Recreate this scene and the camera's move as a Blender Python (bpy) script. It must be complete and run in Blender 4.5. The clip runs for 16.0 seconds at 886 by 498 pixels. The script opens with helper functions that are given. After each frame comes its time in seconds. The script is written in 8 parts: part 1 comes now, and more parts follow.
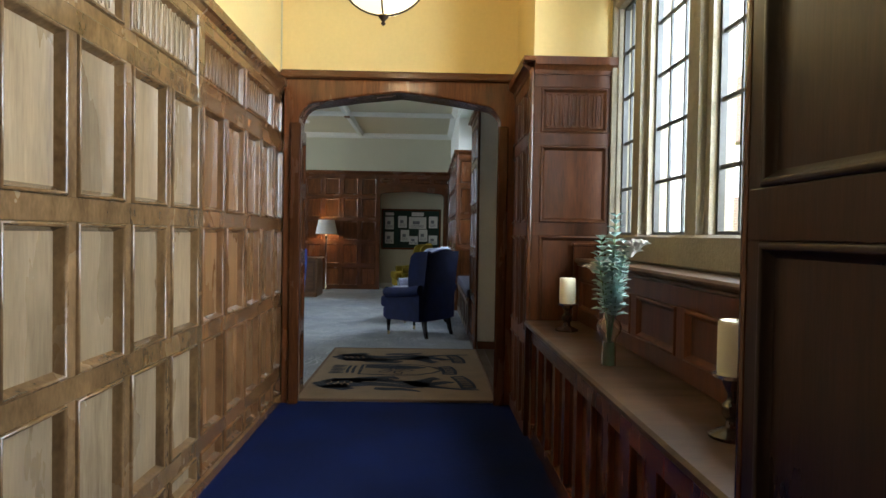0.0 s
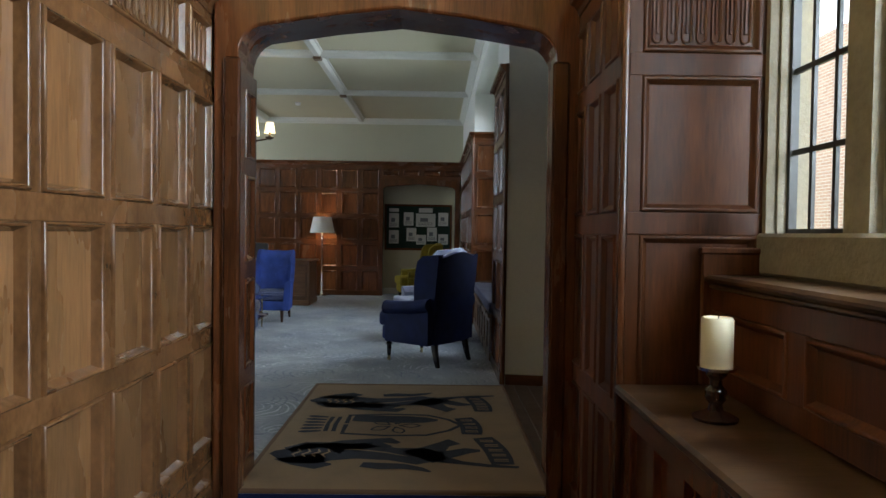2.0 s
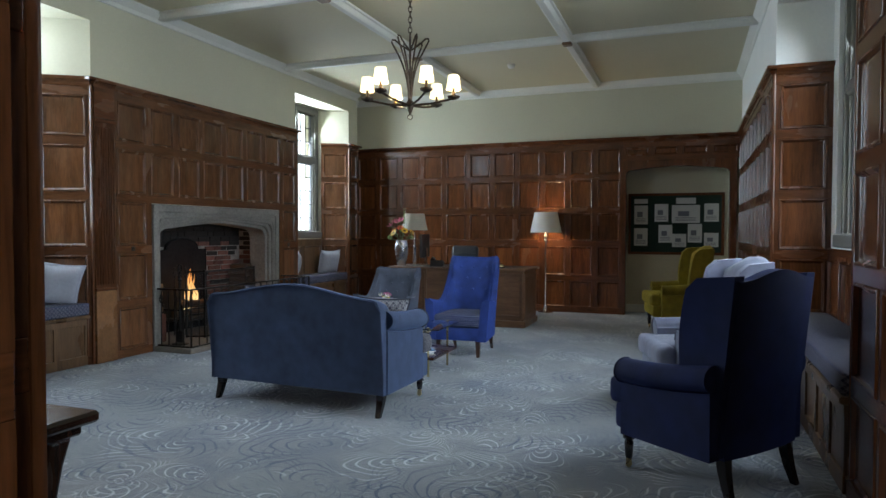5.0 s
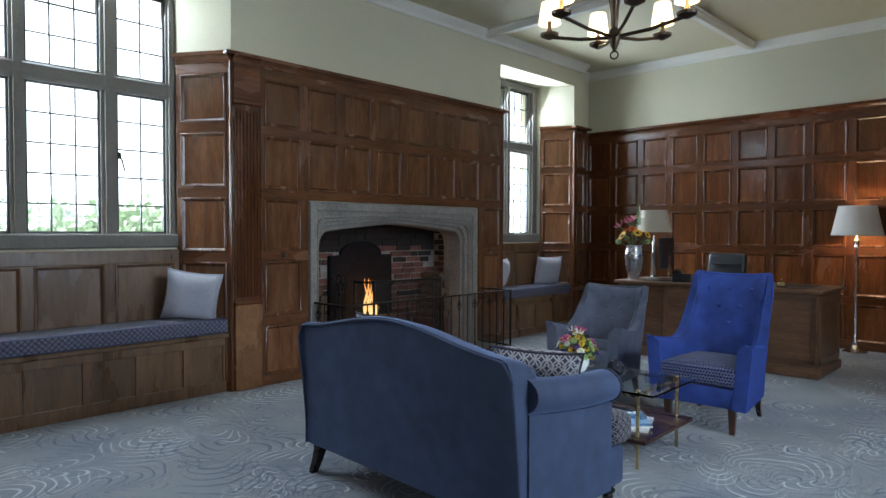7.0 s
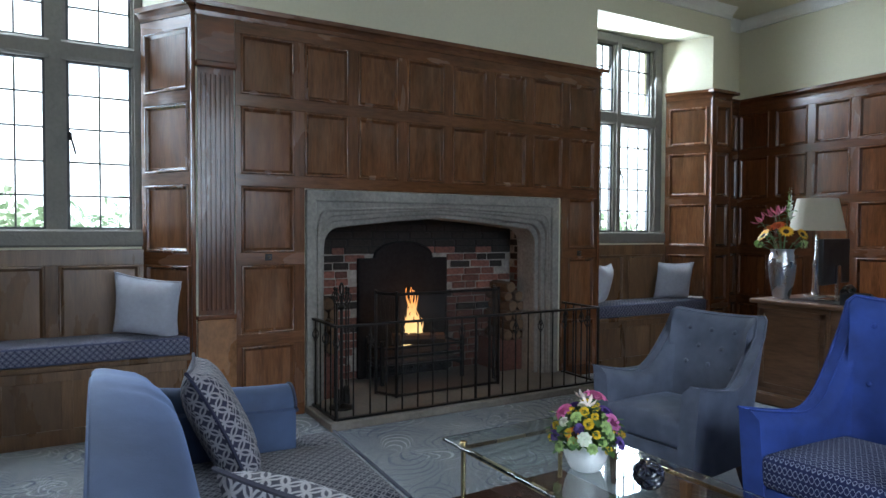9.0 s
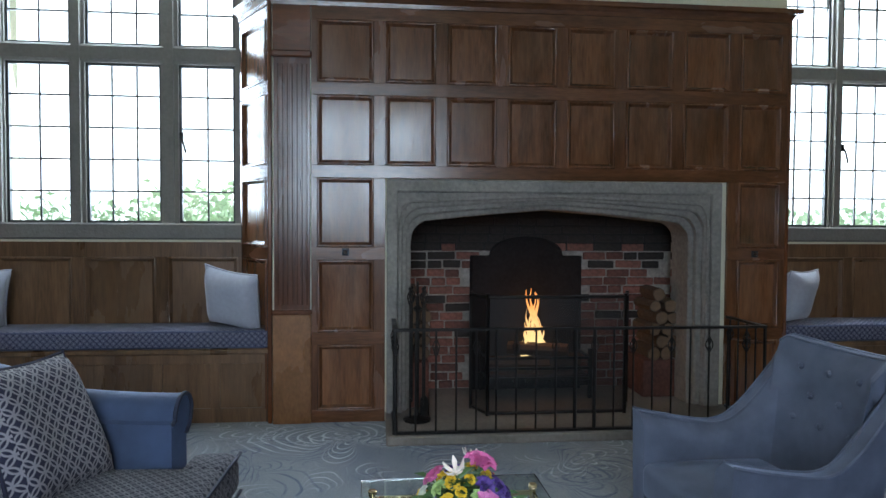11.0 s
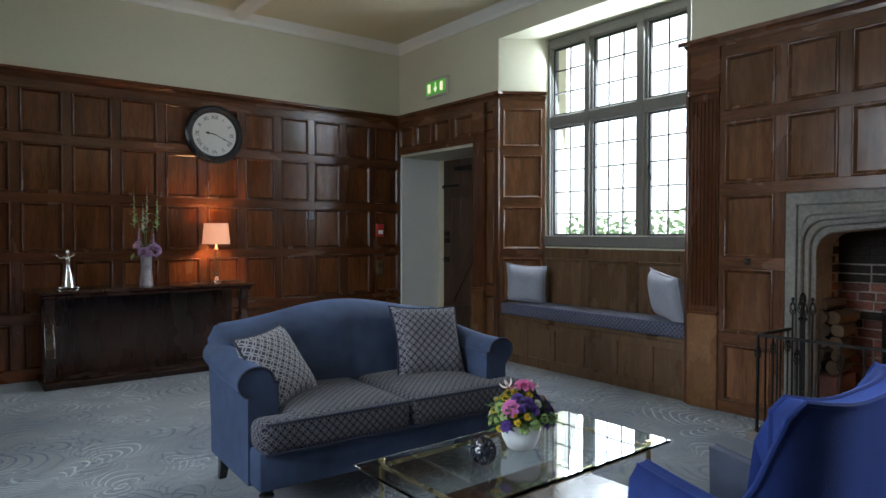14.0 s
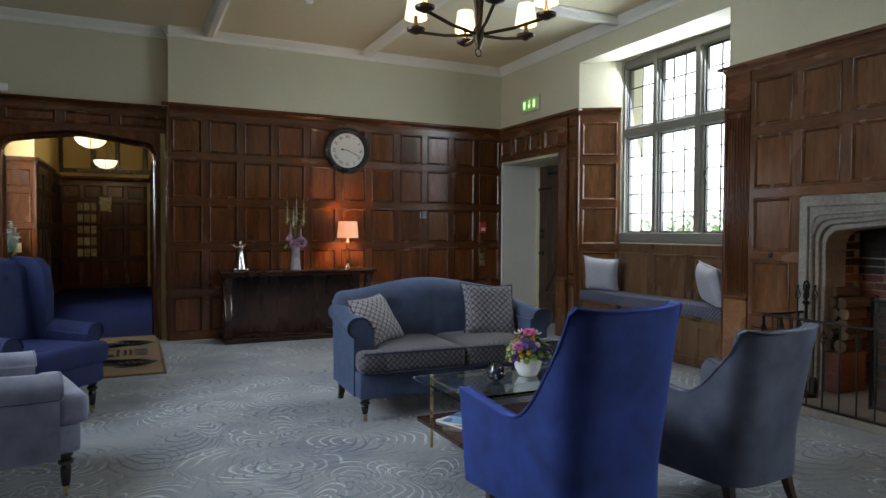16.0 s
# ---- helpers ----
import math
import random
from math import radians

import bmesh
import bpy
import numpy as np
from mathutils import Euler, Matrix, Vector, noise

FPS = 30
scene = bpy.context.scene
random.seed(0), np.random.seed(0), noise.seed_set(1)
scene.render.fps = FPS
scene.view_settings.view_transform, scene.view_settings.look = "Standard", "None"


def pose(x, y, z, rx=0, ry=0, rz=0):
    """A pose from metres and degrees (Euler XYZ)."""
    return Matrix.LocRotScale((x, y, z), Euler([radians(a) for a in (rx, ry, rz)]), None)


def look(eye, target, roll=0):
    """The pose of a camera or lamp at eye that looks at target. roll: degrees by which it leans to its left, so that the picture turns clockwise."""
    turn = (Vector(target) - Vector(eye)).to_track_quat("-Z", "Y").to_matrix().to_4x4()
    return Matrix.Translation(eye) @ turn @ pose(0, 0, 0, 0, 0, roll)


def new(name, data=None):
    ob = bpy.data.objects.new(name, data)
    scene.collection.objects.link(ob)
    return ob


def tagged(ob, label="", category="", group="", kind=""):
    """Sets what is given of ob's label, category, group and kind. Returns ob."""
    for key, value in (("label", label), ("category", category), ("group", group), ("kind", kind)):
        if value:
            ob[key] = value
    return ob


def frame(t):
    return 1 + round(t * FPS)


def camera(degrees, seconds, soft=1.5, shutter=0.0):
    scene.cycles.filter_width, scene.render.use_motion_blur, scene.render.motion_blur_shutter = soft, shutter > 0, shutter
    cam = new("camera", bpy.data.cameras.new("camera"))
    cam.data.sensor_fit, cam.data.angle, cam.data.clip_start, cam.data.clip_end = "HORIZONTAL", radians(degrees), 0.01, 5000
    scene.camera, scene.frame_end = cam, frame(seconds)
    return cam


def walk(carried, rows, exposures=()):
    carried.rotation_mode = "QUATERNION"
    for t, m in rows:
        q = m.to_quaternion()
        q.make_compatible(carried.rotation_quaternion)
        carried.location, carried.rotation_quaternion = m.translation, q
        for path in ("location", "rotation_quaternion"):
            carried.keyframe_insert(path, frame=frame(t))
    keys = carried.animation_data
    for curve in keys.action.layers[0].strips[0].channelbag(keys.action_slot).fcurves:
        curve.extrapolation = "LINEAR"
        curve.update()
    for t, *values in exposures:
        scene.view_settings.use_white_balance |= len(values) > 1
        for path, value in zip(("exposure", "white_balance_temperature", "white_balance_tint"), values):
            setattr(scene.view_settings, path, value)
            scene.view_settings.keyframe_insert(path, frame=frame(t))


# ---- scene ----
cam = camera(68.4, 16.0)
# seconds, eye x y z, yaw, pitch, roll
ROWS = [
    (0, 0.087, -0.531, 1.252, -1.31, -1.23, -0.95),
    (0.5, 0.079, -0.157, 1.254, -1.16, -1.24, -0.78),
    (1, 0.060, 0.275, 1.254, -1.04, -1.37, -0.69),
    (1.5, 0.043, 0.736, 1.254, -0.94, -1.41, -0.73),
    (2, 0.058, 1.220, 1.254, -0.60, -1.37, -0.80),
    (2.5, 0.078, 1.725, 1.254, 0.20, -1.45, -0.75),
    (3, 0.081, 2.222, 1.254, 1.94, -1.54, -0.60),
    (3.5, 0.052, 2.714, 1.255, 4.95, -1.54, -0.52),
    (4, 0.003, 3.185, 1.257, 9.20, -1.49, -0.46),
    (4.5, -0.043, 3.621, 1.256, 14.57, -1.44, -0.30),
    (5, -0.102, 4.059, 1.252, 20.72, -1.57, -0.14),
    (5.2, -0.130, 4.234, 1.250, 23.21, -1.57, -0.07),
    (7.5, -0.670, 6.534, 1.262, 48.53, -1.50, -0.23),
    (8, -0.762, 7.001, 1.262, 52.58, -1.54, -0.27),
    (8.2, -0.800, 7.184, 1.261, 54.13, -1.56, -0.22),
    (10.3, -1.222, 8.814, 1.228, 73.45, -1.80, -0.48),
    (10.5, -1.216, 8.937, 1.227, 76.59, -1.85, -0.41),
    (11, -1.181, 9.243, 1.223, 84.48, -1.86, -0.31),
    (11.5, -1.123, 9.608, 1.223, 93.42, -1.64, -0.27),
    (12, -1.140, 9.932, 1.226, 102.37, -1.55, -0.14),
    (12.5, -1.141, 10.273, 1.233, 112.52, -1.44, 0.15),
    (13, -1.072, 10.573, 1.243, 123.10, -1.27, 0.04),
    (13.5, -0.963, 10.931, 1.253, 134.51, -1.28, -0.10),
    (14, -0.904, 11.292, 1.261, 142.42, -1.35, -0.02),
    (14.5, -0.881, 11.655, 1.264, 147.57, -1.34, -0.15),
    (15, -0.841, 11.988, 1.262, 151.43, -1.34, -0.14),
    (15.5, -0.766, 12.302, 1.255, 153.65, -1.44, -0.27),
    (16, -0.650, 12.631, 1.246, 154.59, -1.56, -0.30),
]
EXPOSURES = [(0.0, 0.08, 6400, 10), (1.0, 0.05, 6400, 10), (1.8, -0.15, 6400, 10), (2.6, -0.32, 6400, 10), (3.4, -0.15, 6350, 10), (4.2, 0.0, 6350, 10), (5.0, 0.0, 6250, 10), (7.5, 0.1, 6150, 12), (10.5, 0.03, 5950, 10), (11.5, 0.03, 5950, 10), (12.2, -0.05, 6000, 11), (13.0, -0.22, 6150, 11), (14.5, -0.1, 6500, 12), (16.0, 0.0, 6750, 13)]
walk(cam, [(t, pose(x, y, z, 90 + pitch, roll, yaw)) for t, x, y, z, yaw, pitch, roll in ROWS], EXPOSURES)

# ---------------------------------------------------------------- world and lights
world = bpy.data.worlds.new("sky")
scene.world = world
world.use_nodes = True
wn = world.node_tree.nodes
wl = world.node_tree.links
sky = wn.new("ShaderNodeTexSky")
sky.sky_type = "NISHITA"
sky.sun_disc = False
sky.sun_elevation, sky.sun_rotation = radians(48), radians(200)
sky.dust_density = 3.0
wn["Background"].inputs[1].default_value = 0.15
wl.new(sky.outputs[0], wn["Background"].inputs[0])

sun = new("sun", bpy.data.lights.new("sun", "SUN"))
sun.data.energy, sun.data.angle, sun.data.color = 5.0, radians(12), (1.0, 0.95, 0.88)
sun.matrix_world = look((0, 0, 20), (3.5, 8.5, 0))


def window_light(eye, target, width, height, watts, color):
    lamp = new("window_light", bpy.data.lights.new("window_light", "AREA"))
    lamp.data.shape, lamp.data.size, lamp.data.size_y = "RECTANGLE", width, height
    lamp.data.energy, lamp.data.color = watts, color
    lamp.matrix_world = look(eye, target)
    return lamp


DAY = (0.75, 0.885, 1.0)
window_light((-5.98, 7.50, 2.25), (-3.2, 7.6, 1.3), 1.5, 1.9, 146, DAY)
window_light((-5.98, 12.65, 2.25), (-3.2, 12.3, 1.3), 1.15, 1.9, 172, DAY)
window_light((1.30, 8.92, 2.15), (-1.6, 8.92, 0.9), 2.2, 1.9, 128, DAY).data.spread = radians(125)
window_light((1.85, 1.7, 2.4), (-1, 1.3, 1.7), 2.0, 1.8, 335, DAY)


def bulb(x, y, z, watts, color=(1.0, 0.72, 0.40), radius=0.03):
    lamp = new("bulb", bpy.data.lights.new("bulb", "POINT"))
    lamp.data.energy, lamp.data.color, lamp.data.shadow_soft_size = watts, color, radius
    lamp.location = (x, y, z)
    return lamp


# ---------------------------------------------------------------- mesh helpers
def box(bm, x0, y0, z0, x1, y1, z1, m=None, bevel=0.0, seg=1):
    made = bmesh.ops.create_cube(bm, size=1.0)["verts"]
    c = Matrix.Translation(((x0 + x1) / 2, (y0 + y1) / 2, (z0 + z1) / 2)) @ Matrix.Diagonal((abs(x1 - x0), abs(y1 - y0), abs(z1 - z0), 1))
    bmesh.ops.transform(bm, matrix=c, verts=made)
    if bevel:
        edges = list({e for v in made for e in v.link_edges})
        out = bmesh.ops.bevel(bm, geom=edges, offset=bevel, segments=seg, profile=0.5, affect="EDGES")
        made = list({v for f in out["faces"] for v in f.verts} | {v for v in made if v.is_valid})
    if m is not None:
        bmesh.ops.transform(bm, matrix=m, verts=made)
    return made


def lathe(bm, profile, n=16, m=None, cap=True):
    """profile: (radius, height) from bottom to top."""
    rings = []
    for r, z in profile:
        rings.append([bm.verts.new((r * math.cos(2 * math.pi * k / n), r * math.sin(2 * math.pi * k / n), z)) for k in range(n)])
    for a, b in zip(rings, rings[1:]):
        for k in range(n):
            bm.faces.new((a[k], a[(k + 1) % n], b[(k + 1) % n], b[k]))
    if cap:
        bm.faces.new(rings[0][::-1])
        bm.faces.new(rings[-1])
    verts = [v for r in rings for v in r]
    if m is not None:
        bmesh.ops.transform(bm, matrix=m, verts=verts)
    return verts


def tube(bm, pts, r, n=8, closed=False):
    """A round bar along points; r may be a list."""
    pts = [Vector(p) for p in pts]
    rs = r if isinstance(r, (list, tuple)) else [r] * len(pts)
    rings = []
    up = Vector((0.13, 0.21, 0.97)).normalized()
    for i, p in enumerate(pts):
        a = pts[i - 1] if (i or closed) else p
        b = pts[(i + 1) % len(pts)] if (i < len(pts) - 1 or closed) else p
        d = (b - a).normalized()
        s = d.cross(up)
        s = s.normalized() if s.length > 1e-4 else d.orthogonal().normalized()
        q = s.cross(d)
        rings.append([bm.verts.new(p + (s * math.cos(2 * math.pi * k / n) + q * math.sin(2 * math.pi * k / n)) * rs[i]) for k in range(n)])
    pairs = list(zip(rings, rings[1:]))
    if closed:
        pairs.append((rings[-1], rings[0]))
    for a, b in pairs:
        for k in range(n):
            bm.faces.new((a[k], a[(k + 1) % n], b[(k + 1) % n], b[k]))
    if not closed:
        bm.faces.new(rings[0][::-1])
        bm.faces.new(rings[-1])
    return [v for r in rings for v in r]


def prism(bm, outline, d0, d1, m=None):
    """A flat outline in x, z, drawn out along y from d0 to d1."""
    a = [bm.verts.new((x, d0, z)) for x, z in outline]
    b = [bm.verts.new((x, d1, z)) for x, z in outline]
    n = len(outline)
    bm.faces.new(a)
    bm.faces.new(b[::-1])
    for k in range(n):
        bm.faces.new((a[k], b[k], b[(k + 1) % n], a[(k + 1) % n]))
    if m is not None:
        bmesh.ops.transform(bm, matrix=m, verts=a + b)
    return a + b


def finish(bm, name, smooth=False):
    bmesh.ops.recalc_face_normals(bm, faces=bm.faces)
    me = bpy.data.meshes.new(name)
    bm.to_mesh(me)
    bm.free()
    if smooth:
        me.shade_smooth()
        me.set_sharp_from_angle(angle=radians(smooth if smooth > 1 else 40))
    return me


MESH_COPIES = {}      # a mesh shared by pieces of two materials has a second copy here


def part(name, bm, material, parent, label="", smooth=False, soft=0.0, sub=0):
    me = finish(bm, name, smooth) if isinstance(bm, bmesh.types.BMesh) else bm
    if material and me.materials and me.materials[0] != material:
        me = MESH_COPIES.setdefault(me.name, me.copy())
        me.materials.clear()
    ob = new(name, me)
    if material and not me.materials:
        me.materials.append(material)
    ob.parent = parent
    if label:
        ob["label"] = label
    if soft:
        mod = ob.modifiers.new("bevel", "BEVEL")
        mod.width, mod.segments, mod.limit_method, mod.angle_limit = soft, 2, "ANGLE", radians(35)
    if sub:
        mod = ob.modifiers.new("subsurf", "SUBSURF")
        mod.levels = mod.render_levels = sub
    return ob


def thing(name, m, label, category, group="", kind=""):
    ob = new(name)
    ob.empty_display_size = 0.1
    ob.matrix_basis = m
    return tagged(ob, label, category, group, kind)


def solid(name, bm, material, label, category, kind="structure", group=""):
    ob = part(name, bm, material, None)
    return tagged(ob, label, category, group, kind)


# ---------------------------------------------------------------- materials
def mat(name, color, rough=0.5, metal=0.0, var=0.12, scale=6.0, bump=0.0, bscale=60.0, spec=0.5, sheen=0.0, coat=0.0, rvar=0.1, fine=40.0):
    m = bpy.data.materials.new(name)
    m.use_nodes = True
    nt = m.node_tree
    b = nt.nodes["Principled BSDF"]
    b.inputs["Roughness"].default_value = rough
    b.inputs["Metallic"].default_value = metal
    b.inputs["Specular IOR Level"].default_value = spec
    b.inputs["Sheen Weight"].default_value = sheen
    b.inputs["Sheen Tint"].default_value = (*[min(1, c * 5) for c in color[:3]], 1)
    b.inputs["Sheen Roughness"].default_value = 0.35
    b.inputs["Coat Weight"].default_value = coat
    co = nt.nodes.new("ShaderNodeTexCoord")
    n1 = nt.nodes.new("ShaderNodeTexNoise")
    n1.inputs["Scale"].default_value, n1.inputs["Detail"].default_value = scale, 4
    n2 = nt.nodes.new("ShaderNodeTexNoise")
    n2.inputs["Scale"].default_value, n2.inputs["Detail"].default_value = fine, 3
    nt.links.new(co.outputs["Object"], n1.inputs["Vector"])
    nt.links.new(co.outputs["Object"], n2.inputs["Vector"])
    add = nt.nodes.new("ShaderNodeMath")
    add.operation = "MULTIPLY_ADD"
    add.inputs[1].default_value = 0.4
    nt.links.new(n2.outputs["Fac"], add.inputs[0])
    mul = nt.nodes.new("ShaderNodeMath")
    mul.operation = "MULTIPLY"
    mul.inputs[1].default_value = 0.6
    nt.links.new(n1.outputs["Fac"], mul.inputs[0])
    nt.links.new(mul.outputs[0], add.inputs[2])
    ramp = nt.nodes.new("ShaderNodeMapRange")
    ramp.inputs["From Min"].default_value, ramp.inputs["From Max"].default_value = 0.3, 0.7
    ramp.inputs["To Min"].default_value, ramp.inputs["To Max"].default_value = 1 - var, 1 + var
    nt.links.new(add.outputs[0], ramp.inputs["Value"])
    mix = nt.nodes.new("ShaderNodeVectorMath")
    mix.operation = "SCALE"
    mix.inputs[0].default_value = color[:3]
    nt.links.new(ramp.outputs[0], mix.inputs["Scale"])
    nt.links.new(mix.outputs["Vector"], b.inputs["Base Color"])
    if rvar:
        rr = nt.nodes.new("ShaderNodeMapRange")
        rr.inputs["From Min"].default_value, rr.inputs["From Max"].default_value = 0.3, 0.7
        rr.inputs["To Min"].default_value, rr.inputs["To Max"].default_value = max(rough - rvar, 0.02), min(rough + rvar, 1)
        nt.links.new(n1.outputs["Fac"], rr.inputs["Value"])
        nt.links.new(rr.outputs[0], b.inputs["Roughness"])
    if bump:
        n3 = nt.nodes.new("ShaderNodeTexNoise")
        n3.inputs["Scale"].default_value, n3.inputs["Detail"].default_value = bscale, 4
        nt.links.new(co.outputs["Object"], n3.inputs["Vector"])
        bp = nt.nodes.new("ShaderNodeBump")
        bp.inputs["Strength"].default_value, bp.inputs["Distance"].default_value = bump, 0.01
        nt.links.new(n3.outputs["Fac"], bp.inputs["Height"])
        nt.links.new(bp.outputs[0], b.inputs["Normal"])
    return m


def wood(name, dark, light, rough=0.32, grain=(14, 14, 1.6), coat=0.0, tint=0.22, worn=0.0, worn_color=(0.34, 0.25, 0.16)):
    """Oak or mahogany: long grain along the axis with the small scale, each piece a little different."""
    m = bpy.data.materials.new(name)
    m.use_nodes = True
    nt = m.node_tree
    L = nt.links.new
    b = nt.nodes["Principled BSDF"]
    b.inputs["Coat Weight"].default_value = coat
    b.inputs["Coat Roughness"].default_value = 0.18
    co = nt.nodes.new("ShaderNodeTexCoord")
    info = nt.nodes.new("ShaderNodeObjectInfo")
    off = nt.nodes.new("ShaderNodeVectorMath")
    off.operation = "MULTIPLY_ADD"
    off.inputs[1].default_value = (37, 23, 51)
    L(info.outputs["Random"], off.inputs[0])
    L(co.outputs["Object"], off.inputs[2])
    mp = nt.nodes.new("ShaderNodeMapping")
    mp.inputs["Scale"].default_value = grain
    L(off.outputs[0], mp.inputs["Vector"])
    n1 = nt.nodes.new("ShaderNodeTexNoise")
    n1.inputs["Scale"].default_value, n1.inputs["Detail"].default_value, n1.inputs["Roughness"].default_value = 1.0, 6, 0.62
    n1.inputs["Distortion"].default_value = 0.6
    L(mp.outputs[0], n1.inputs["Vector"])
    mp2 = nt.nodes.new("ShaderNodeMapping")
    mp2.inputs["Scale"].default_value = [0.9 + g * 0.22 for g in grain]
    L(off.outputs[0], mp2.inputs["Vector"])
    n2 = nt.nodes.new("ShaderNodeTexNoise")
    n2.inputs["Scale"].default_value, n2.inputs["Detail"].default_value = 1.0, 5
    L(mp2.outputs[0], n2.inputs["Vector"])
    mp3 = nt.nodes.new("ShaderNodeMapping")
    mp3.inputs["Scale"].default_value = [g * 7 for g in grain]
    L(off.outputs[0], mp3.inputs["Vector"])
    n3 = nt.nodes.new("ShaderNodeTexNoise")
    n3.inputs["Scale"].default_value, n3.inputs["Detail"].default_value = 1.0, 2
    L(mp3.outputs[0], n3.inputs["Vector"])
    ramp = nt.nodes.new("ShaderNodeValToRGB")
    ramp.color_ramp.elements[0].position, ramp.color_ramp.elements[0].color = 0.28, (*dark, 1)
    ramp.color_ramp.elements[1].position, ramp.color_ramp.elements[1].color = 0.72, (*light, 1)
    mixf = nt.nodes.new("ShaderNodeMath")
    mixf.operation = "MULTIPLY_ADD"
    mixf.inputs[1].default_value = 0.35
    L(n3.outputs["Fac"], mixf.inputs[0])
    half = nt.nodes.new("ShaderNodeMath")
    half.operation = "MULTIPLY"
    half.inputs[1].default_value = 0.65
    L(n1.outputs["Fac"], half.inputs[0])
    L(half.outputs[0], mixf.inputs[2])
    L(mixf.outputs[0], ramp.inputs["Fac"])
    tone = nt.nodes.new("ShaderNodeMapRange")
    tone.inputs["To Min"].default_value, tone.inputs["To Max"].default_value = 1 - tint, 1 + tint
    L(info.outputs["Random"], tone.inputs["Value"])
    blot = nt.nodes.new("ShaderNodeMapRange")
    blot.inputs["From Min"].default_value, blot.inputs["From Max"].default_value = 0.3, 0.7
    blot.inputs["To Min"].default_value, blot.inputs["To Max"].default_value = 0.76, 1.22
    L(n2.outputs["Fac"], blot.inputs["Value"])
    tt = nt.nodes.new("ShaderNodeMath")
    tt.operation = "MULTIPLY"
    L(tone.outputs[0], tt.inputs[0])
    L(blot.outputs[0], tt.inputs[1])
    sc = nt.nodes.new("ShaderNodeVectorMath")
    sc.operation = "SCALE"
    L(ramp.outputs["Color"], sc.inputs[0])
    L(tt.outputs[0], sc.inputs["Scale"])
    last = sc.outputs["Vector"]
    if worn:
        n4 = nt.nodes.new("ShaderNodeTexNoise")
        n4.inputs["Scale"].default_value, n4.inputs["Detail"].default_value = 1.7, 8
        n4.inputs["Roughness"].default_value = 0.66
        L(mp2.outputs[0], n4.inputs["Vector"])
        wr = nt.nodes.new("ShaderNodeMapRange")
        wr.inputs["From Min"].default_value, wr.inputs["From Max"].default_value = 0.42, 0.72
        wr.inputs["To Max"].default_value = worn
        L(n4.outputs["Fac"], wr.inputs["Value"])
        mx = nt.nodes.new("ShaderNodeMix")
        mx.data_type = "RGBA"
        L(wr.outputs[0], mx.inputs["Factor"])
        L(last, mx.inputs["A"])
        mx.inputs["B"].default_value = (*worn_color, 1)
        last = mx.outputs["Result"]
    L(last, b.inputs["Base Color"])
    rr = nt.nodes.new("ShaderNodeMapRange")
    rr.inputs["From Min"].default_value, rr.inputs["From Max"].default_value = 0.3, 0.7
    rr.inputs["To Min"].default_value, rr.inputs["To Max"].default_value = rough - 0.06, rough + 0.10
    L(n2.outputs["Fac"], rr.inputs["Value"])
    L(rr.outputs[0], b.inputs["Roughness"])
    bp = nt.nodes.new("ShaderNodeBump")
    bp.inputs["Strength"].default_value, bp.inputs["Distance"].default_value = 0.22, 0.004
    bh = nt.nodes.new("ShaderNodeMath")
    bh.operation = "MULTIPLY_ADD"
    bh.inputs[1].default_value = 0.8
    L(n2.outputs["Fac"], bh.inputs[0])
    L(mixf.outputs[0], bh.inputs[2])
    L(bh.outputs[0], bp.inputs["Height"])
    L(bp.outputs[0], b.inputs["Normal"])
    return m


def glow(name, color, strength):
    m = bpy.data.materials.new(name)
    m.use_nodes = True
    b = m.node_tree.nodes["Principled BSDF"]
    b.inputs["Base Color"].default_value = (*color, 1)
    b.inputs["Emission Color"].default_value = (*color, 1)
    b.inputs["Emission Strength"].default_value = strength
    b.inputs["Roughness"].default_value = 0.6
    return m


def glass(name, color=(1, 1, 1), rough=0.0, ior=1.45):
    m = bpy.data.materials.new(name)
    m.use_nodes = True
    b = m.node_tree.nodes["Principled BSDF"]
    b.inputs["Base Color"].default_value = (*color, 1)
    b.inputs["Transmission Weight"].default_value = 1.0
    b.inputs["Roughness"].default_value = rough
    b.inputs["IOR"].default_value = ior
    return m


def thin_glass(name, gloss=0.05, color=(1, 1, 1)):
    """A pane: mostly clear, with a faint mirror reflection."""
    m = bpy.data.materials.new(name)
    m.use_nodes = True
    nt = m.node_tree
    out = nt.nodes["Material Output"]
    nt.nodes.remove(nt.nodes["Principled BSDF"])
    t = nt.nodes.new("ShaderNodeBsdfTransparent")
    t.inputs[0].default_value = (*color, 1)
    g = nt.nodes.new("ShaderNodeBsdfGlossy")
    g.inputs["Roughness"].default_value = 0.02
    mx = nt.nodes.new("ShaderNodeMixShader")
    mx.inputs[0].default_value = gloss
    nt.links.new(t.outputs[0], mx.inputs[1])
    nt.links.new(g.outputs[0], mx.inputs[2])
    nt.links.new(mx.outputs[0], out.inputs["Surface"])
    return m


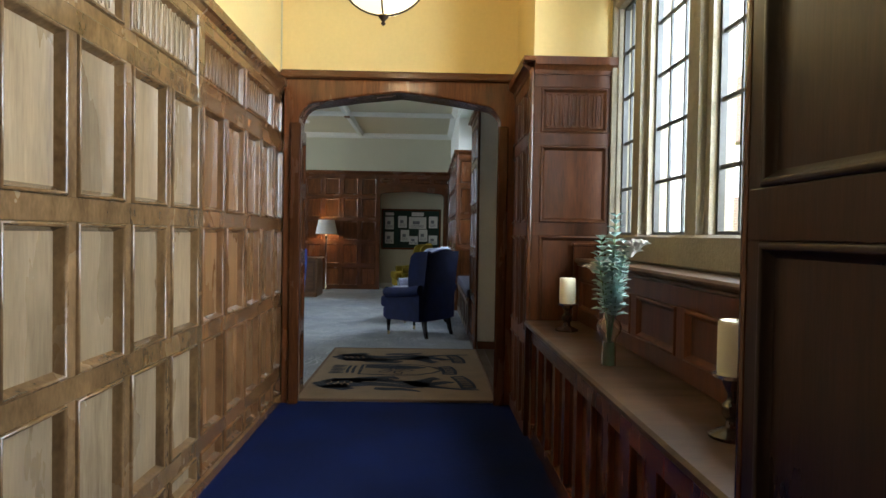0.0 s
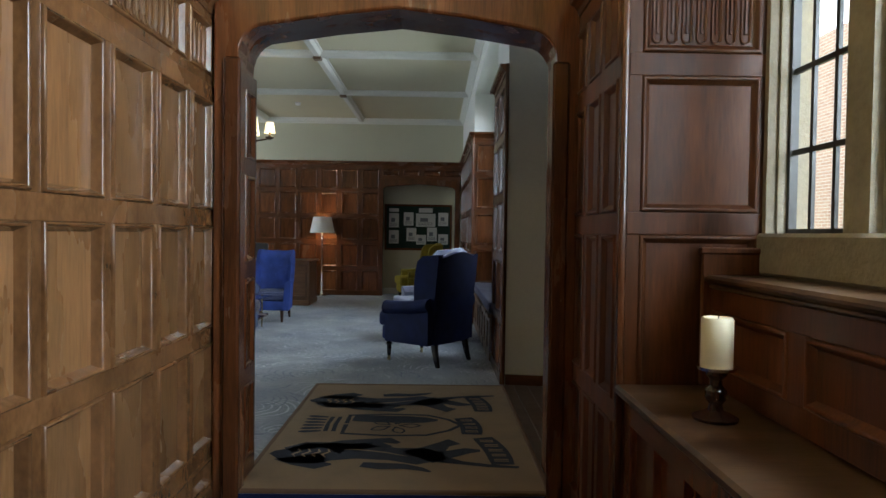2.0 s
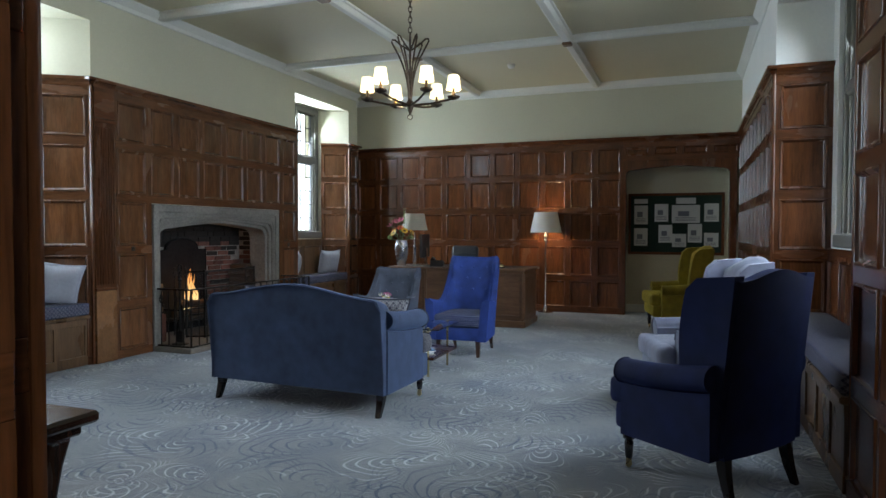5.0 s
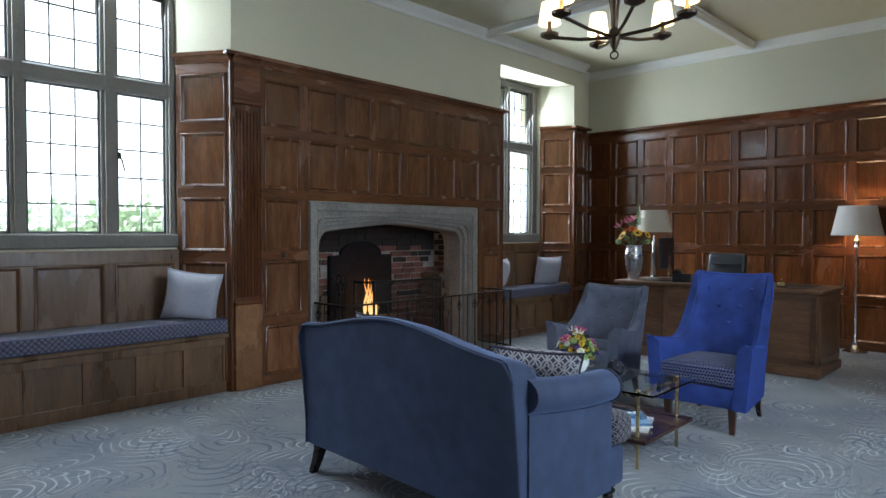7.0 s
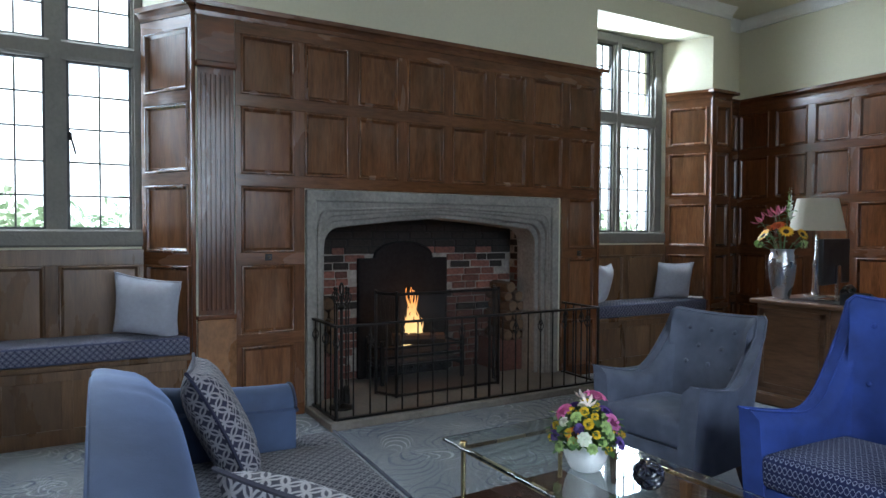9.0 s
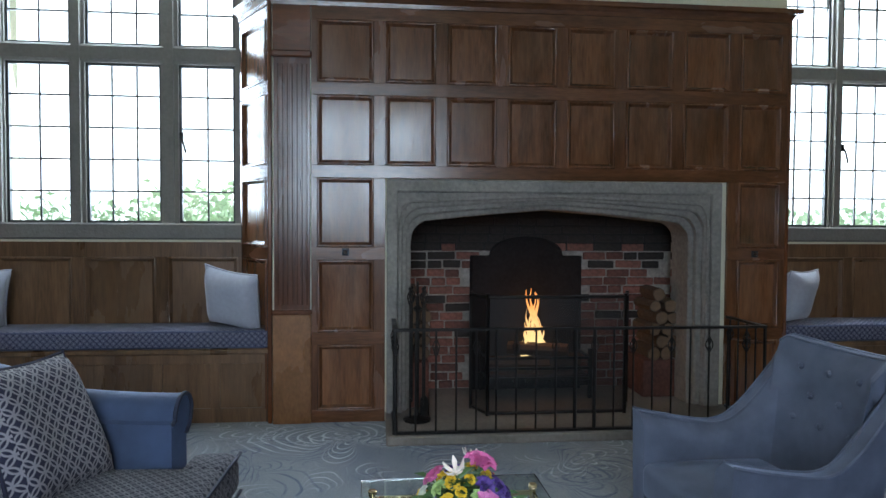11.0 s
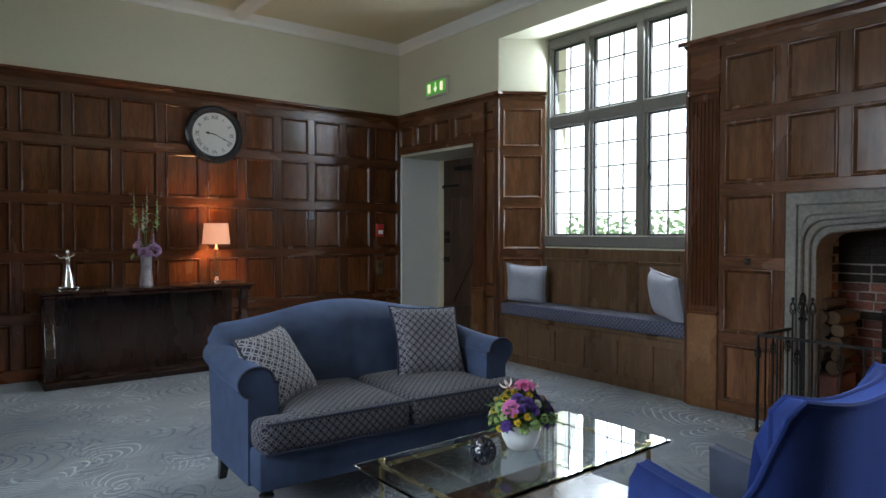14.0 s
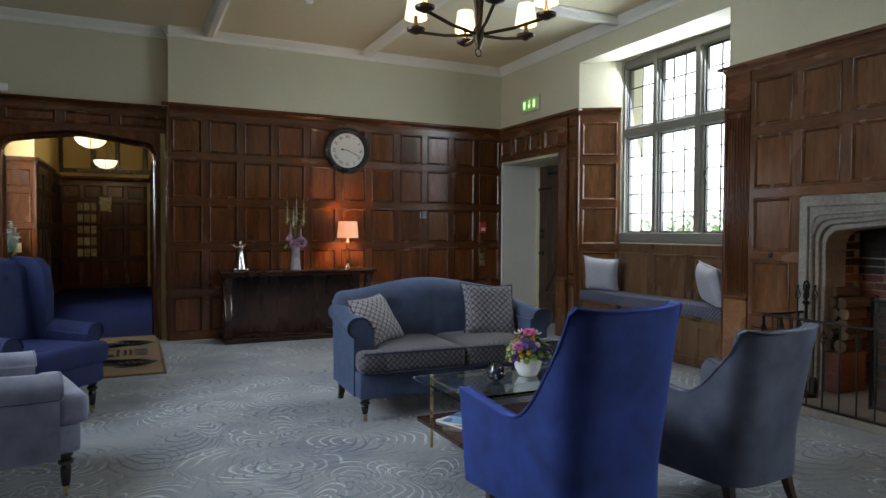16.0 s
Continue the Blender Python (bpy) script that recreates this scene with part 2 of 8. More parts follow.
OAK = wood("oak_panel", (0.044, 0.014, 0.005), (0.192, 0.065, 0.022), rough=0.18)
OAK_RAIL = wood("oak_rail", (0.044, 0.014, 0.005), (0.165, 0.055, 0.019), rough=0.21, grain=(2.0, 2.0, 16), coat=0.25)
OAK_STILE = wood("oak_stile", (0.044, 0.014, 0.005), (0.165, 0.055, 0.019), rough=0.21, grain=(20, 20, 1.6), coat=0.25)
# Hall oak: window sheen put into the paler colour, under real wear patches.
SHEEN_OAK = wood("sheen_oak_panel", (0.140, 0.090, 0.047), (0.355, 0.250, 0.148), rough=0.27, worn=0.3)
SHEEN_OAK_FRAME = wood("sheen_oak_frame", (0.075, 0.038, 0.015), (0.235, 0.135, 0.060), rough=0.20, grain=(9, 9, 5), worn=0.45, worn_color=(0.045, 0.024, 0.011), coat=0.25)
DARK_WOOD = wood("dark_polished_wood", (0.016, 0.007, 0.005), (0.048, 0.020, 0.012), rough=0.22, coat=0.3)
BENCH_OAK = wood("bench_oak", (0.020, 0.009, 0.004), (0.085, 0.040, 0.018), rough=0.34, grain=(16, 1.8, 16), worn=0.5, worn_color=(0.19, 0.11, 0.058))
BENCH_OAK.node_tree.nodes["Principled BSDF"].inputs["Specular IOR Level"].default_value = 0.4
DESK_WOOD = wood("desk_wood", (0.070, 0.033, 0.016), (0.190, 0.098, 0.052), rough=0.34, grain=(2, 14, 14))
PLANK = wood("plank_oak", (0.030, 0.014, 0.008), (0.095, 0.047, 0.024), rough=0.45, grain=(16, 16, 1.8))
CREAM = mat("cream_plaster", (0.58, 0.55, 0.41), 0.75, var=0.05, scale=1.6, bump=0.12, bscale=35)
YELLOW = mat("yellow_plaster", (0.78, 0.60, 0.27), 0.75, var=0.05, scale=1.6, bump=0.12, bscale=35)
WHITE_PLASTER = mat("white_plaster", (0.80, 0.80, 0.76), 0.72, var=0.05, scale=2.0, bump=0.14, bscale=30)
CEILING_PAINT = mat("ceiling_paint", (0.64, 0.59, 0.42), 0.8, var=0.05, scale=1.2, bump=0.08, bscale=30)
BEAM_PAINT = mat("beam_paint", (0.72, 0.71, 0.65), 0.7, var=0.05, scale=3, bump=0.1, bscale=25)
STONE = mat("mullion_stone", (0.28, 0.245, 0.185), 0.85, var=0.22, scale=4, bump=0.35, bscale=70)
GREY_STONE = mat("fireplace_stone", (0.20, 0.185, 0.165), 0.78, var=0.45, scale=2.6, bump=0.4, bscale=50)
LEAD = mat("leaded_iron", (0.06, 0.06, 0.06), 0.5, metal=0.6, var=0.2)
IRON = mat("black_iron", (0.018, 0.017, 0.016), 0.48, metal=0.7, var=0.25, bump=0.2, bscale=90)
BRONZE = mat("dark_bronze", (0.060, 0.040, 0.026), 0.42, metal=0.8, var=0.25)
BRASS = mat("brass", (0.50, 0.40, 0.22), 0.28, metal=1.0, var=0.1)
CHROME = mat("silver_metal", (0.72, 0.70, 0.67), 0.18, metal=1.0, var=0.06)
BLACK_LACQUER = mat("black_turned_wood", (0.012, 0.010, 0.010), 0.25, var=0.2, coat=0.3)
PANE = thin_glass("window_pane")

# ---------------------------------------------------------------- structure
ROOM_H, PANEL_H = 3.50, 2.66
WX, WWX, NY, SY, EX = -5.30, -5.69, 14.20, 4.72, 0.57     # wall faces of the lounge
ARCH_S, ARCH_N = 4.29, 4.60                                # faces of the archway wall
LX, BX, SX = -1.02, 0.73, -1.01                                       # faces of the corridor


def carpet(name, base, line, dark, rough=0.95, swirl=True, sheen=0.25):
    m = bpy.data.materials.new(name)
    m.use_nodes = True
    nt = m.node_tree
    L = nt.links.new
    b = nt.nodes["Principled BSDF"]
    b.inputs["Roughness"].default_value = rough
    b.inputs["Specular IOR Level"].default_value = 0.15
    b.inputs["Sheen Weight"].default_value = sheen
    co = nt.nodes.new("ShaderNodeTexCoord")
    big = nt.nodes.new("ShaderNodeTexNoise")
    big.inputs["Scale"].default_value, big.inputs["Detail"].default_value = 0.9, 3
    L(co.outputs["Object"], big.inputs["Vector"])
    mx = nt.nodes.new("ShaderNodeMix")
    mx.data_type = "RGBA"
    mx.inputs["A"].default_value, mx.inputs["B"].default_value = (*base, 1), (*dark, 1)
    mr = nt.nodes.new("ShaderNodeMapRange")
    mr.inputs["From Min"].default_value, mr.inputs["From Max"].default_value = 0.50, 0.95
    L(big.outputs["Fac"], mr.inputs["Value"])
    L(mr.outputs[0], mx.inputs["Factor"])
    last = mx.outputs["Result"]
    if swirl:
        # fans of fine threads round scattered centres, in pale and in blue yarn
        def op(kind, x, y=None, z=None):
            n = nt.nodes.new("ShaderNodeMath")
            n.operation = kind
            for i, q in enumerate((x, y, z)):
                if q is None:
                    continue
                if isinstance(q, (int, float)):
                    n.inputs[i].default_value = q
                else:
                    L(q, n.inputs[i])
            return n.outputs[0]

        for k, (sc, tone, amount, freq, wide, petals) in enumerate(((1.05, line, 0.75, 17.0, 0.14, 1.0), (0.75, dark, 0.85, 17.0, 0.15, 1.5), (1.4, line, 0.85, 11.0, 0.12, 2.5), (1.15, dark, 0.80, 13.0, 0.14, 1.0), (1.7, dark, 0.75, 10.0, 0.12, 2.0))):
            mv = nt.nodes.new("ShaderNodeMapping")
            mv.inputs["Location"].default_value = (3.7 * k + 0.4, 1.9 * k, 0)
            mv.inputs["Rotation"].default_value = (0, 0, 0.6 * k)
            L(co.outputs["Object"], mv.inputs["Vector"])
            warp = nt.nodes.new("ShaderNodeTexNoise")
            warp.inputs["Scale"].default_value, warp.inputs["Detail"].default_value = 3.2, 1
            L(mv.outputs[0], warp.inputs["Vector"])
            ad = nt.nodes.new("ShaderNodeVectorMath")
            ad.operation = "MULTIPLY_ADD"
            ad.inputs[1].default_value = (0.16, 0.16, 0)
            L(warp.outputs["Color"], ad.inputs[0])
            L(mv.outputs[0], ad.inputs[2])
            vo = nt.nodes.new("ShaderNodeTexVoronoi")
            vo.voronoi_dimensions = "2D"
            vo.inputs["Scale"].default_value = sc
            L(ad.outputs[0], vo.inputs["Vector"])
            rel = nt.nodes.new("ShaderNodeVectorMath")
            rel.operation = "SUBTRACT"
            L(ad.outputs[0], rel.inputs[0])
            L(vo.outputs["Position"], rel.inputs[1])
            sp = nt.nodes.new("ShaderNodeSeparateXYZ")
            L(rel.outputs[0], sp.inputs[0])
            cs = nt.nodes.new("ShaderNodeSeparateXYZ")
            L(vo.outputs["Color"], cs.inputs[0])
            turn = op("MULTIPLY", cs.outputs["X"], 6.283)
            ang = op("ADD", op("ARCTAN2", sp.outputs["Y"], sp.outputs["X"]), turn)
            # loops that all meet at the centre: radius over the cosine of the angle
            lobe = op("ADD", op("ABSOLUTE", op("COSINE", op("MULTIPLY", ang, petals))), 0.16)
            loop = op("DIVIDE", vo.outputs["Distance"], lobe)
            wave = op("ABSOLUTE", op("SUBTRACT", op("FRACT", op("MULTIPLY", loop, freq)), 0.5))
            th = nt.nodes.new("ShaderNodeMapRange")
            th.inputs["From Min"].default_value, th.inputs["From Max"].default_value = wide * 0.45, wide
            th.inputs["To Min"].default_value, th.inputs["To Max"].default_value = 1, 0
            L(wave, th.inputs["Value"])
            fade = nt.nodes.new("ShaderNodeMapRange")
            fade.inputs["From Min"].default_value, fade.inputs["From Max"].default_value = 0.62, 0.42
            L(loop, fade.inputs["Value"])
            pn = nt.nodes.new("ShaderNodeTexNoise")
            pn.inputs["Scale"].default_value, pn.inputs["Detail"].default_value = 2.3, 3
            L(mv.outputs[0], pn.inputs["Vector"])
            pm = nt.nodes.new("ShaderNodeMapRange")
            pm.inputs["From Min"].default_value, pm.inputs["From Max"].default_value = 0.42, 0.58
            pm.inputs["To Max"].default_value = amount
            L(pn.outputs["Fac"], pm.inputs["Value"])
            fac = op("MULTIPLY", op("MULTIPLY", th.outputs[0], fade.outputs[0]), pm.outputs[0])
            m2 = nt.nodes.new("ShaderNodeMix")
            m2.data_type = "RGBA"
            L(fac, m2.inputs["Factor"])
            L(last, m2.inputs["A"])
            m2.inputs["B"].default_value = (*tone, 1)
            last = m2.outputs["Result"]
    pile = nt.nodes.new("ShaderNodeTexNoise")
    pile.inputs["Scale"].default_value, pile.inputs["Detail"].default_value = 260, 2
    L(co.outputs["Object"], pile.inputs["Vector"])
    pr = nt.nodes.new("ShaderNodeMapRange")
    pr.inputs["From Min"].default_value, pr.inputs["From Max"].default_value = 0.3, 0.7
    pr.inputs["To Min"].default_value, pr.inputs["To Max"].default_value = 0.75, 1.25
    L(pile.outputs["Fac"], pr.inputs["Value"])
    sc2 = nt.nodes.new("ShaderNodeVectorMath")
    sc2.operation = "SCALE"
    L(last, sc2.inputs[0])
    L(pr.outputs[0], sc2.inputs["Scale"])
    L(sc2.outputs["Vector"], b.inputs["Base Color"])
    bp = nt.nodes.new("ShaderNodeBump")
    bp.inputs["Strength"].default_value, bp.inputs["Distance"].default_value = 0.5, 0.006
    L(pile.outputs["Fac"], bp.inputs["Height"])
    L(bp.outputs[0], b.inputs["Normal"])
    return m


LOUNGE_CARPET = carpet("lounge_carpet", (0.182, 0.197, 0.216), (0.50, 0.53, 0.57), (0.045, 0.064, 0.125))
HALL_CARPET = mat("hall_carpet", (0.006, 0.012, 0.056), 0.95, var=0.55, scale=2.2, bump=0.8, bscale=260, spec=0.1, sheen=0.12, fine=55)
BOARDS = wood("dark_floorboards", (0.030, 0.016, 0.010), (0.085, 0.050, 0.032), rough=0.40, grain=(1.6, 14, 14))

bm = bmesh.new()
box(bm, -6.1, ARCH_S + 0.02, -0.12, 1.6, 15.0, 0.0)
floor = solid("floor", bm, LOUNGE_CARPET, "grey-blue patterned wool carpet with swirling fern lines", "floor")
bm = bmesh.new()
box(bm, -1.2, -3.0, -0.12, 2.0, ARCH_S + 0.02, 0.0)
solid("floor_hall", bm, HALL_CARPET, "deep royal blue hall carpet", "floor")
bm = bmesh.new()
for k in range(5):
    box(bm, 0.60 + 0.115 * k, 4.70, 0.0, 0.71 + 0.115 * k, 6.60, 0.006, bevel=0.002)
solid("floor_boards", bm, BOARDS, "dark stained floorboards in front of the side door", "floor")

bm = bmesh.new()
box(bm, -6.1, ARCH_N, ROOM_H, 1.6, 15.0, ROOM_H + 0.15)
solid("ceiling", bm, CEILING_PAINT, "cream painted plaster ceiling of the lounge", "ceiling")
bm = bmesh.new()
box(bm, -1.2, -3.0, 3.45, 2.0, ARCH_N, 3.6)
solid("ceiling_hall", bm, CEILING_PAINT, "cream painted plaster ceiling of the hall", "ceiling")


def moulded_beam(bm, a, b, w=0.15, drop=0.075):
    """A ceiling rib with chamfered sides, from a to b in plan."""
    a, b = Vector((*a, 0)), Vector((*b, 0))
    d = (b - a).normalized()
    m = Matrix.Translation(a) @ Matrix(((d.x, -d.y, 0), (d.y, d.x, 0), (0, 0, 1))).to_4x4()
    n = (b - a).length
    prof = [(-w / 2, 0), (-w / 2, -0.02), (-w / 2 + 0.02, -0.028), (-w / 2 + 0.035, -drop + 0.012), (-w / 2 + 0.045, -drop), (w / 2 - 0.045, -drop),
            (w / 2 - 0.035, -drop + 0.012), (w / 2 - 0.02, -0.028), (w / 2, -0.02), (w / 2, 0)]
    v0 = [bm.verts.new(m @ Vector((0, y, ROOM_H + z))) for y, z in prof]
    v1 = [bm.verts.new(m @ Vector((n, y, ROOM_H + z))) for y, z in prof]
    for k in range(len(prof)):
        q = (k + 1) % len(prof)
        bm.faces.new((v0[k], v0[q], v1[q], v1[k]))
    bm.faces.new(v0)
    bm.faces.new(v1[::-1])


bm = bmesh.new()
for y in (7.15, 9.42, 11.66):
    moulded_beam(bm, (WX, y), (EX, y))
for x in (-3.33, -1.45):
    moulded_beam(bm, (x, SY), (x, NY), drop=0.072)
solid("trim_beams", bm, BEAM_PAINT, "white painted moulded plaster ceiling beams in a grid", "ceiling beams")
bm = bmesh.new()
for y in (9.42, 11.66):
    for x in (-1.45, -3.33):
        box(bm, x - 0.055, y - 0.055, ROOM_H - 0.105, x + 0.055, y + 0.055, ROOM_H - 0.07, bevel=0.012)
solid("trim_bosses", bm, wood("boss_wood", (0.10, 0.06, 0.03), (0.2, 0.12, 0.07)), "carved wooden bosses where the ceiling beams cross", "boss")


def coving(bm, a, b, size=0.085, z=ROOM_H):
    """A cornice along the foot of the ceiling; the room lies to the right of a to b."""
    a, b = Vector((*a, 0)), Vector((*b, 0))
    d = (b - a).normalized()
    r = Vector((d.y, -d.x, 0))
    prof = [(0, 0), (0, -size * 1.25), (size * 0.18, -size * 1.2), (size * 0.3, -size * 0.8), (size * 0.75, -size * 0.35), (size * 0.9, -size * 0.2), (size, 0)]
    v0 = [bm.verts.new(a + r * o + Vector((0, 0, z + h))) for o, h in prof]
    v1 = [bm.verts.new(b + r * o + Vector((0, 0, z + h))) for o, h in prof]
    for k in range(len(prof)):
        q = (k + 1) % len(prof)
        bm.faces.new((v0[k], v0[q], v1[q], v1[k]))
    bm.faces.new(v0)
    bm.faces.new(v1[::-1])


bm = bmesh.new()
for a, b in (((WX, SY), (WX, 13.72)), ((-5.54, 13.72), (-5.54, NY)), ((-5.54, NY), (EX, NY)), ((EX, NY), (EX, 7.60)), ((EX, 7.60), (0.64, 7.60)), ((0.64, 7.60), (0.64, 6.62)), ((0.64, 6.62), (1.10, 6.56)), ((1.10, 6.56), (1.10, ARCH_N)),
             ((1.10, ARCH_N), (SX, ARCH_N)), ((SX, ARCH_N), (SX, SY)), ((SX, SY), (WX, SY))):
    coving(bm, a, b)
solid("trim_cornice", bm, BEAM_PAINT, "white painted plaster cornice round the ceiling", "cornice")

# ---- masonry
def plan_block(bm, plan, z0, z1):
    """A wall block with the given outline in plan, its corners going round to the left."""
    lo = [bm.verts.new((x, y, z0)) for x, y in plan]
    hi = [bm.verts.new((x, y, z1)) for x, y in plan]
    bm.faces.new(lo[::-1])
    bm.faces.new(hi)
    for k in range(len(plan)):
        q = (k + 1) % len(plan)
        bm.faces.new((lo[k], lo[q], hi[q], hi[k]))


bm = bmesh.new()
box(bm, -6.0, NY, 2.24, -1.02 + 1.46, NY + 0.5, ROOM_H)
box(bm, -6.0, NY, 0, -1.02, NY + 0.5, 2.24)
box(bm, 0.44, NY, 0, 1.6, NY + 0.5, ROOM_H)
box(bm, -1.02, NY + 0.42, 0, 0.44, NY + 0.5, 2.24)
wall_north = solid("wall_north", bm, CREAM, "cream plaster wall above dark oak panelling", "wall")
bm = bmesh.new()
box(bm, -6.0, ARCH_S + 0.045, 0, SX, SY, ROOM_H)
wall_south = solid("wall_south", bm, CREAM, "cream plaster wall above dark oak panelling", "wall")

bm = bmesh.new()
box(bm, -6.0, SY, 0, WX - 0.55, 6.48, ROOM_H)
box(bm, WX - 0.55, SY, 2.17, WX, 6.48, ROOM_H)
box(bm, WX - 0.55, 6.12, 0, WX, 6.48, 2.17)
box(bm, -6.0, 6.74, 0, WWX, 8.33, 1.14)
box(bm, -6.0, 6.48, 3.19, WX, 8.58, ROOM_H)
plan_block(bm, [(-6.0, 6.48), (WX, 6.48), (WWX, 6.74), (-6.0, 6.74)], 0, 3.19)
plan_block(bm, [(-6.0, 8.33), (WWX, 8.33), (WX, 8.58), (-6.0, 8.58)], 0, 3.19)
box(bm, -6.0, 8.58, 1.45, WX, 11.92, ROOM_H)
box(bm, -6.0, 8.58, 0, WX, 9.35, 1.45)
box(bm, -6.0, 11.43, 0, WX, 11.92, 1.45)
box(bm, -6.0, 12.10, 0, WWX, 13.25, 1.14)
box(bm, -6.0, 11.92, 3.19, WX, 13.46, ROOM_H)
plan_block(bm, [(-6.0, 11.92), (WX, 11.92), (WWX, 12.10), (-6.0, 12.10)], 0, 3.19)
plan_block(bm, [(-6.0, 13.25), (WWX, 13.25), (WX, 13.46), (-6.0, 13.46)], 0, 3.19)
box(bm, -6.0, 13.46, 0, WX, 13.72, ROOM_H)
box(bm, -6.0, 13.72, 0, -5.54, NY, ROOM_H)
wall_west = solid("wall_west", bm, CREAM, "cream plaster wall with window recesses and chimney breast", "wall")

bm = bmesh.new()
plan_block(bm, [(0.64, 6.62), (1.5, 6.50), (1.5, 7.60), (0.64, 7.60)], 0, ROOM_H)
box(bm, 1.0, 7.60, 0, 1.5, 10.30, 1.14)
box(bm, EX, 7.60, 3.19, 1.5, 10.30, ROOM_H)
box(bm, 1.0, 7.60, 1.14, 1.5, 7.75, 3.19)
box(bm, 1.0, 10.1, 1.14, 1.5, 10.30, 3.19)
box(bm, EX, 10.30, 0, 1.5, NY, ROOM_H)
box(bm, 1.08, ARCH_N, 2.60, 1.5, 6.60, ROOM_H)
box(bm, 1.14, ARCH_N, 0, 1.5, 6.60, 2.60)
wall_east = solid("wall_east", bm, WHITE_PLASTER, "off-white plaster wall with a window recess", "wall")


def arch_curve(x0, x1, spring, shoulder, peak, r=0.13, n=6):
    """The line of a flat four-centred arch from the left foot to the right."""
    xm = (x0 + x1) / 2
    pts = [(x0, 0.0), (x0, spring)]
    for k in range(1, n + 1):
        a = math.pi / 2 * k / n
        pts.append((x0 + r * (1 - math.cos(a)), spring + (shoulder - spring) * math.sin(a)))
    pts.append(((x0 + r + xm) / 2, shoulder + (peak - shoulder) * 0.58))
    pts.append((xm, peak))
    return pts + [(2 * xm - x, z) for x, z in pts[-2::-1]]


def arch_wall(bm, x0, x1, z1, curve, y0, y1):
    """A wall from x0 to x1 with an arched opening through it."""
    left = [p for p in curve if p[0] <= (curve[0][0] + curve[-1][0]) / 2 + 1e-6]
    right = [p for p in curve if p[0] >= (curve[0][0] + curve[-1][0]) / 2 - 1e-6]
    top_l, top_r = left[-1][0], right[0][0]
    for side, xe, xt in ((left, x0, top_l), (right[::-1], x1, top_r)):
        pts = side
        for (xa, za), (xb, zb) in zip(pts, pts[1:]):
            if abs(xa - xb) < 1e-6:
                prism(bm, [(xe, za), (xa, za), (xb, zb), (xe, zb)], y0, y1)
            else:
                if abs(xa - pts[0][0]) < 1e-6:
                    prism(bm, [(xe, za), (xa, za), (xa, z1), (xe, z1)], y0, y1)
                prism(bm, [(xa, za), (xb, zb), (xb, z1), (xa, z1)], y0, y1)


bm = bmesh.new()
arch_wall(bm, SX + 0.002, 1.5, ROOM_H, arch_curve(-0.92, 0.64, 2.06, 2.24, 2.33), ARCH_S + 0.04, ARCH_N - 0.02)
bmesh.ops.remove_doubles(bm, verts=bm.verts, dist=0.0005)
wall_arch = solid("wall_arch", bm, YELLOW, "yellow and cream plaster wall over the oak archway", "wall")
bm = bmesh.new()
box(bm, SX + 0.001, ARCH_N - 0.018, 2.62, 1.07, ARCH_N, ROOM_H)
solid("wall_arch_lounge", bm, CREAM, "cream plaster above the archway on the lounge side", "wall")

# corridor
bm = bmesh.new()
box(bm, LX - 0.3, -3.0, 0, LX, ARCH_S + 0.04, 3.45)
wall_hall_west = solid("wall_hall_west", bm, YELLOW, "yellow plaster hall wall above oak panelling with window sheen in its colour", "wall")
bm = bmesh.new()
box(bm, BX, -3.0, 0, 1.7, 0.72, 3.45)
box(bm, BX, 3.54, 0, 1.30, ARCH_S + 0.04, 3.45)
box(bm, 1.24, 0.72, 0, 1.7, 3.54, 1.2)
box(bm, 1.24, 0.72, 3.25, 1.7, 3.54, 3.45)
box(bm, 1.24, 3.53, 1.2, 1.30, 3.54, 3.25)
box(bm, 1.24, 0.72, 1.2, 1.7, 0.9, 3.25)
wall_hall_east = solid("wall_hall_east", bm, YELLOW, "yellow plaster hall wall with a mullioned window bay", "wall")
bm = bmesh.new()
box(bm, LX - 0.3, -3.2, 0, 1.7, -3.0, 3.45)
wall_hall_south = solid("wall_hall_south", bm, YELLOW, "yellow plaster end wall of the hall between dark timbers", "wall")


# ---- panelling
def frame_of(p0, p1):
    """The matrix of a wall seen from the front: x along it, y out of it, z up."""
    u = Vector((p1[0] - p0[0], p1[1] - p0[1], 0)).normalized()
    n = Vector((u.y, -u.x, 0))
    return Matrix(((u.x, n.x, 0, p0[0]), (u.y, n.y, 0, p0[1]), (0, 0, 1, 0), (0, 0, 0, 1)))


PANEL_MESHES = {}


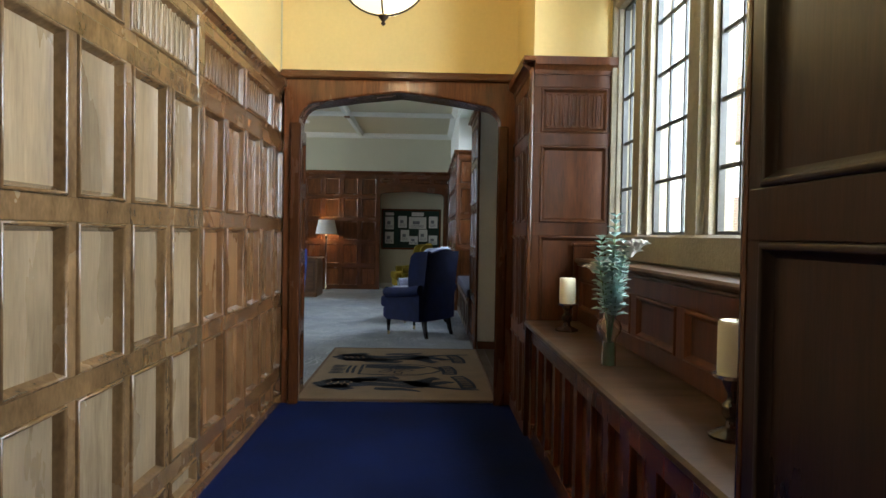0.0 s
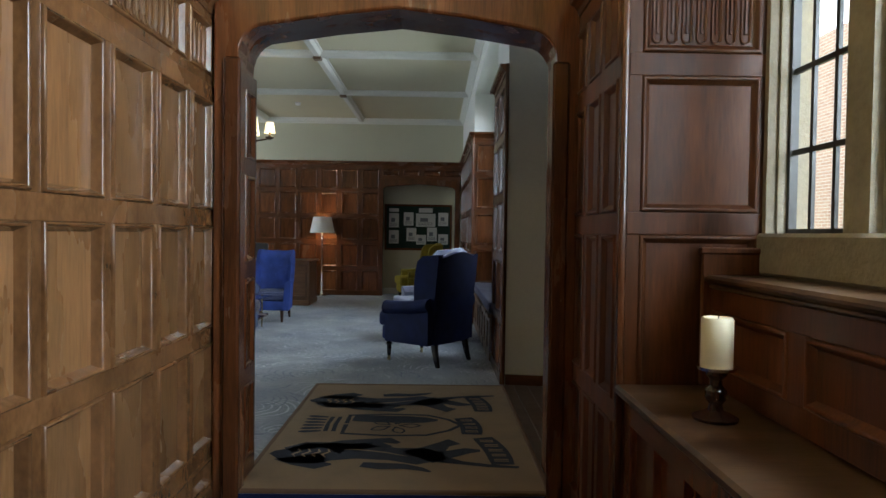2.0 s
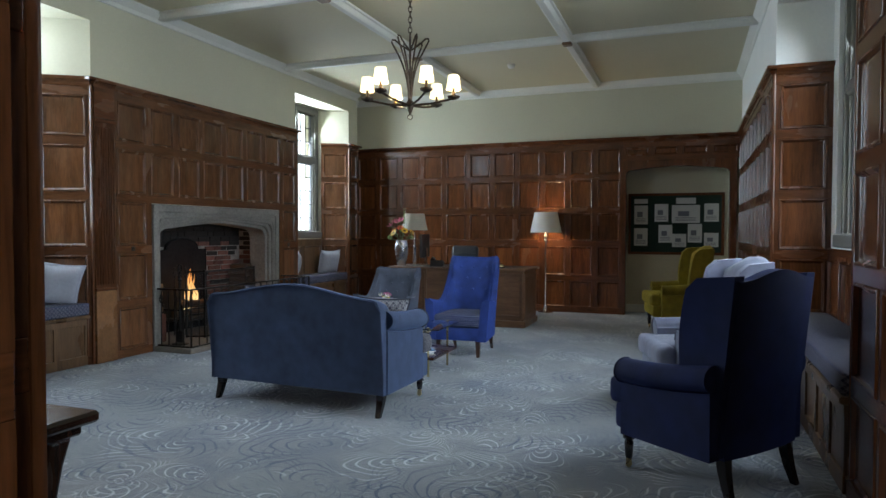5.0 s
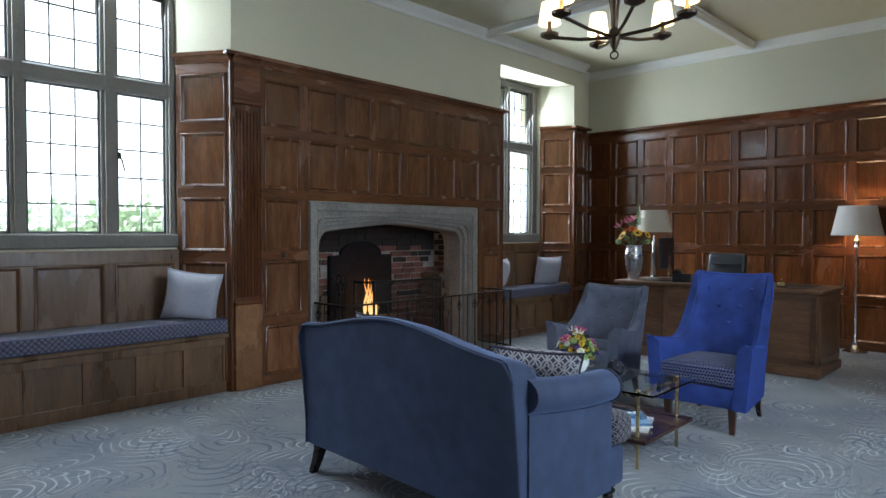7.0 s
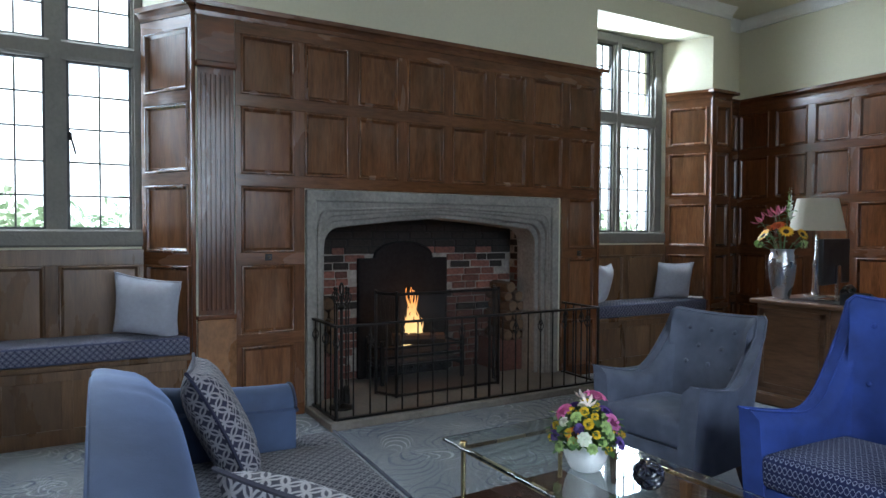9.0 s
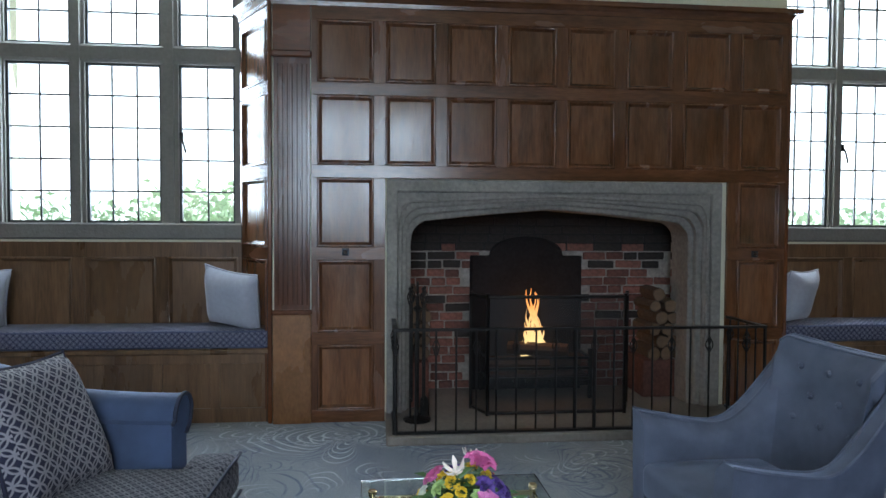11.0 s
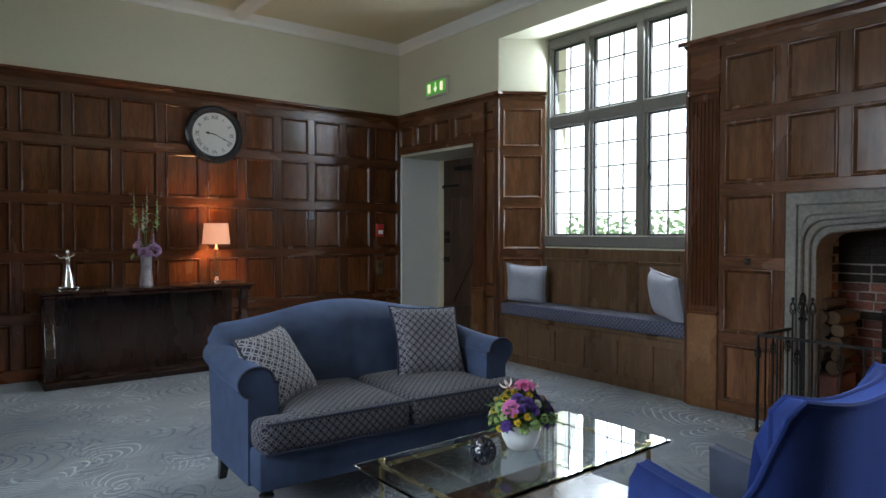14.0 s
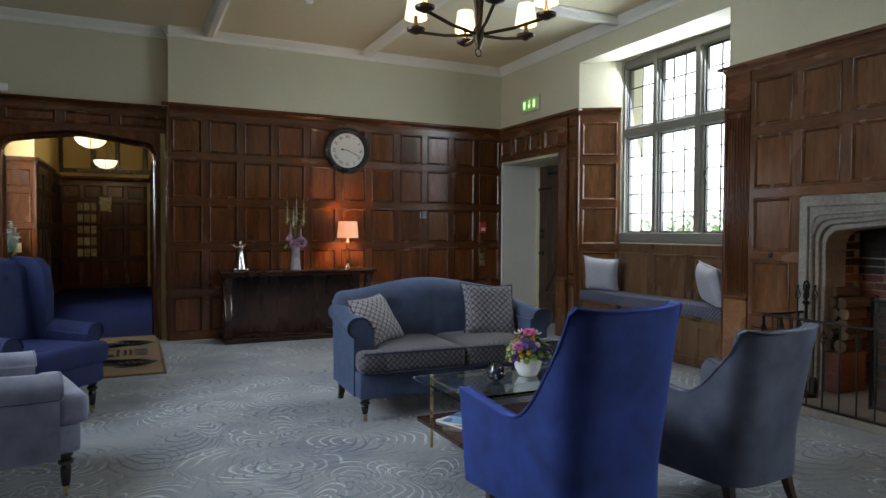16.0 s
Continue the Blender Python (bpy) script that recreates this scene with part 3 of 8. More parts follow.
def panelled(wall, p0, p1, us, vs, panel_mat, frame_mat, stile=0.07, rail=0.08, z0=0.0, cap=0.0, skirt=0.0, skip=(), carved=(), deep=0.024, cap_mat=None):
    """Framed panels on a wall. us: centres of the stiles from 0 to the length; vs: centres of the rails.
    skip: cells left open. carved: rows that have arcaded fluting."""
    m = frame_of(p0, p1)
    length = (Vector(p1) - Vector(p0)).length
    rails = bmesh.new()
    stiles = bmesh.new()
    nv, nu = len(vs) - 1, len(us) - 1
    for j, v in enumerate(vs):
        runs, start = [], None
        for i in range(nu):
            gone = ((i, j) in skip or j >= nv) and ((i, j - 1) in skip or j == 0)
            if not gone and start is None:
                start = i
            if gone and start is not None:
                runs.append((start, i))
                start = None
        if start is not None:
            runs.append((start, nu))
        for a, b in runs:
            z_lo, z_hi = v - rail / 2, v + rail / 2
            if j == 0:
                z_lo, z_hi = vs[0], vs[0] + rail
            if j == nv:
                z_lo, z_hi = vs[nv] - rail, vs[nv]
            box(rails, us[a] - (stile / 2 if a > 0 else 0), 0, z_lo, us[b] + (stile / 2 if b < nu else 0), deep, z_hi, m)
    for j in range(nv):
        z_lo = vs[j] + (rail if j == 0 else rail / 2)
        z_hi = vs[j + 1] - (rail if j == nv - 1 else rail / 2)
        for i, u in enumerate(us):
            if ((i, j) in skip or i == nu) and ((i - 1, j) in skip or i == 0):
                continue
            lo, hi = (u - stile / 2, u + stile / 2)
            if i == 0:
                lo, hi = u, u + stile / 2
            if i == nu:
                lo, hi = u - stile / 2, u
            box(stiles, lo, 0, z_lo, hi, deep - 0.001, z_hi, m)
        for i in range(nu):
            if (i, j) in skip:
                continue
            a0, a1 = us[i] + stile / 2, us[i + 1] - stile / 2
            # moulding round the cell
            w, e = (0.028 if deep > 0.03 else 0.030), 0.010
            rise = 0.010 if deep > 0.03 else 0.007
            ring = [(a0, z_lo), (a1, z_lo), (a1, z_hi), (a0, z_hi)]
            inn = [(a0 + w, z_lo + w), (a1 - w, z_lo + w), (a1 - w, z_hi - w), (a0 + w, z_hi - w)]
            bead = ((0.0, deep - 0.002), (0.07, deep + rise * 0.45), (0.18, deep + rise * 0.88), (0.30, deep + rise), (0.42, deep + rise * 0.85), (0.54, deep + rise * 0.3), (0.66, deep * 0.75 + e * 0.25), (0.82, deep * 0.35 + e * 0.65), (1.0, e + 0.0005))
            lv = [[stiles.verts.new(m @ Vector((x * (1 - t) + X * t, y, z * (1 - t) + Z * t))) for (x, z), (X, Z) in zip(ring, inn)] for t, y in bead]
            for r0, r1 in zip(lv, lv[1:]):
                for k in range(4):
                    stiles.faces.new((r0[k], r0[(k + 1) % 4], r1[(k + 1) % 4], r1[k]))
            key = (round(a1 - a0, 3), round(z_hi - z_lo, 3), panel_mat.name, j in carved)
            if key not in PANEL_MESHES:
                pb = bmesh.new()
                pw, ph = (a1 - a0) / 2, (z_hi - z_lo) / 2
                box(pb, -pw, 0.002, -ph, pw, e, ph)
                if j in carved:
                    count = max(2, int(2 * pw / 0.058))
                    for k in range(count):
                        cx = (k - (count - 1) / 2) * 0.052
                        tall = ph * 0.62
                        pts = [(cx + 0.016 * math.cos(t) , (tall if math.sin(t) > 0 else -tall) + 0.016 * math.sin(t)) for t in [2 * math.pi * q / 10 + 0.1 for q in range(10)]]
                        tube(pb, [(x, e + 0.002, z) for x, z in pts], 0.0055, 5, closed=True)
                        box(pb, cx - 0.004, e, -tall * 0.8, cx + 0.004, e + 0.006, tall * 0.8)
                PANEL_MESHES[key] = finish(pb, "panel")
            ob = part("panel", PANEL_MESHES[key], panel_mat, wall)
            ob.matrix_basis = m @ Matrix.Translation(((a0 + a1) / 2, 0, (z_lo + z_hi) / 2))
    part("panel_rails", rails, OAK_RAIL if frame_mat is OAK_STILE else (WEST_RAIL if frame_mat is WEST_STILE else frame_mat), wall, "long oak rails of the panelling", soft=0.003)
    part("panel_stiles", stiles, frame_mat, wall, "upright oak stiles with moulded edges", smooth=42)
    if cap:
        bm = bmesh.new()
        prof = [(0, 0), (0.030, 0.0), (0.034, 0.025), (0.052, 0.045), (0.068, 0.052), (0.072, cap), (0, cap)]
        a = [bm.verts.new(m @ Vector((0, y, vs[-1] + z))) for y, z in prof]
        b = [bm.verts.new(m @ Vector((length, y, vs[-1] + z))) for y, z in prof]
        for k in range(len(prof)):
            q = (k + 1) % len(prof)
            bm.faces.new((a[k], a[q], b[q], b[k]))
        bm.faces.new(a)
        bm.faces.new(b[::-1])
        part("panel_cap", bm, cap_mat or (OAK_RAIL if frame_mat is OAK_STILE else (WEST_RAIL if frame_mat is WEST_STILE else frame_mat)), wall, "moulded oak cap of the panelling")
    if skirt:
        bm = bmesh.new()
        box(bm, 0, 0, 0, length, deep + 0.014, skirt, m, bevel=0.005)
        part("skirting", bm, OAK_RAIL if frame_mat is OAK_STILE else (WEST_RAIL if frame_mat is WEST_STILE else frame_mat), wall)


def even(length, count):
    return [length * k / count for k in range(count + 1)]


SEAT_OAK = wood("dull_seat_oak", (0.052, 0.026, 0.012), (0.185, 0.100, 0.047), rough=0.30, worn=0.3, worn_color=(0.23, 0.15, 0.09))
SEAT_FRAME = wood("dull_seat_frame", (0.050, 0.025, 0.012), (0.205, 0.115, 0.057), rough=0.30, grain=(20, 20, 1.6))
VS = [0.0, 0.53, 1.06, 1.57, 2.08, 2.58]
# West oak is greyer: blue window sheen put into the colour, plus some wear.
WEST_OAK = wood("west_oak_panel", (0.048, 0.019, 0.008), (0.180, 0.073, 0.029), rough=0.17, worn=0.25, worn_color=(0.24, 0.15, 0.09))
WEST_RAIL = wood("west_oak_rail", (0.046, 0.018, 0.008), (0.155, 0.062, 0.025), rough=0.21, grain=(2.0, 2.0, 16), coat=0.25)
WEST_STILE = wood("west_oak_stile", (0.046, 0.018, 0.008), (0.155, 0.062, 0.025), rough=0.21, grain=(20, 20, 1.6), coat=0.25)
panelled(wall_north, (-5.54, NY), (-1.05, NY), even(4.49, 11), VS, OAK, OAK_STILE, cap=0.08, skirt=0.1)
panelled(wall_north, (-1.05, NY), (EX, NY), even(EX + 1.05, 4), [2.30, 2.58], OAK, OAK_STILE, cap=0.08)
panelled(wall_south, (SX, SY), (WX, SY), even(WX * -1 + SX, 11), VS, OAK, OAK_STILE, cap=0.08, skirt=0.1)
# west wall, from the north end to the south (seen from the room, north is on the right)
panelled(wall_west, (WX, SY), (WX, 6.48), even(6.48 - SY, 5), [2.20, 2.58], WEST_OAK, WEST_STILE, cap=0.08)
panelled(wall_west, (WX, 6.12), (WX, 6.48), [0, 0.36], [0.0, 0.69, 2.20], WEST_OAK, WEST_STILE, skirt=0.1, rail=0.09)
panelled(wall_west, (WX, 6.48), (WWX, 6.74), [0, 0.469], VS, WEST_OAK, WEST_STILE, cap=0.08)
panelled(wall_west, (WWX, 8.33), (WX, 8.58), [0, 0.463], VS, WEST_OAK, WEST_STILE, cap=0.08)
CH = [0.24, 0.66] + [0.66 + 0.386 * k for k in range(1, 7)] + [3.34]
panelled(wall_west, (WX, 8.58), (WX, 11.92), CH, VS, WEST_OAK, WEST_STILE, cap=0.08,
         skip={(i, j) for i in range(1, 7) for j in range(3)}, skirt=0.0)
panelled(wall_west, (WX, 11.92), (WWX, 12.10), [0, 0.430], VS, WEST_OAK, WEST_STILE, cap=0.08)
panelled(wall_west, (WWX, 13.25), (WX, 13.46), [0, 0.443], VS, WEST_OAK, WEST_STILE, cap=0.08)
panelled(wall_west, (WX, 13.46), (WX, 13.72), [0, 0.26], VS, WEST_OAK, WEST_STILE, cap=0.08)
panelled(wall_west, (WX, 13.72), (-5.54, 13.72), [0, 0.24], VS, WEST_OAK, WEST_STILE, cap=0.08)
panelled(wall_west, (-5.54, 13.72), (-5.54, NY), [0, 0.48], VS, WEST_OAK, WEST_STILE, cap=0.08)
# window backs over the seats
panelled(wall_west, (WWX, 6.74), (WWX, 8.33), even(1.59, 3), [0.42, 1.12], SEAT_OAK, SEAT_FRAME, rail=0.10)
panelled(wall_west, (WWX, 12.10), (WWX, 13.25), even(1.15, 2), [0.42, 1.12], SEAT_OAK, SEAT_FRAME, rail=0.10)
# east wall
panelled(wall_east, (EX, NY), (EX, 10.30), even(3.90, 9), VS, OAK, OAK_STILE, cap=0.08, skirt=0.1)
panelled(wall_east, (EX, 10.30), (1.0, 10.30), [0, 0.43], VS, OAK, OAK_STILE, cap=0.08)
panelled(wall_east, (1.0, 7.60), (0.64, 7.60), [0, 0.36], VS, OAK, OAK_STILE, cap=0.08)
panelled(wall_east, (0.64, 7.60), (0.64, 6.62), [0, 0.49, 0.98], VS, OAK, OAK_STILE, cap=0.08, stile=0.07, skirt=0.1)
panelled(wall_east, (1.0, 10.30), (1.0, 7.60), even(2.70, 5), [0.42, 1.12], OAK, OAK_STILE, rail=0.10)
# archway wall, lounge side, and its western reveal
panelled(wall_arch, (1.10, ARCH_N), (SX, ARCH_N), even(1.10 - SX, 4), [2.33, 2.56], OAK, OAK_STILE, cap=0.07, rail=0.05)
panelled(wall_arch, (SX, ARCH_N), (SX, SY), [0, SY - ARCH_N], VS, OAK, OAK_STILE, stile=0.06)
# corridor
# Same hall panelling nearer the arch, with less window sheen put into its colour.
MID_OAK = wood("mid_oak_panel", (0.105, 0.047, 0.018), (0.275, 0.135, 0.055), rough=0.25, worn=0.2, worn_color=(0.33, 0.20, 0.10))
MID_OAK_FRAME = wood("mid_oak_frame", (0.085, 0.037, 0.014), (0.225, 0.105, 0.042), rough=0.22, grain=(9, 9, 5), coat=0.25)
HV = [0.0, 0.23, 0.765, 1.31, 1.92]
north = [0.0, 0.37, 0.74, 1.09, 1.42, ARCH_S - 2.56]
south = [0.0] + [0.43 + 0.366 * k for k in range(15)]
south[-1] = 5.56
panelled(wall_hall_west, (LX, -3.0), (LX, 2.56), south, HV, SHEEN_OAK, SHEEN_OAK_FRAME, rail=0.075, stile=0.055, deep=0.034)
panelled(wall_hall_west, (LX, -3.0), (LX, 2.56), [0.0] + south[1::2], [1.92, 2.25], SHEEN_OAK, SHEEN_OAK_FRAME, cap=0.10, carved=(0,), rail=0.045, stile=0.05, deep=0.028)
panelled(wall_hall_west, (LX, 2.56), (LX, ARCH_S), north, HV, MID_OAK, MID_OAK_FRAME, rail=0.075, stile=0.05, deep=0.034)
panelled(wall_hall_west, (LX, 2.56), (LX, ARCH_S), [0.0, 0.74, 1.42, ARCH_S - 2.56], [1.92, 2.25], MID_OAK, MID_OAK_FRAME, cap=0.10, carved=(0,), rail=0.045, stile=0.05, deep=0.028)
bm = bmesh.new()
box(bm, LX, 2.515, 0.0, LX + 0.036, 2.605, 2.25, bevel=0.006)
part("tall_stile", bm, SHEEN_OAK_FRAME, wall_hall_west, "broad upright stile between two runs of panelling")
bm = bmesh.new()
box(bm, LX, -3.0, 0.0, LX + 0.05, ARCH_S, 0.07, bevel=0.012)
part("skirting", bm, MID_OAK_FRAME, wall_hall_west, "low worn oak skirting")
HVE = [0.0, 0.62, 1.30, 1.86, 2.26]
HALL_OAK = wood("dull_oak_panel", (0.034, 0.011, 0.004), (0.145, 0.047, 0.015), rough=0.36, coat=0.0)
HALL_OAK.node_tree.nodes["Principled BSDF"].inputs["Specular IOR Level"].default_value = 0.28
panelled(wall_hall_east, (BX, ARCH_S), (BX, 3.54), [0, 0.25, 0.50, 0.75], HVE, HALL_OAK, HALL_OAK, cap=0.10, stile=0.06)
panelled(wall_hall_east, (BX, 3.54), (1.24, 3.54), [0, 0.51], HVE, HALL_OAK, HALL_OAK, cap=0.10, carved=(3,), stile=0.09)
panelled(wall_hall_east, (1.24, 0.72), (BX, 0.72), [0, 0.51], HVE, OAK, OAK_STILE, cap=0.10, carved=(3,), stile=0.09)
# Stretch south of the window bay: its shade is put into the oak colour.
SHADED_OAK = wood("shaded_oak", (0.014, 0.006, 0.003), (0.058, 0.022, 0.010), rough=0.30)
panelled(wall_hall_east, (BX, 0.72), (BX, -3.0), even(3.72, 8), HVE, SHADED_OAK, SHADED_OAK, cap=0.10, stile=0.1, rail=0.1)
panelled(wall_hall_east, (1.045, 3.485), (1.045, 0.748), even(2.737, 5), [0.735, 1.075], HALL_OAK, HALL_OAK, rail=0.075, stile=0.085)
bm = bmesh.new()
box(bm, 1.045, 0.748, 0.735, 1.236, 3.485, 1.07)
part("bench_backing", bm, HALL_OAK, wall_hall_east)
bm = bmesh.new()
box(bm, 0.992, 3.487, 0.735, 1.195, 3.509, 1.205, bevel=0.004)
box(bm, 0.982, 3.480, 1.195, 1.197, 3.509, 1.218, bevel=0.005)
part("end_board", bm, HALL_OAK, wall_hall_east, "upright oak end board of the bench back")
panelled(wall_hall_south, (BX, -3.0), (LX, -3.0), even(1.66, 4), HVE, OAK, OAK_STILE, cap=0.10)


def corner_post(wall, x, y, dx, dy, z0=0.0, z1=2.60, material=None):
    """A bead that closes an outer corner of the panelling; dx, dy point away from the wall."""
    bm = bmesh.new()
    box(bm, min(x, x + dx * 0.027), min(y, y + dy * 0.027), z0, max(x, x + dx * 0.027), max(y, y + dy * 0.027), z1, bevel=0.008, seg=2)
    part("corner_bead", bm, material or OAK_STILE, wall, smooth=40)
    bm = bmesh.new()
    box(bm, min(x, x + dx * 0.073), min(y, y + dy * 0.073), z1 - 0.02 + 0.05, max(x, x + dx * 0.073), max(y, y + dy * 0.073), z1 + 0.06, bevel=0.004)
    part("corner_cap", bm, material or OAK_RAIL, wall)


for wall, x, y, dx, dy, top in ((wall_west, WX, 6.48, 1, 1, 2.60), (wall_west, WX, 8.58, 1, -1, 2.60), (wall_west, WX, 11.92, 1, 1, 2.60), (wall_west, WX, 13.46, 1, -1, 2.60),
                                (wall_west, WX, 13.72, 1, 1, 2.60), (wall_east, EX, 10.30, -1, -1, 2.60), (wall_east, 0.64, 7.60, -1, 1, 2.60), (wall_south, SX, SY, 1, 1, 2.60),
                                (wall_hall_east, BX, 3.54, -1, -1, 2.30), (wall_hall_east, BX, 0.72, -1, 1, 2.30)):
    corner_post(wall, x, y, dx, dy, 0.0, top)
bm = bmesh.new()
box(bm, 0.612, 6.595, 0, 0.642, 6.62, 2.66, bevel=0.005)
part("end_post", bm, OAK_STILE, wall_east)
bm = bmesh.new()
plan_block(bm, [(0.645, 6.600), (1.10, 6.536), (1.10, 6.566), (0.645, 6.630)], 0.006, 0.09)
part("skirting", bm, OAK_RAIL, wall_east, "dark wooden skirting of the white wall")


# ---- windows
def mullioned_window(name, p0, p1, z0, z1, lights, transom, cols, stone, label, rows=(5, 3), bar=0.085, depth=0.13, back=0.03, sill=0.11, lead=0.0055):
    """Lights between stone bars. lights: widths' edges (start, end) along the wall; cols: panes across each light."""
    m = frame_of(p0, p1) @ Matrix.Translation((0, -back - depth / 2, 0))
    length = (Vector(p1) - Vector(p0)).length
    win = thing(name, Matrix.Identity(4), label, "window", kind="structure")
    bm = bmesh.new()
    edges = [0.0] + [e for l in lights for e in l] + [length]
    for a, b in zip(edges[::2], edges[1::2]):
        if b - a < 0.02:
            continue
        w = b - a
        prism(bm, [(a, z0), (b, z0), (b, z1), (a, z1)], -depth * 0.28, depth * 0.28, m)
        box(bm, a + w * 0.22, -depth / 2, z0, b - w * 0.22, depth / 2, z1, m)
    part("mullions", bm, stone, win, "moulded upright bars")
    bm = bmesh.new()
    box(bm, 0.003, -depth * 0.45, transom - 0.06, length - 0.003, depth * 0.45, transom + 0.06, m, bevel=0.018)
    box(bm, 0.003, -depth * 0.45, z1 - 0.05, length - 0.003, depth * 0.45, z1 + 0.05, m, bevel=0.015)
    part("transom", bm, stone, win)
    bm = bmesh.new()
    box(bm, -0.02, -depth * 0.5, z0 - sill, length + 0.02, depth * 0.5 + back + 0.02, z0, m, bevel=0.012)
    part("window_sill", bm, stone, win, "weathered stone window sill")
    for (a, b), nc in zip(lights, cols):
        for (lo, hi), nr in (((z0, transom - 0.06), rows[0]), ((transom + 0.06, z1 - 0.05), rows[1])):
            bm = bmesh.new()
            f = 0.016
            for q in ((a, lo, a + f, hi), (b - f, lo, b, hi), (a, lo, b, lo + f), (a, hi - f, b, hi)):
                box(bm, q[0], -0.014, q[1], q[2], 0.014, q[3], m)
            for k in range(1, nc):
                x = a + (b - a) * k / nc
                box(bm, x - lead, -0.006, lo, x + lead, 0.006, hi, m)
            for k in range(1, nr):
                z = lo + (hi - lo) * k / nr
                box(bm, a, -0.0065, z - lead, b, 0.0065, z + lead, m)
            fr = part("window_frame", bm, LEAD, win, "black iron casement with leaded bars")
            bm = bmesh.new()
            for i in range(nc):
                for j in range(nr):
                    x0, x1 = a + (b - a) * i / nc + 0.006, a + (b - a) * (i + 1) / nc - 0.006
                    za, zb = lo + (hi - lo) * j / nr + 0.006, lo + (hi - lo) * (j + 1) / nr - 0.006
                    t = [random.uniform(-0.002, 0.002) for _ in range(4)]
                    v = [bm.verts.new(m @ Vector(c)) for c in ((x0, t[0], za), (x1, t[1], za), (x1, t[2], zb), (x0, t[3], zb))]
                    bm.faces.new(v)
            pane = part("pane", bm, PANE, fr, "small hand-made leaded panes")
            pane.visible_shadow = False
    # handle on the last light
    a, b = lights[-1]
    bm = bmesh.new()
    z = z0 + (transom - z0) * 0.52
    box(bm, a + 0.004, 0.01, z - 0.02, a + 0.03, 0.035, z + 0.03, m, bevel=0.004)
    tube(bm, [m @ Vector(p) for p in ((a + 0.018, 0.035, z), (a + 0.03, 0.045, z - 0.03), (a + 0.05, 0.045, z - 0.11))], 0.007, 6)
    part("casement_handle", bm, IRON, win, "black iron casement handle")
    return win


FRAME_STONE = mat("painted_stone_frame", (0.16, 0.15, 0.13), 0.7, var=0.18, scale=5, bump=0.25, bscale=60)
mullioned_window("window_1", (WWX, 6.74), (WWX, 8.33), 1.245, 3.14, [(0.045, 0.455), (0.550, 1.035), (1.15, 1.52)], 2.37, (2, 3, 2), FRAME_STONE, "three-light mullioned window with small leaded panes over the seat")
mullioned_window("window_2", (WWX, 12.10), (WWX, 13.25), 1.245, 3.14, [(0.085, 0.47), (0.56, 0.99)], 2.37, (3, 3), FRAME_STONE, "two-light mullioned window with small leaded panes beside the fireplace")
mullioned_window("window_3", (1.0, 10.1), (1.0, 7.75), 1.24, 3.14, [(0.12, 0.62), (0.70, 1.17), (1.25, 1.72), (1.80, 2.25)], 2.38, (3, 3, 3, 3), FRAME_STONE, "four-light mullioned window opposite the fireplace")
mullioned_window("window_4", (1.21, 3.53), (1.21, 0.9), 1.27, 3.2, [(0.05, 0.43), (0.63, 1.18), (1.39, 1.94), (2.15, 2.57)], 2.72, (3, 3, 3, 3), STONE, "stone mullioned hall window with leaded panes", depth=0.16, back=0.0, rows=(5, 2), sill=0.148, lead=0.009)

# ---- archway frame
AF = thing("door_arch", Matrix.Identity(4), "dark oak frame of a flat pointed archway between hall and lounge", "archway", kind="structure")
bm = bmesh.new()
inner = arch_curve(-0.865, 0.605, 2.05, 2.20, 2.285)
outer_z = 2.37
arch_wall(bm, -0.975, 0.715, outer_z, inner, ARCH_S - 0.05, ARCH_S + 0.10)
bmesh.ops.remove_doubles(bm, verts=bm.verts, dist=0.0005)
part("arch_frame", bm, OAK_STILE, AF, "carved oak arch with rounded shoulders", soft=0.012)
bm = bmesh.new()
arch_wall(bm, -0.93, 0.70, 2.33, arch_curve(-0.90, 0.64, 2.06, 2.225, 2.31), ARCH_S + 0.10, ARCH_N + 0.03)
bmesh.ops.remove_doubles(bm, verts=bm.verts, dist=0.0005)
part("arch_lining", bm, OAK, AF, "oak lining of the archway")
panelled(AF, (-0.899, 4.392), (-0.899, 4.622), [0.0, 0.23], [0.02, 0.53, 1.06, 1.57, 2.03], OAK, OAK_STILE, stile=0.07, rail=0.085, deep=0.02)
bm = bmesh.new()
box(bm, -1.0, ARCH_S - 0.075, 2.37, 0.73, ARCH_S + 0.02, 2.43, bevel=0.012)
part("arch_head", bm, OAK_RAIL, AF, "moulded oak head over the arch")
bm = bmesh.new()
for x in (-0.885, 0.625):
    box(bm, x - 0.040, ARCH_S - 0.068, 0, x + 0.040, ARCH_S - 0.05, 2.05, bevel=0.012)
part("arch_post", bm, OAK_STILE, AF, "oak posts with stopped chamfers")
bm = bmesh.new()
box(bm, 0.64, ARCH_N + 0.03, 0, 0.80, ARCH_N + 0.10, 2.2, bevel=0.01)
box(bm, 0.80, ARCH_N + 0.02, 0, 1.10, ARCH_N + 0.06, 2.2)
part("side_post", bm, OAK_STILE, AF)

# ---- alcove of the north wall
AL = thing("trim_alcove", Matrix.Identity(4), "shallow arched alcove framed in dark oak with a plastered back", "alcove", kind="structure")
bm = bmesh.new()
arch_wall(bm, -1.09, 0.52, 2.30, arch_curve(-1.0, 0.42, 2.10, 2.17, 2.22, r=0.10), NY - 0.03, NY + 0.10)
bmesh.ops.remove_doubles(bm, verts=bm.verts, dist=0.0005)
part("alcove_frame", bm, OAK_STILE, AL, soft=0.006)
bm = bmesh.new()
box(bm, -1.02, NY + 0.405, 0.12, 0.44, NY + 0.42, 0.9)
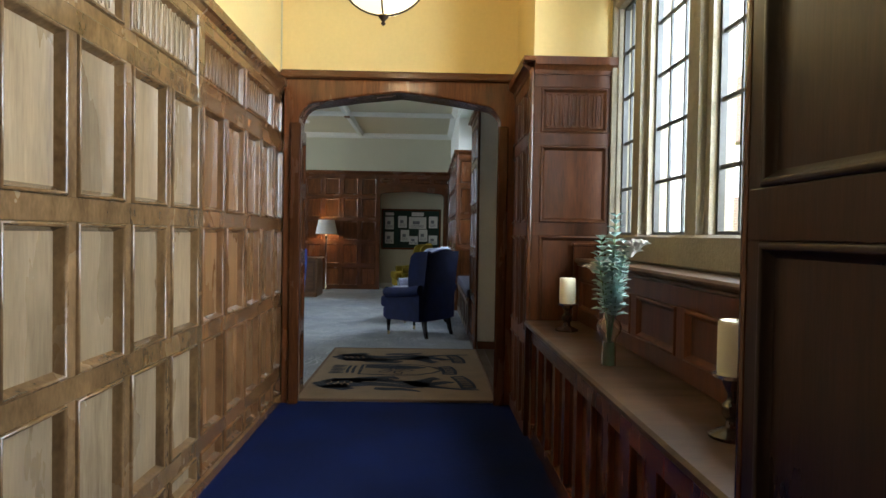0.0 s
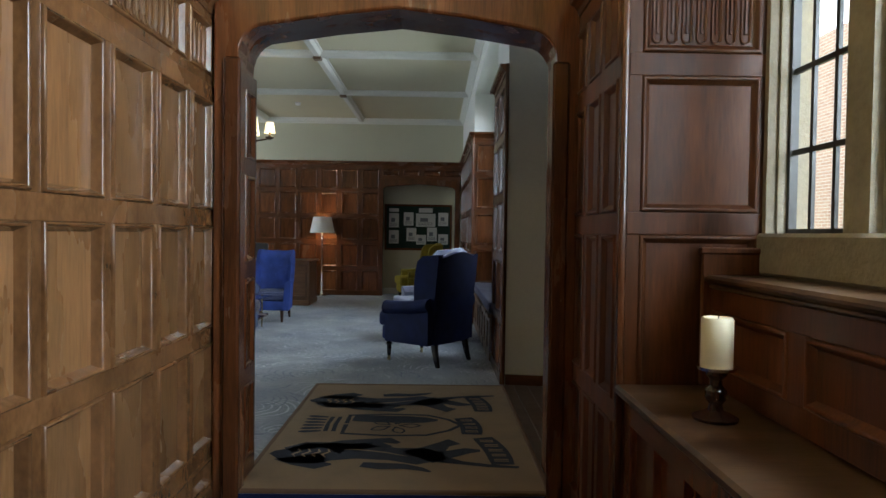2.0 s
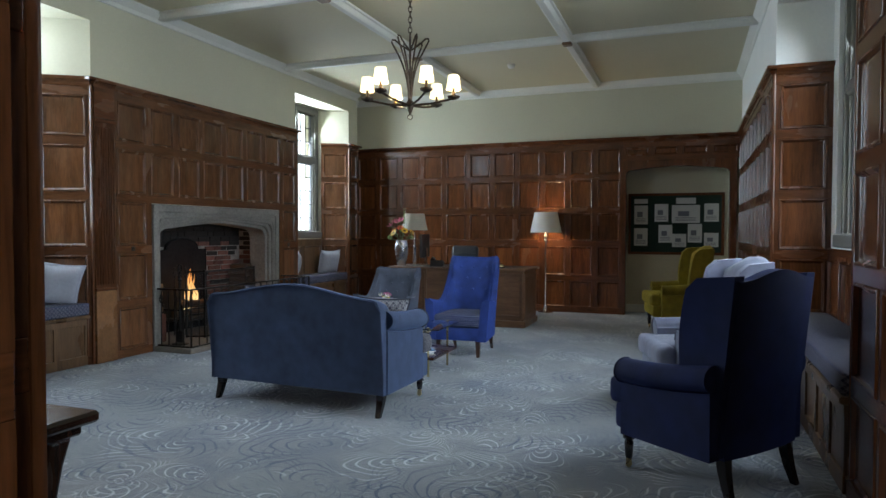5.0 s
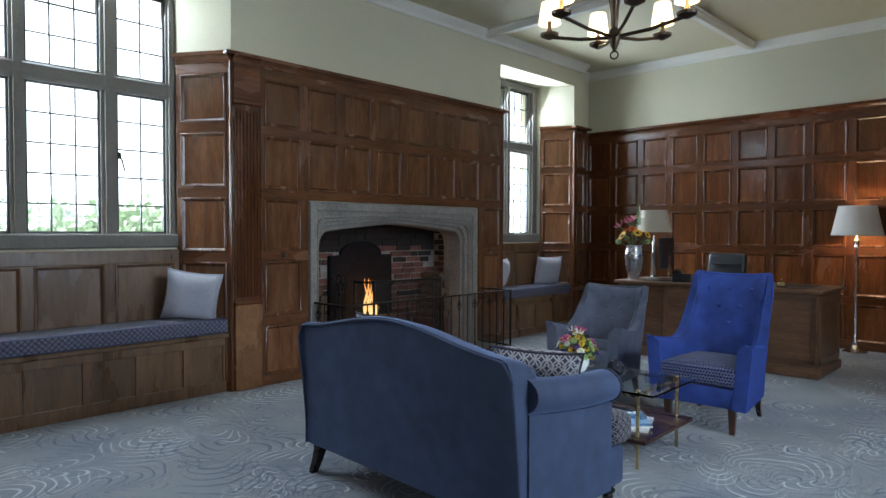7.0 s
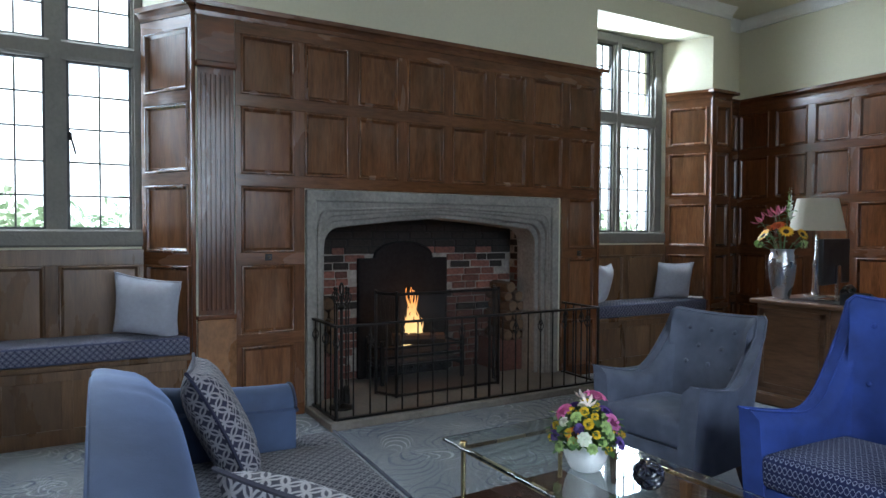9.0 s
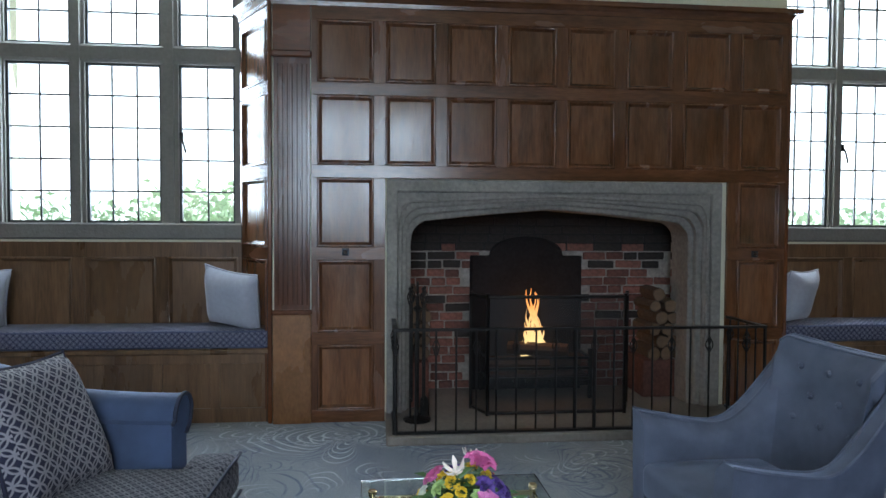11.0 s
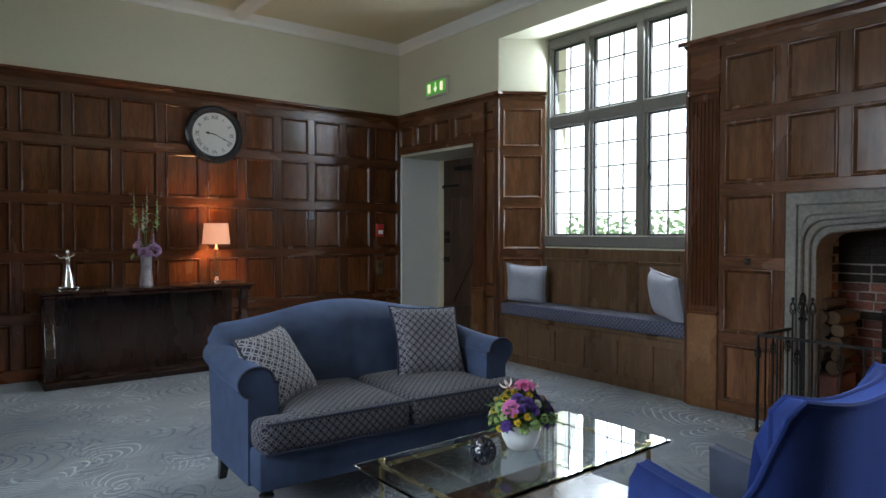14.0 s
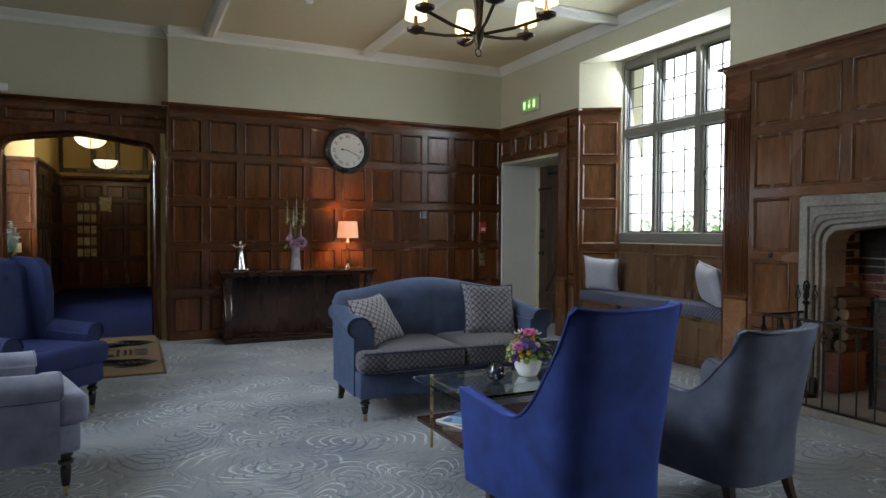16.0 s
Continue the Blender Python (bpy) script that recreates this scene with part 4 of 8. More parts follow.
part("alcove_dado", bm, mat("dado_paint", (0.50, 0.44, 0.30), 0.6, var=0.06), AL)
bm = bmesh.new()
box(bm, -1.02, NY + 0.39, 0, 0.44, NY + 0.42, 0.12, bevel=0.008)
part("skirting", bm, BEAM_PAINT, AL)

# ---- plank doors
def plank_door(name, m, width, height, label, braces=True, handle=True, diagonal=False):
    d = thing(name, m, label, "door", kind="structure")
    n = max(3, int(width / 0.16))
    bm = bmesh.new()
    box(bm, 0, -0.035, 0, width, -0.012, height)
    part("door_back", bm, PLANK, d)
    if diagonal:
        # herringbone of boards rising to the middle stile
        step = 0.155
        for x0, x1, up in ((0.09, width / 2 - 0.03, -1), (width / 2 + 0.03, width - 0.09, 1)):
            rise = (x1 - x0) * 1.15
            k = -8
            while k * step < height:
                lo, hi = k * step, (k + 1) * step - 0.010
                k += 1
                za, zb = (0, rise) if up > 0 else (rise, 0)
                b = bmesh.new()
                pts = [(x0, lo + za), (x1, lo + zb), (x1, hi + zb), (x0, hi + za)]
                fr = [b.verts.new((x, -0.012, z)) for x, z in pts]
                bk = [b.verts.new((x, 0.0, z)) for x, z in pts]
                b.faces.new(fr)
                b.faces.new(bk[::-1])
                for i in range(4):
                    b.faces.new((fr[i], bk[i], bk[(i + 1) % 4], fr[(i + 1) % 4]))
                for z, sign in ((0.12, -1), (height - 0.10, 1)):
                    r = bmesh.ops.bisect_plane(b, geom=b.verts[:] + b.edges[:] + b.faces[:], plane_co=(0, 0, z), plane_no=(0, 0, sign), clear_outer=True)
                    cut = [e for e in r["geom_cut"] if isinstance(e, bmesh.types.BMEdge)]
                    if cut:
                        bmesh.ops.holes_fill(b, edges=cut)
                if len(b.faces) < 4:
                    b.free()
                    continue
                bmesh.ops.recalc_face_normals(b, faces=b.faces[:])
                part("plank", b, PLANK, d)
        bm = bmesh.new()
        for x0, x1 in ((0, 0.09), (width / 2 - 0.03, width / 2 + 0.03), (width - 0.09, width)):
            box(bm, x0, -0.012, 0, x1, 0.016, height, bevel=0.004)
        box(bm, 0.09, -0.012, 0, width - 0.09, 0.014, 0.12, bevel=0.004)
        box(bm, 0.09, -0.012, height - 0.1, width - 0.09, 0.014, height, bevel=0.004)
        part("door_frame", bm, PLANK, d)
    else:
        for k in range(n):
            b = bmesh.new()
            w = width / n
            box(b, k * w + 0.003, -0.012, 0.0, (k + 1) * w - 0.003, 0.0, height, bevel=0.003)
            part("plank", b, PLANK, d)
    if braces:
        bm = bmesh.new()
        for z in (0.35, height - 0.4):
            box(bm, 0.03, 0.0, z - 0.07, width - 0.03, 0.024, z + 0.07, bevel=0.004)
        prism(bm, [(0.05, 0.42), (0.2, 0.42), (width - 0.05, height - 0.47), (width - 0.2, height - 0.47)], 0.001, 0.022)
        part("brace", bm, PLANK, d)
    if handle:
        bm = bmesh.new()
        for z in (0.95, 1.18, 1.26):
            box(bm, 0.05, 0.012, z - 0.03, 0.14, 0.034, z + 0.03, bevel=0.006)
        tube(bm, [(0.09, 0.03, 0.95), (0.09, 0.07, 0.95), (0.20, 0.075, 0.94)], 0.010, 7)
        box(bm, 0.0, 0.012, height - 0.34, 0.32, 0.02, height - 0.30)
        part("door_handle", bm, IRON, d, "black iron latch and bolts")
    return d


plank_door("door_1", frame_of((WX - 0.50, 4.94), (WX - 0.50, 6.12)) @ Matrix.Translation((0, 0.0, 0)), 1.17, 2.15, "braced oak plank door with iron latch, shut in its recess")
bm = bmesh.new()
box(bm, WX - 0.55, SY, 0, WX + 0.004, SY + 0.06, 2.17)
d_reveal = solid("wall_door_reveal", bm, WHITE_PLASTER, "white plastered reveal of the side door", "wall")
bm = bmesh.new()
box(bm, WX - 0.43, 5.3, 2.0, WX - 0.38, 5.62, 2.05, bevel=0.006)
part("door_closer", bm, IRON, d_reveal, "dark metal door closer")
plank_door("door_2", frame_of((1.10, 6.53), (1.10, 4.63)), 1.90, 2.56, "dark herringbone plank door with an iron ring handle", braces=False, diagonal=True)

# ---- window seats
def lattice(name, back, line, scale=22.0, width=0.16, waves=False):
    """Woven cloth with interlaced rings drawn in a pale thread."""
    m = bpy.data.materials.new(name)
    m.use_nodes = True
    nt = m.node_tree
    L = nt.links.new
    b = nt.nodes["Principled BSDF"]
    b.inputs["Roughness"].default_value = 0.9
    b.inputs["Specular IOR Level"].default_value = 0.2
    b.inputs["Sheen Weight"].default_value = 0.08
    uv = nt.nodes.new("ShaderNodeTexCoord")
    dist = []
    for off in ((0, 0, 0), (0.5, 0.5, 0)):
        mp = nt.nodes.new("ShaderNodeMapping")
        mp.inputs["Scale"].default_value = (scale, scale, scale)
        mp.inputs["Location"].default_value = off
        L(uv.outputs["UV"], mp.inputs["Vector"])
        fr = nt.nodes.new("ShaderNodeVectorMath")
        fr.operation = "FRACTION"
        L(mp.outputs[0], fr.inputs[0])
        sb = nt.nodes.new("ShaderNodeVectorMath")
        sb.operation = "SUBTRACT"
        sb.inputs[1].default_value = (0.5, 0.5, 0)
        L(fr.outputs[0], sb.inputs[0])
        fl = nt.nodes.new("ShaderNodeVectorMath")
        fl.operation = "MULTIPLY"
        fl.inputs[1].default_value = (1, 1, 0)
        L(sb.outputs[0], fl.inputs[0])
        ln = nt.nodes.new("ShaderNodeVectorMath")
        ln.operation = "LENGTH"
        L(fl.outputs[0], ln.inputs[0])
        s2 = nt.nodes.new("ShaderNodeMath")
        s2.operation = "SUBTRACT"
        s2.inputs[1].default_value = 0.49
        L(ln.outputs["Value"], s2.inputs[0])
        ab = nt.nodes.new("ShaderNodeMath")
        ab.operation = "ABSOLUTE"
        L(s2.outputs[0], ab.inputs[0])
        dist.append(ab)
    if waves:
        # two families of wavy threads that cross: an ogee lattice
        dist = []
        su = nt.nodes.new("ShaderNodeSeparateXYZ")
        L(mp.outputs[0], su.inputs[0])
        for sgn in (0.34, -0.34):
            a_ = nt.nodes.new("ShaderNodeMath")
            a_.operation = "MULTIPLY"
            a_.inputs[1].default_value = 2 * math.pi
            L(su.outputs["X"], a_.inputs[0])
            s_ = nt.nodes.new("ShaderNodeMath")
            s_.operation = "SINE"
            L(a_.outputs[0], s_.inputs[0])
            c_ = nt.nodes.new("ShaderNodeMath")
            c_.operation = "MULTIPLY_ADD"
            c_.inputs[1].default_value = sgn
            L(s_.outputs[0], c_.inputs[0])
            L(su.outputs["Y"], c_.inputs[2])
            f_ = nt.nodes.new("ShaderNodeMath")
            f_.operation = "FRACT"
            L(c_.outputs[0], f_.inputs[0])
            d_ = nt.nodes.new("ShaderNodeMath")
            d_.operation = "SUBTRACT"
            d_.inputs[1].default_value = 0.5
            L(f_.outputs[0], d_.inputs[0])
            e_ = nt.nodes.new("ShaderNodeMath")
            e_.operation = "ABSOLUTE"
            L(d_.outputs[0], e_.inputs[0])
            dist.append(e_)
    mn = nt.nodes.new("ShaderNodeMath")
    mn.operation = "MINIMUM"
    L(dist[0].outputs[0], mn.inputs[0])
    L(dist[1].outputs[0], mn.inputs[1])
    mr = nt.nodes.new("ShaderNodeMapRange")
    mr.inputs["From Min"].default_value, mr.inputs["From Max"].default_value = width * 0.3, width * 0.55
    mr.inputs["To Min"].default_value, mr.inputs["To Max"].default_value = 1, 0
    L(mn.outputs[0], mr.inputs["Value"])
    mx = nt.nodes.new("ShaderNodeMix")
    mx.data_type = "RGBA"
    mx.inputs["A"].default_value, mx.inputs["B"].default_value = (*back, 1), (*line, 1)
    L(mr.outputs[0], mx.inputs["Factor"])
    wv = nt.nodes.new("ShaderNodeTexNoise")
    wv.inputs["Scale"].default_value, wv.inputs["Detail"].default_value = 320, 2
    L(uv.outputs["Object"], wv.inputs["Vector"])
    wr = nt.nodes.new("ShaderNodeMapRange")
    wr.inputs["To Min"].default_value, wr.inputs["To Max"].default_value = 0.7, 1.3
    L(wv.outputs["Fac"], wr.inputs["Value"])
    sc = nt.nodes.new("ShaderNodeVectorMath")
    sc.operation = "SCALE"
    L(mx.outputs["Result"], sc.inputs[0])
    L(wr.outputs[0], sc.inputs["Scale"])
    L(sc.outputs["Vector"], b.inputs["Base Color"])
    bp = nt.nodes.new("ShaderNodeBump")
    bp.inputs["Strength"].default_value, bp.inputs["Distance"].default_value = 0.5, 0.004
    L(mr.outputs[0], bp.inputs["Height"])
    L(bp.outputs[0], b.inputs["Normal"])
    return m


def box_uv(me, size=1.0):
    """Lay cloth over a mesh from its main sides, in metres."""
    layer = me.uv_layers.new(name="cloth")
    for f in me.polygons:
        n = f.normal
        ax = max(range(3), key=lambda k: abs(n[k]))
        for li in f.loop_indices:
            c = me.vertices[me.loops[li].vertex_index].co
            p = ((c.y, c.z), (c.x, c.z), (c.x, c.y))[ax]
            layer.data[li].uv = (p[0] / size, p[1] / size)


RING_CLOTH = lattice("navy_ring_cloth", (0.012, 0.013, 0.024), (0.136, 0.129, 0.143), scale=25, width=0.12)
BENCH_CLOTH = lattice("navy_bench_cloth", (0.024, 0.028, 0.062), (0.19, 0.19, 0.24), scale=26, width=0.10)
BOLD_CLOTH = lattice("navy_bold_cloth", (0.018, 0.019, 0.038), (0.21, 0.20, 0.22), scale=21, width=0.13)
PALE_CLOTH = lattice("grey_ring_cloth", (0.045, 0.045, 0.065), (0.31, 0.30, 0.32), scale=21, width=0.15)


def soft_box(sx, sy, sz, r=0.03, puff=0.0, cuts=5):
    """A padded block with rounded edges, centred in plan with its foot at 0."""
    bm = bmesh.new()
    box(bm, -sx / 2, -sy / 2, 0, sx / 2, sy / 2, sz, bevel=r, seg=3)
    if puff:
        bmesh.ops.subdivide_edges(bm, edges=[e for e in bm.edges if e.calc_length() > 0.12], cuts=cuts, use_grid_fill=True)
        for v in bm.verts:
            fx, fy, fz = abs(v.co.x) / (sx / 2), abs(v.co.y) / (sy / 2), v.co.z / sz
            d = (1 - min(fx, 1) ** 2.5) * (1 - min(fy, 1) ** 2.5)
            if fz > 0.5:
                v.co.z += puff * d
    return bm


def narrow(bm, mid, length, depth, splay, back):
    """Draw the back of a bench in on both sides, to follow splayed reveals."""
    for v in bm.verts:
        t = 1 - (v.co.y - back) / depth
        w = splay[0] if v.co.x < mid else -splay[1]
        v.co.x += w * t * abs(v.co.x - mid) / (length / 2)


def window_seat(m, length, depth, label, splay=(0, 0)):
    """Panelled bench with a lid; seen from the front x runs along it and y towards the room."""
    seat = thing("window_seat", m, label, "window seat")
    bm = bmesh.new()
    box(bm, 0.002, 0.03, 0.02, length - 0.002, depth - 0.03, 0.43)
    narrow(bm, length / 2, length, depth, splay, 0)
    part("carcass", bm, SEAT_OAK, seat)
    n = max(3, round(length / 0.36))
    bm = bmesh.new()
    for k in range(n + 1):
        x = min(max(length * k / n, 0.03), length - 0.03)
        box(bm, x - 0.03, depth - 0.03, 0.08, x + 0.03, depth - 0.006, 0.38)
    box(bm, 0.002, depth - 0.03, 0.0, length - 0.002, depth - 0.004, 0.09)
    box(bm, 0.002, depth - 0.03, 0.37, length - 0.002, depth - 0.004, 0.43)
    part("front_frame", bm, SEAT_FRAME, seat, soft=0.003)
    for k in range(n):
        b = bmesh.new()
        box(b, length * k / n + 0.03, depth - 0.03, 0.09, length * (k + 1) / n - 0.03, depth - 0.018, 0.37)
        part("panel", b, SEAT_OAK, seat)
    bm = bmesh.new()
    box(bm, 0.002, 0.0, 0.43, length - 0.002, depth + 0.015, 0.465, bevel=0.008)
    narrow(bm, length / 2, length, depth, splay, 0)
    part("lid", bm, SEAT_FRAME, seat)
    return seat


def bench_cushion(m, length, depth, label, splay=(0, 0)):
    bm = soft_box(length, depth, 0.115, 0.02)
    narrow(bm, 0, length, depth, splay, -depth / 2)
    c = thing("bench_cushion", m, label, "cushion")
    ob = part("cushion_pad", bm, BENCH_CLOTH, c, smooth=True)
    box_uv(ob.data)
    bm = bmesh.new()
    for z in (0.01, 0.105):
        p = [(-length / 2 + 0.008, -depth / 2 + 0.008), (length / 2 - 0.008, -depth / 2 + 0.008), (length / 2 - 0.008, depth / 2 - 0.008), (-length / 2 + 0.008, depth / 2 - 0.008)]
        tube(bm, [(x, y, z) for x, y in p], 0.006, 6, closed=True)
    narrow(bm, 0, length, depth, splay, -depth / 2)
    part("piping", bm, mat("bench_piping", (0.05, 0.06, 0.12), 0.8), c)
    return c


SEAT_W = frame_of((WWX, 6.49), (WWX, 8.57))
window_seat(SEAT_W, 2.08, 0.37, "panelled oak window seat built into the recess", (0.25, 0.24))
bench_cushion(SEAT_W @ pose(1.04, 0.195, 0.465), 2.06, 0.37, "long navy patterned seat cushion on the window seat", (0.25, 0.24))
SEAT_N = frame_of((WWX, 11.93), (WWX, 13.45))
window_seat(SEAT_N, 1.52, 0.37, "panelled oak window seat beside the fireplace", (0.17, 0.20))
bench_cushion(SEAT_N @ pose(0.76, 0.195, 0.465), 1.50, 0.37, "navy patterned seat cushion on the window seat", (0.17, 0.20))
SEAT_E = frame_of((1.0, 10.29), (1.0, 7.61))
window_seat(SEAT_E, 2.68, 0.41, "long panelled oak window seat under the wide window")
bench_cushion(SEAT_E @ pose(1.34, 0.215, 0.465), 2.64, 0.40, "long navy patterned seat cushion on the window seat")

# hall bench, waist high under the window
HB = frame_of((1.24, 3.512), (1.24, 0.748))
hb = thing("hall_bench", HB, "long panelled oak bench with worn top under the hall window", "bench")
bm = bmesh.new()
box(bm, 0, 0, 0.695, 2.76, 0.545, 0.73, bevel=0.010)
part("bench_top", bm, BENCH_OAK, hb, "worn oak plank top")
bm = bmesh.new()
box(bm, 0.0, 0.03, 0, 2.76, 0.47, 0.695)
part("carcass", bm, OAK, hb)
bm = bmesh.new()
for k in range(12):
    x = 0.04 + (2.66) * k / 11
    box(bm, x - 0.035, 0.47, 0.0, x + 0.035, 0.505, 0.695)
box(bm, 0, 0.47, 0.0, 2.76, 0.508, 0.10)
box(bm, 0, 0.47, 0.60, 2.76, 0.508, 0.695)
part("front_frame", bm, OAK_STILE, hb, soft=0.004)
for k in range(11):
    b = bmesh.new()
    box(b, 0.075 + 2.66 * k / 11, 0.47, 0.10, 0.005 + 2.66 * (k + 1) / 11, 0.482, 0.60)
    part("panel", b, OAK, hb)
bm = bmesh.new()
box(bm, 0.028, 0.03, 1.094, 2.76, 0.245, 1.122, bevel=0.010)
box(bm, 0.028, 0.03, 1.076, 2.76, 0.229, 1.094, bevel=0.006)
part("back_shelf", bm, BENCH_OAK, hb, "narrow oak ledge below the stone sill")

# ---------------------------------------------------------------- outside
def leaf_mat(name, color):
    return mat(name, color, 0.6, var=0.45, scale=3.0, fine=14)


bm = bmesh.new()
box(bm, -200, -200, -0.6, 200, 200, -0.5)
solid("ground", bm, mat("lawn", (0.10, 0.17, 0.05), 0.9, var=0.3, scale=0.8), "green lawn outside the windows", "lawn")
SKY_GLOW = glow("bright_overcast_sky", (0.93, 0.97, 1.0), 1.7)
bm = bmesh.new()
v = [bm.verts.new(p) for p in ((-45, -190, -0.5), (-45, 190, -0.5), (-45, 190, 90), (-45, -190, 90))]
bm.faces.new(v)
v = [bm.verts.new(p) for p in ((45, 190, -0.5), (45, -190, -0.5), (45, -190, 90), (45, 190, 90))]
bm.faces.new(v)
solid("backdrop", bm, SKY_GLOW, "bright overcast sky far outside the windows", "sky")


def leafy(name, m, sx, sy, sz, count, size, material, label, category):
    """A mass of small leaf blades filling a rounded block."""
    rnd = random.Random(len(name) + count)
    verts, faces = [], []
    for _ in range(count):
        a, b, c = rnd.uniform(-1, 1), rnd.uniform(-1, 1), rnd.uniform(0, 1)
        k = rnd.uniform(0.75, 1.05)
        p = Vector((a * sx / 2 * k, b * sy / 2 * k, c * sz * (1 - 0.25 * a * a - 0.12 * rnd.random())))
        d = Vector((rnd.gauss(0, 1), rnd.gauss(0, 1), rnd.gauss(0, 1))).normalized()
        e = d.orthogonal().normalized() * size * 0.5
        n = len(verts)
        verts += [p - d * size, p + e, p + d * size, p - e]
        faces.append((n, n + 1, n + 2, n + 3))
    me = bpy.data.meshes.new(name)
    me.from_pydata(verts, [], faces)
    ob = new(name, me)
    me.materials.append(material)
    ob.matrix_basis = m
    return tagged(ob, label, category, kind="stuff")


leafy("hedge", pose(-13.5, 9.5, -0.5), 1.6, 26, 2.35, 14000, 0.10, leaf_mat("hedge_leaf", (0.44, 0.56, 0.40)), "clipped green hedge along the garden", "hedge")
leafy("shrub", pose(-17.5, 12.5, -0.5), 4.0, 5.0, 2.7, 2600, 0.14, leaf_mat("shrub_leaf", (0.48, 0.60, 0.42)), "tall green shrub behind the hedge", "shrub")
leafy("shrub", pose(-19, 5.0, -0.5), 4.0, 4.0, 3.0, 2200, 0.14, leaf_mat("pale_shrub_leaf", (0.52, 0.62, 0.45)), "pale green shrub behind the hedge", "shrub")

# ---------------------------------------------------------------- chimney breast and fireplace
def fluted_pilaster(m, width, label):
    p = thing("pilaster", m, label, "pilaster", group="pilasters", kind="structure")
    bm = bmesh.new()
    box(bm, 0.0, 0, 0, width, 0.040, 0.68, bevel=0.004)
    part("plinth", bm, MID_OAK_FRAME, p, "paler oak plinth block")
    bm = bmesh.new()
    box(bm, 0.008, 0, 0.68, width - 0.008, 0.024, 2.26)
    n = 6
    for k in range(n + 1):
        x = 0.03 + (width - 0.06) * k / n
        box(bm, x - 0.007, 0.024, 0.74, x + 0.007, 0.036, 2.22, bevel=0.003)
    part("fluted_shaft", bm, OAK_STILE, p, "fluted oak shaft")
    bm = bmesh.new()
    box(bm, -0.006, 0, 2.26, width + 0.006, 0.052, 2.30, bevel=0.008)
    box(bm, 0.004, 0, 2.30, width - 0.004, 0.030, 2.58)
    box(bm, -0.004, 0, 0.68, width + 0.004, 0.046, 0.71, bevel=0.006)
    part("capital", bm, OAK_RAIL, p)
    return p


fluted_pilaster(frame_of((WX, 8.585), (WX, 8.82)), 0.235, "tall fluted oak pilaster beside the fireplace panelling")
fluted_pilaster(frame_of((WX + 0.026, 6.14), (WX + 0.026, 6.33)), 0.19, "fluted oak pilaster beside the plank door")

for y, z in ((9.03, 1.07), (11.71, 1.06)):
    cat_ = thing("panel_catch", pose(WX + 0.024, y, z), "small square dark iron catch on the oak panelling", "catch", group="panel catches")
    bm = bmesh.new()
    box(bm, 0.0, -0.022, -0.022, 0.008, 0.022, 0.022, bevel=0.003)
    part("plate", bm, IRON, cat_)
    bm = bmesh.new()
    lathe(bm, [(0.009, 0.0), (0.012, 0.008), (0.008, 0.016), (0.002, 0.018)], 12, pose(0.008, 0, 0, 0, 90))
    part("knob", bm, BRONZE, cat_, smooth=40)

SOOT = mat("sooty_brick_joint", (0.25, 0.225, 0.20), 0.95, var=0.5, scale=5, bump=0.4, bscale=40)
FP = thing("fireplace", Matrix.Identity(4), "grey stone Tudor fireplace with a brick hearth", "fireplace", kind="structure")
FM = Matrix(((0, 1, 0, WX), (1, 0, 0, 0), (0, 0, 1, 0), (0, 0, 0, 1)))    # x along the wall (north), y out of it
bm = bmesh.new()
arch_wall(bm, 9.285, 11.475, 1.525, [(9.355, 0.0), (9.355, 1.445), (10.38, 1.447), (11.405, 1.445), (11.405, 0.0)], -0.30, 0.042)
bmesh.ops.remove_doubles(bm, verts=bm.verts, dist=0.0005)
bmesh.ops.transform(bm, matrix=FM, verts=bm.verts)
part("stone_surround", bm, GREY_STONE, FP, "weathered grey stone surround", soft=0.010)
for (xa, xb, sp, sh, pk, proud) in ((9.385, 11.365, 1.20, 1.345, 1.400, 0.018), (9.412, 11.325, 1.17, 1.310, 1.372, -0.012), (9.440, 11.290, 1.14, 1.270, 1.345, -0.050)):
    bm = bmesh.new()
    arch_wall(bm, 9.30, 11.46, 1.47, arch_curve(xa, xb, sp, sh, pk, r=0.12), -0.30, proud)
    bmesh.ops.remove_doubles(bm, verts=bm.verts, dist=0.0005)
    bmesh.ops.transform(bm, matrix=FM, verts=bm.verts)
    part("stone_moulding", bm, GREY_STONE, FP, "stepped moulding of the flat stone arch", soft=0.010)
bm = bmesh.new()
crv = arch_curve(9.372, 11.385, 1.25, 1.385, 1.425, r=0.07)
tube(bm, [FM @ Vector((x, 0.020, z)) for x, z in crv], 0.012, 6)
part("stone_moulding", bm, GREY_STONE, FP)
bm = bmesh.new()
box(bm, WX - 0.62, 9.30, -0.02, WX - 0.565, 11.50, 2.2)
box(bm, WX - 0.60, 9.28, -0.02, WX - 0.30, 9.373, 2.2)
box(bm, WX - 0.60, 11.407, -0.02, WX - 0.30, 11.50, 2.2)
part("firebox", bm, SOOT, FP, "sooty mortar of the firebox")
# Black lid and sheet: the open flue's darkness and soot put into colour.
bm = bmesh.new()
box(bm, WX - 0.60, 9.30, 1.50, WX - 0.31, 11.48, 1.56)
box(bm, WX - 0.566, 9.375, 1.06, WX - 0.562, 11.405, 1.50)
part("flue_throat", bm, mat("sooty_flue_dark", (0.012, 0.011, 0.011), 0.95, var=0.3), FP)
bm = bmesh.new()
box(bm, WX - 0.60, 9.28, 0.0, -4.79, 11.56, 0.055, bevel=0.008)
part("hearth_slab", bm, mat("hearth_stone", (0.17, 0.15, 0.13), 0.8, var=0.3, scale=4, bump=0.3), FP, "worn stone hearth slab")
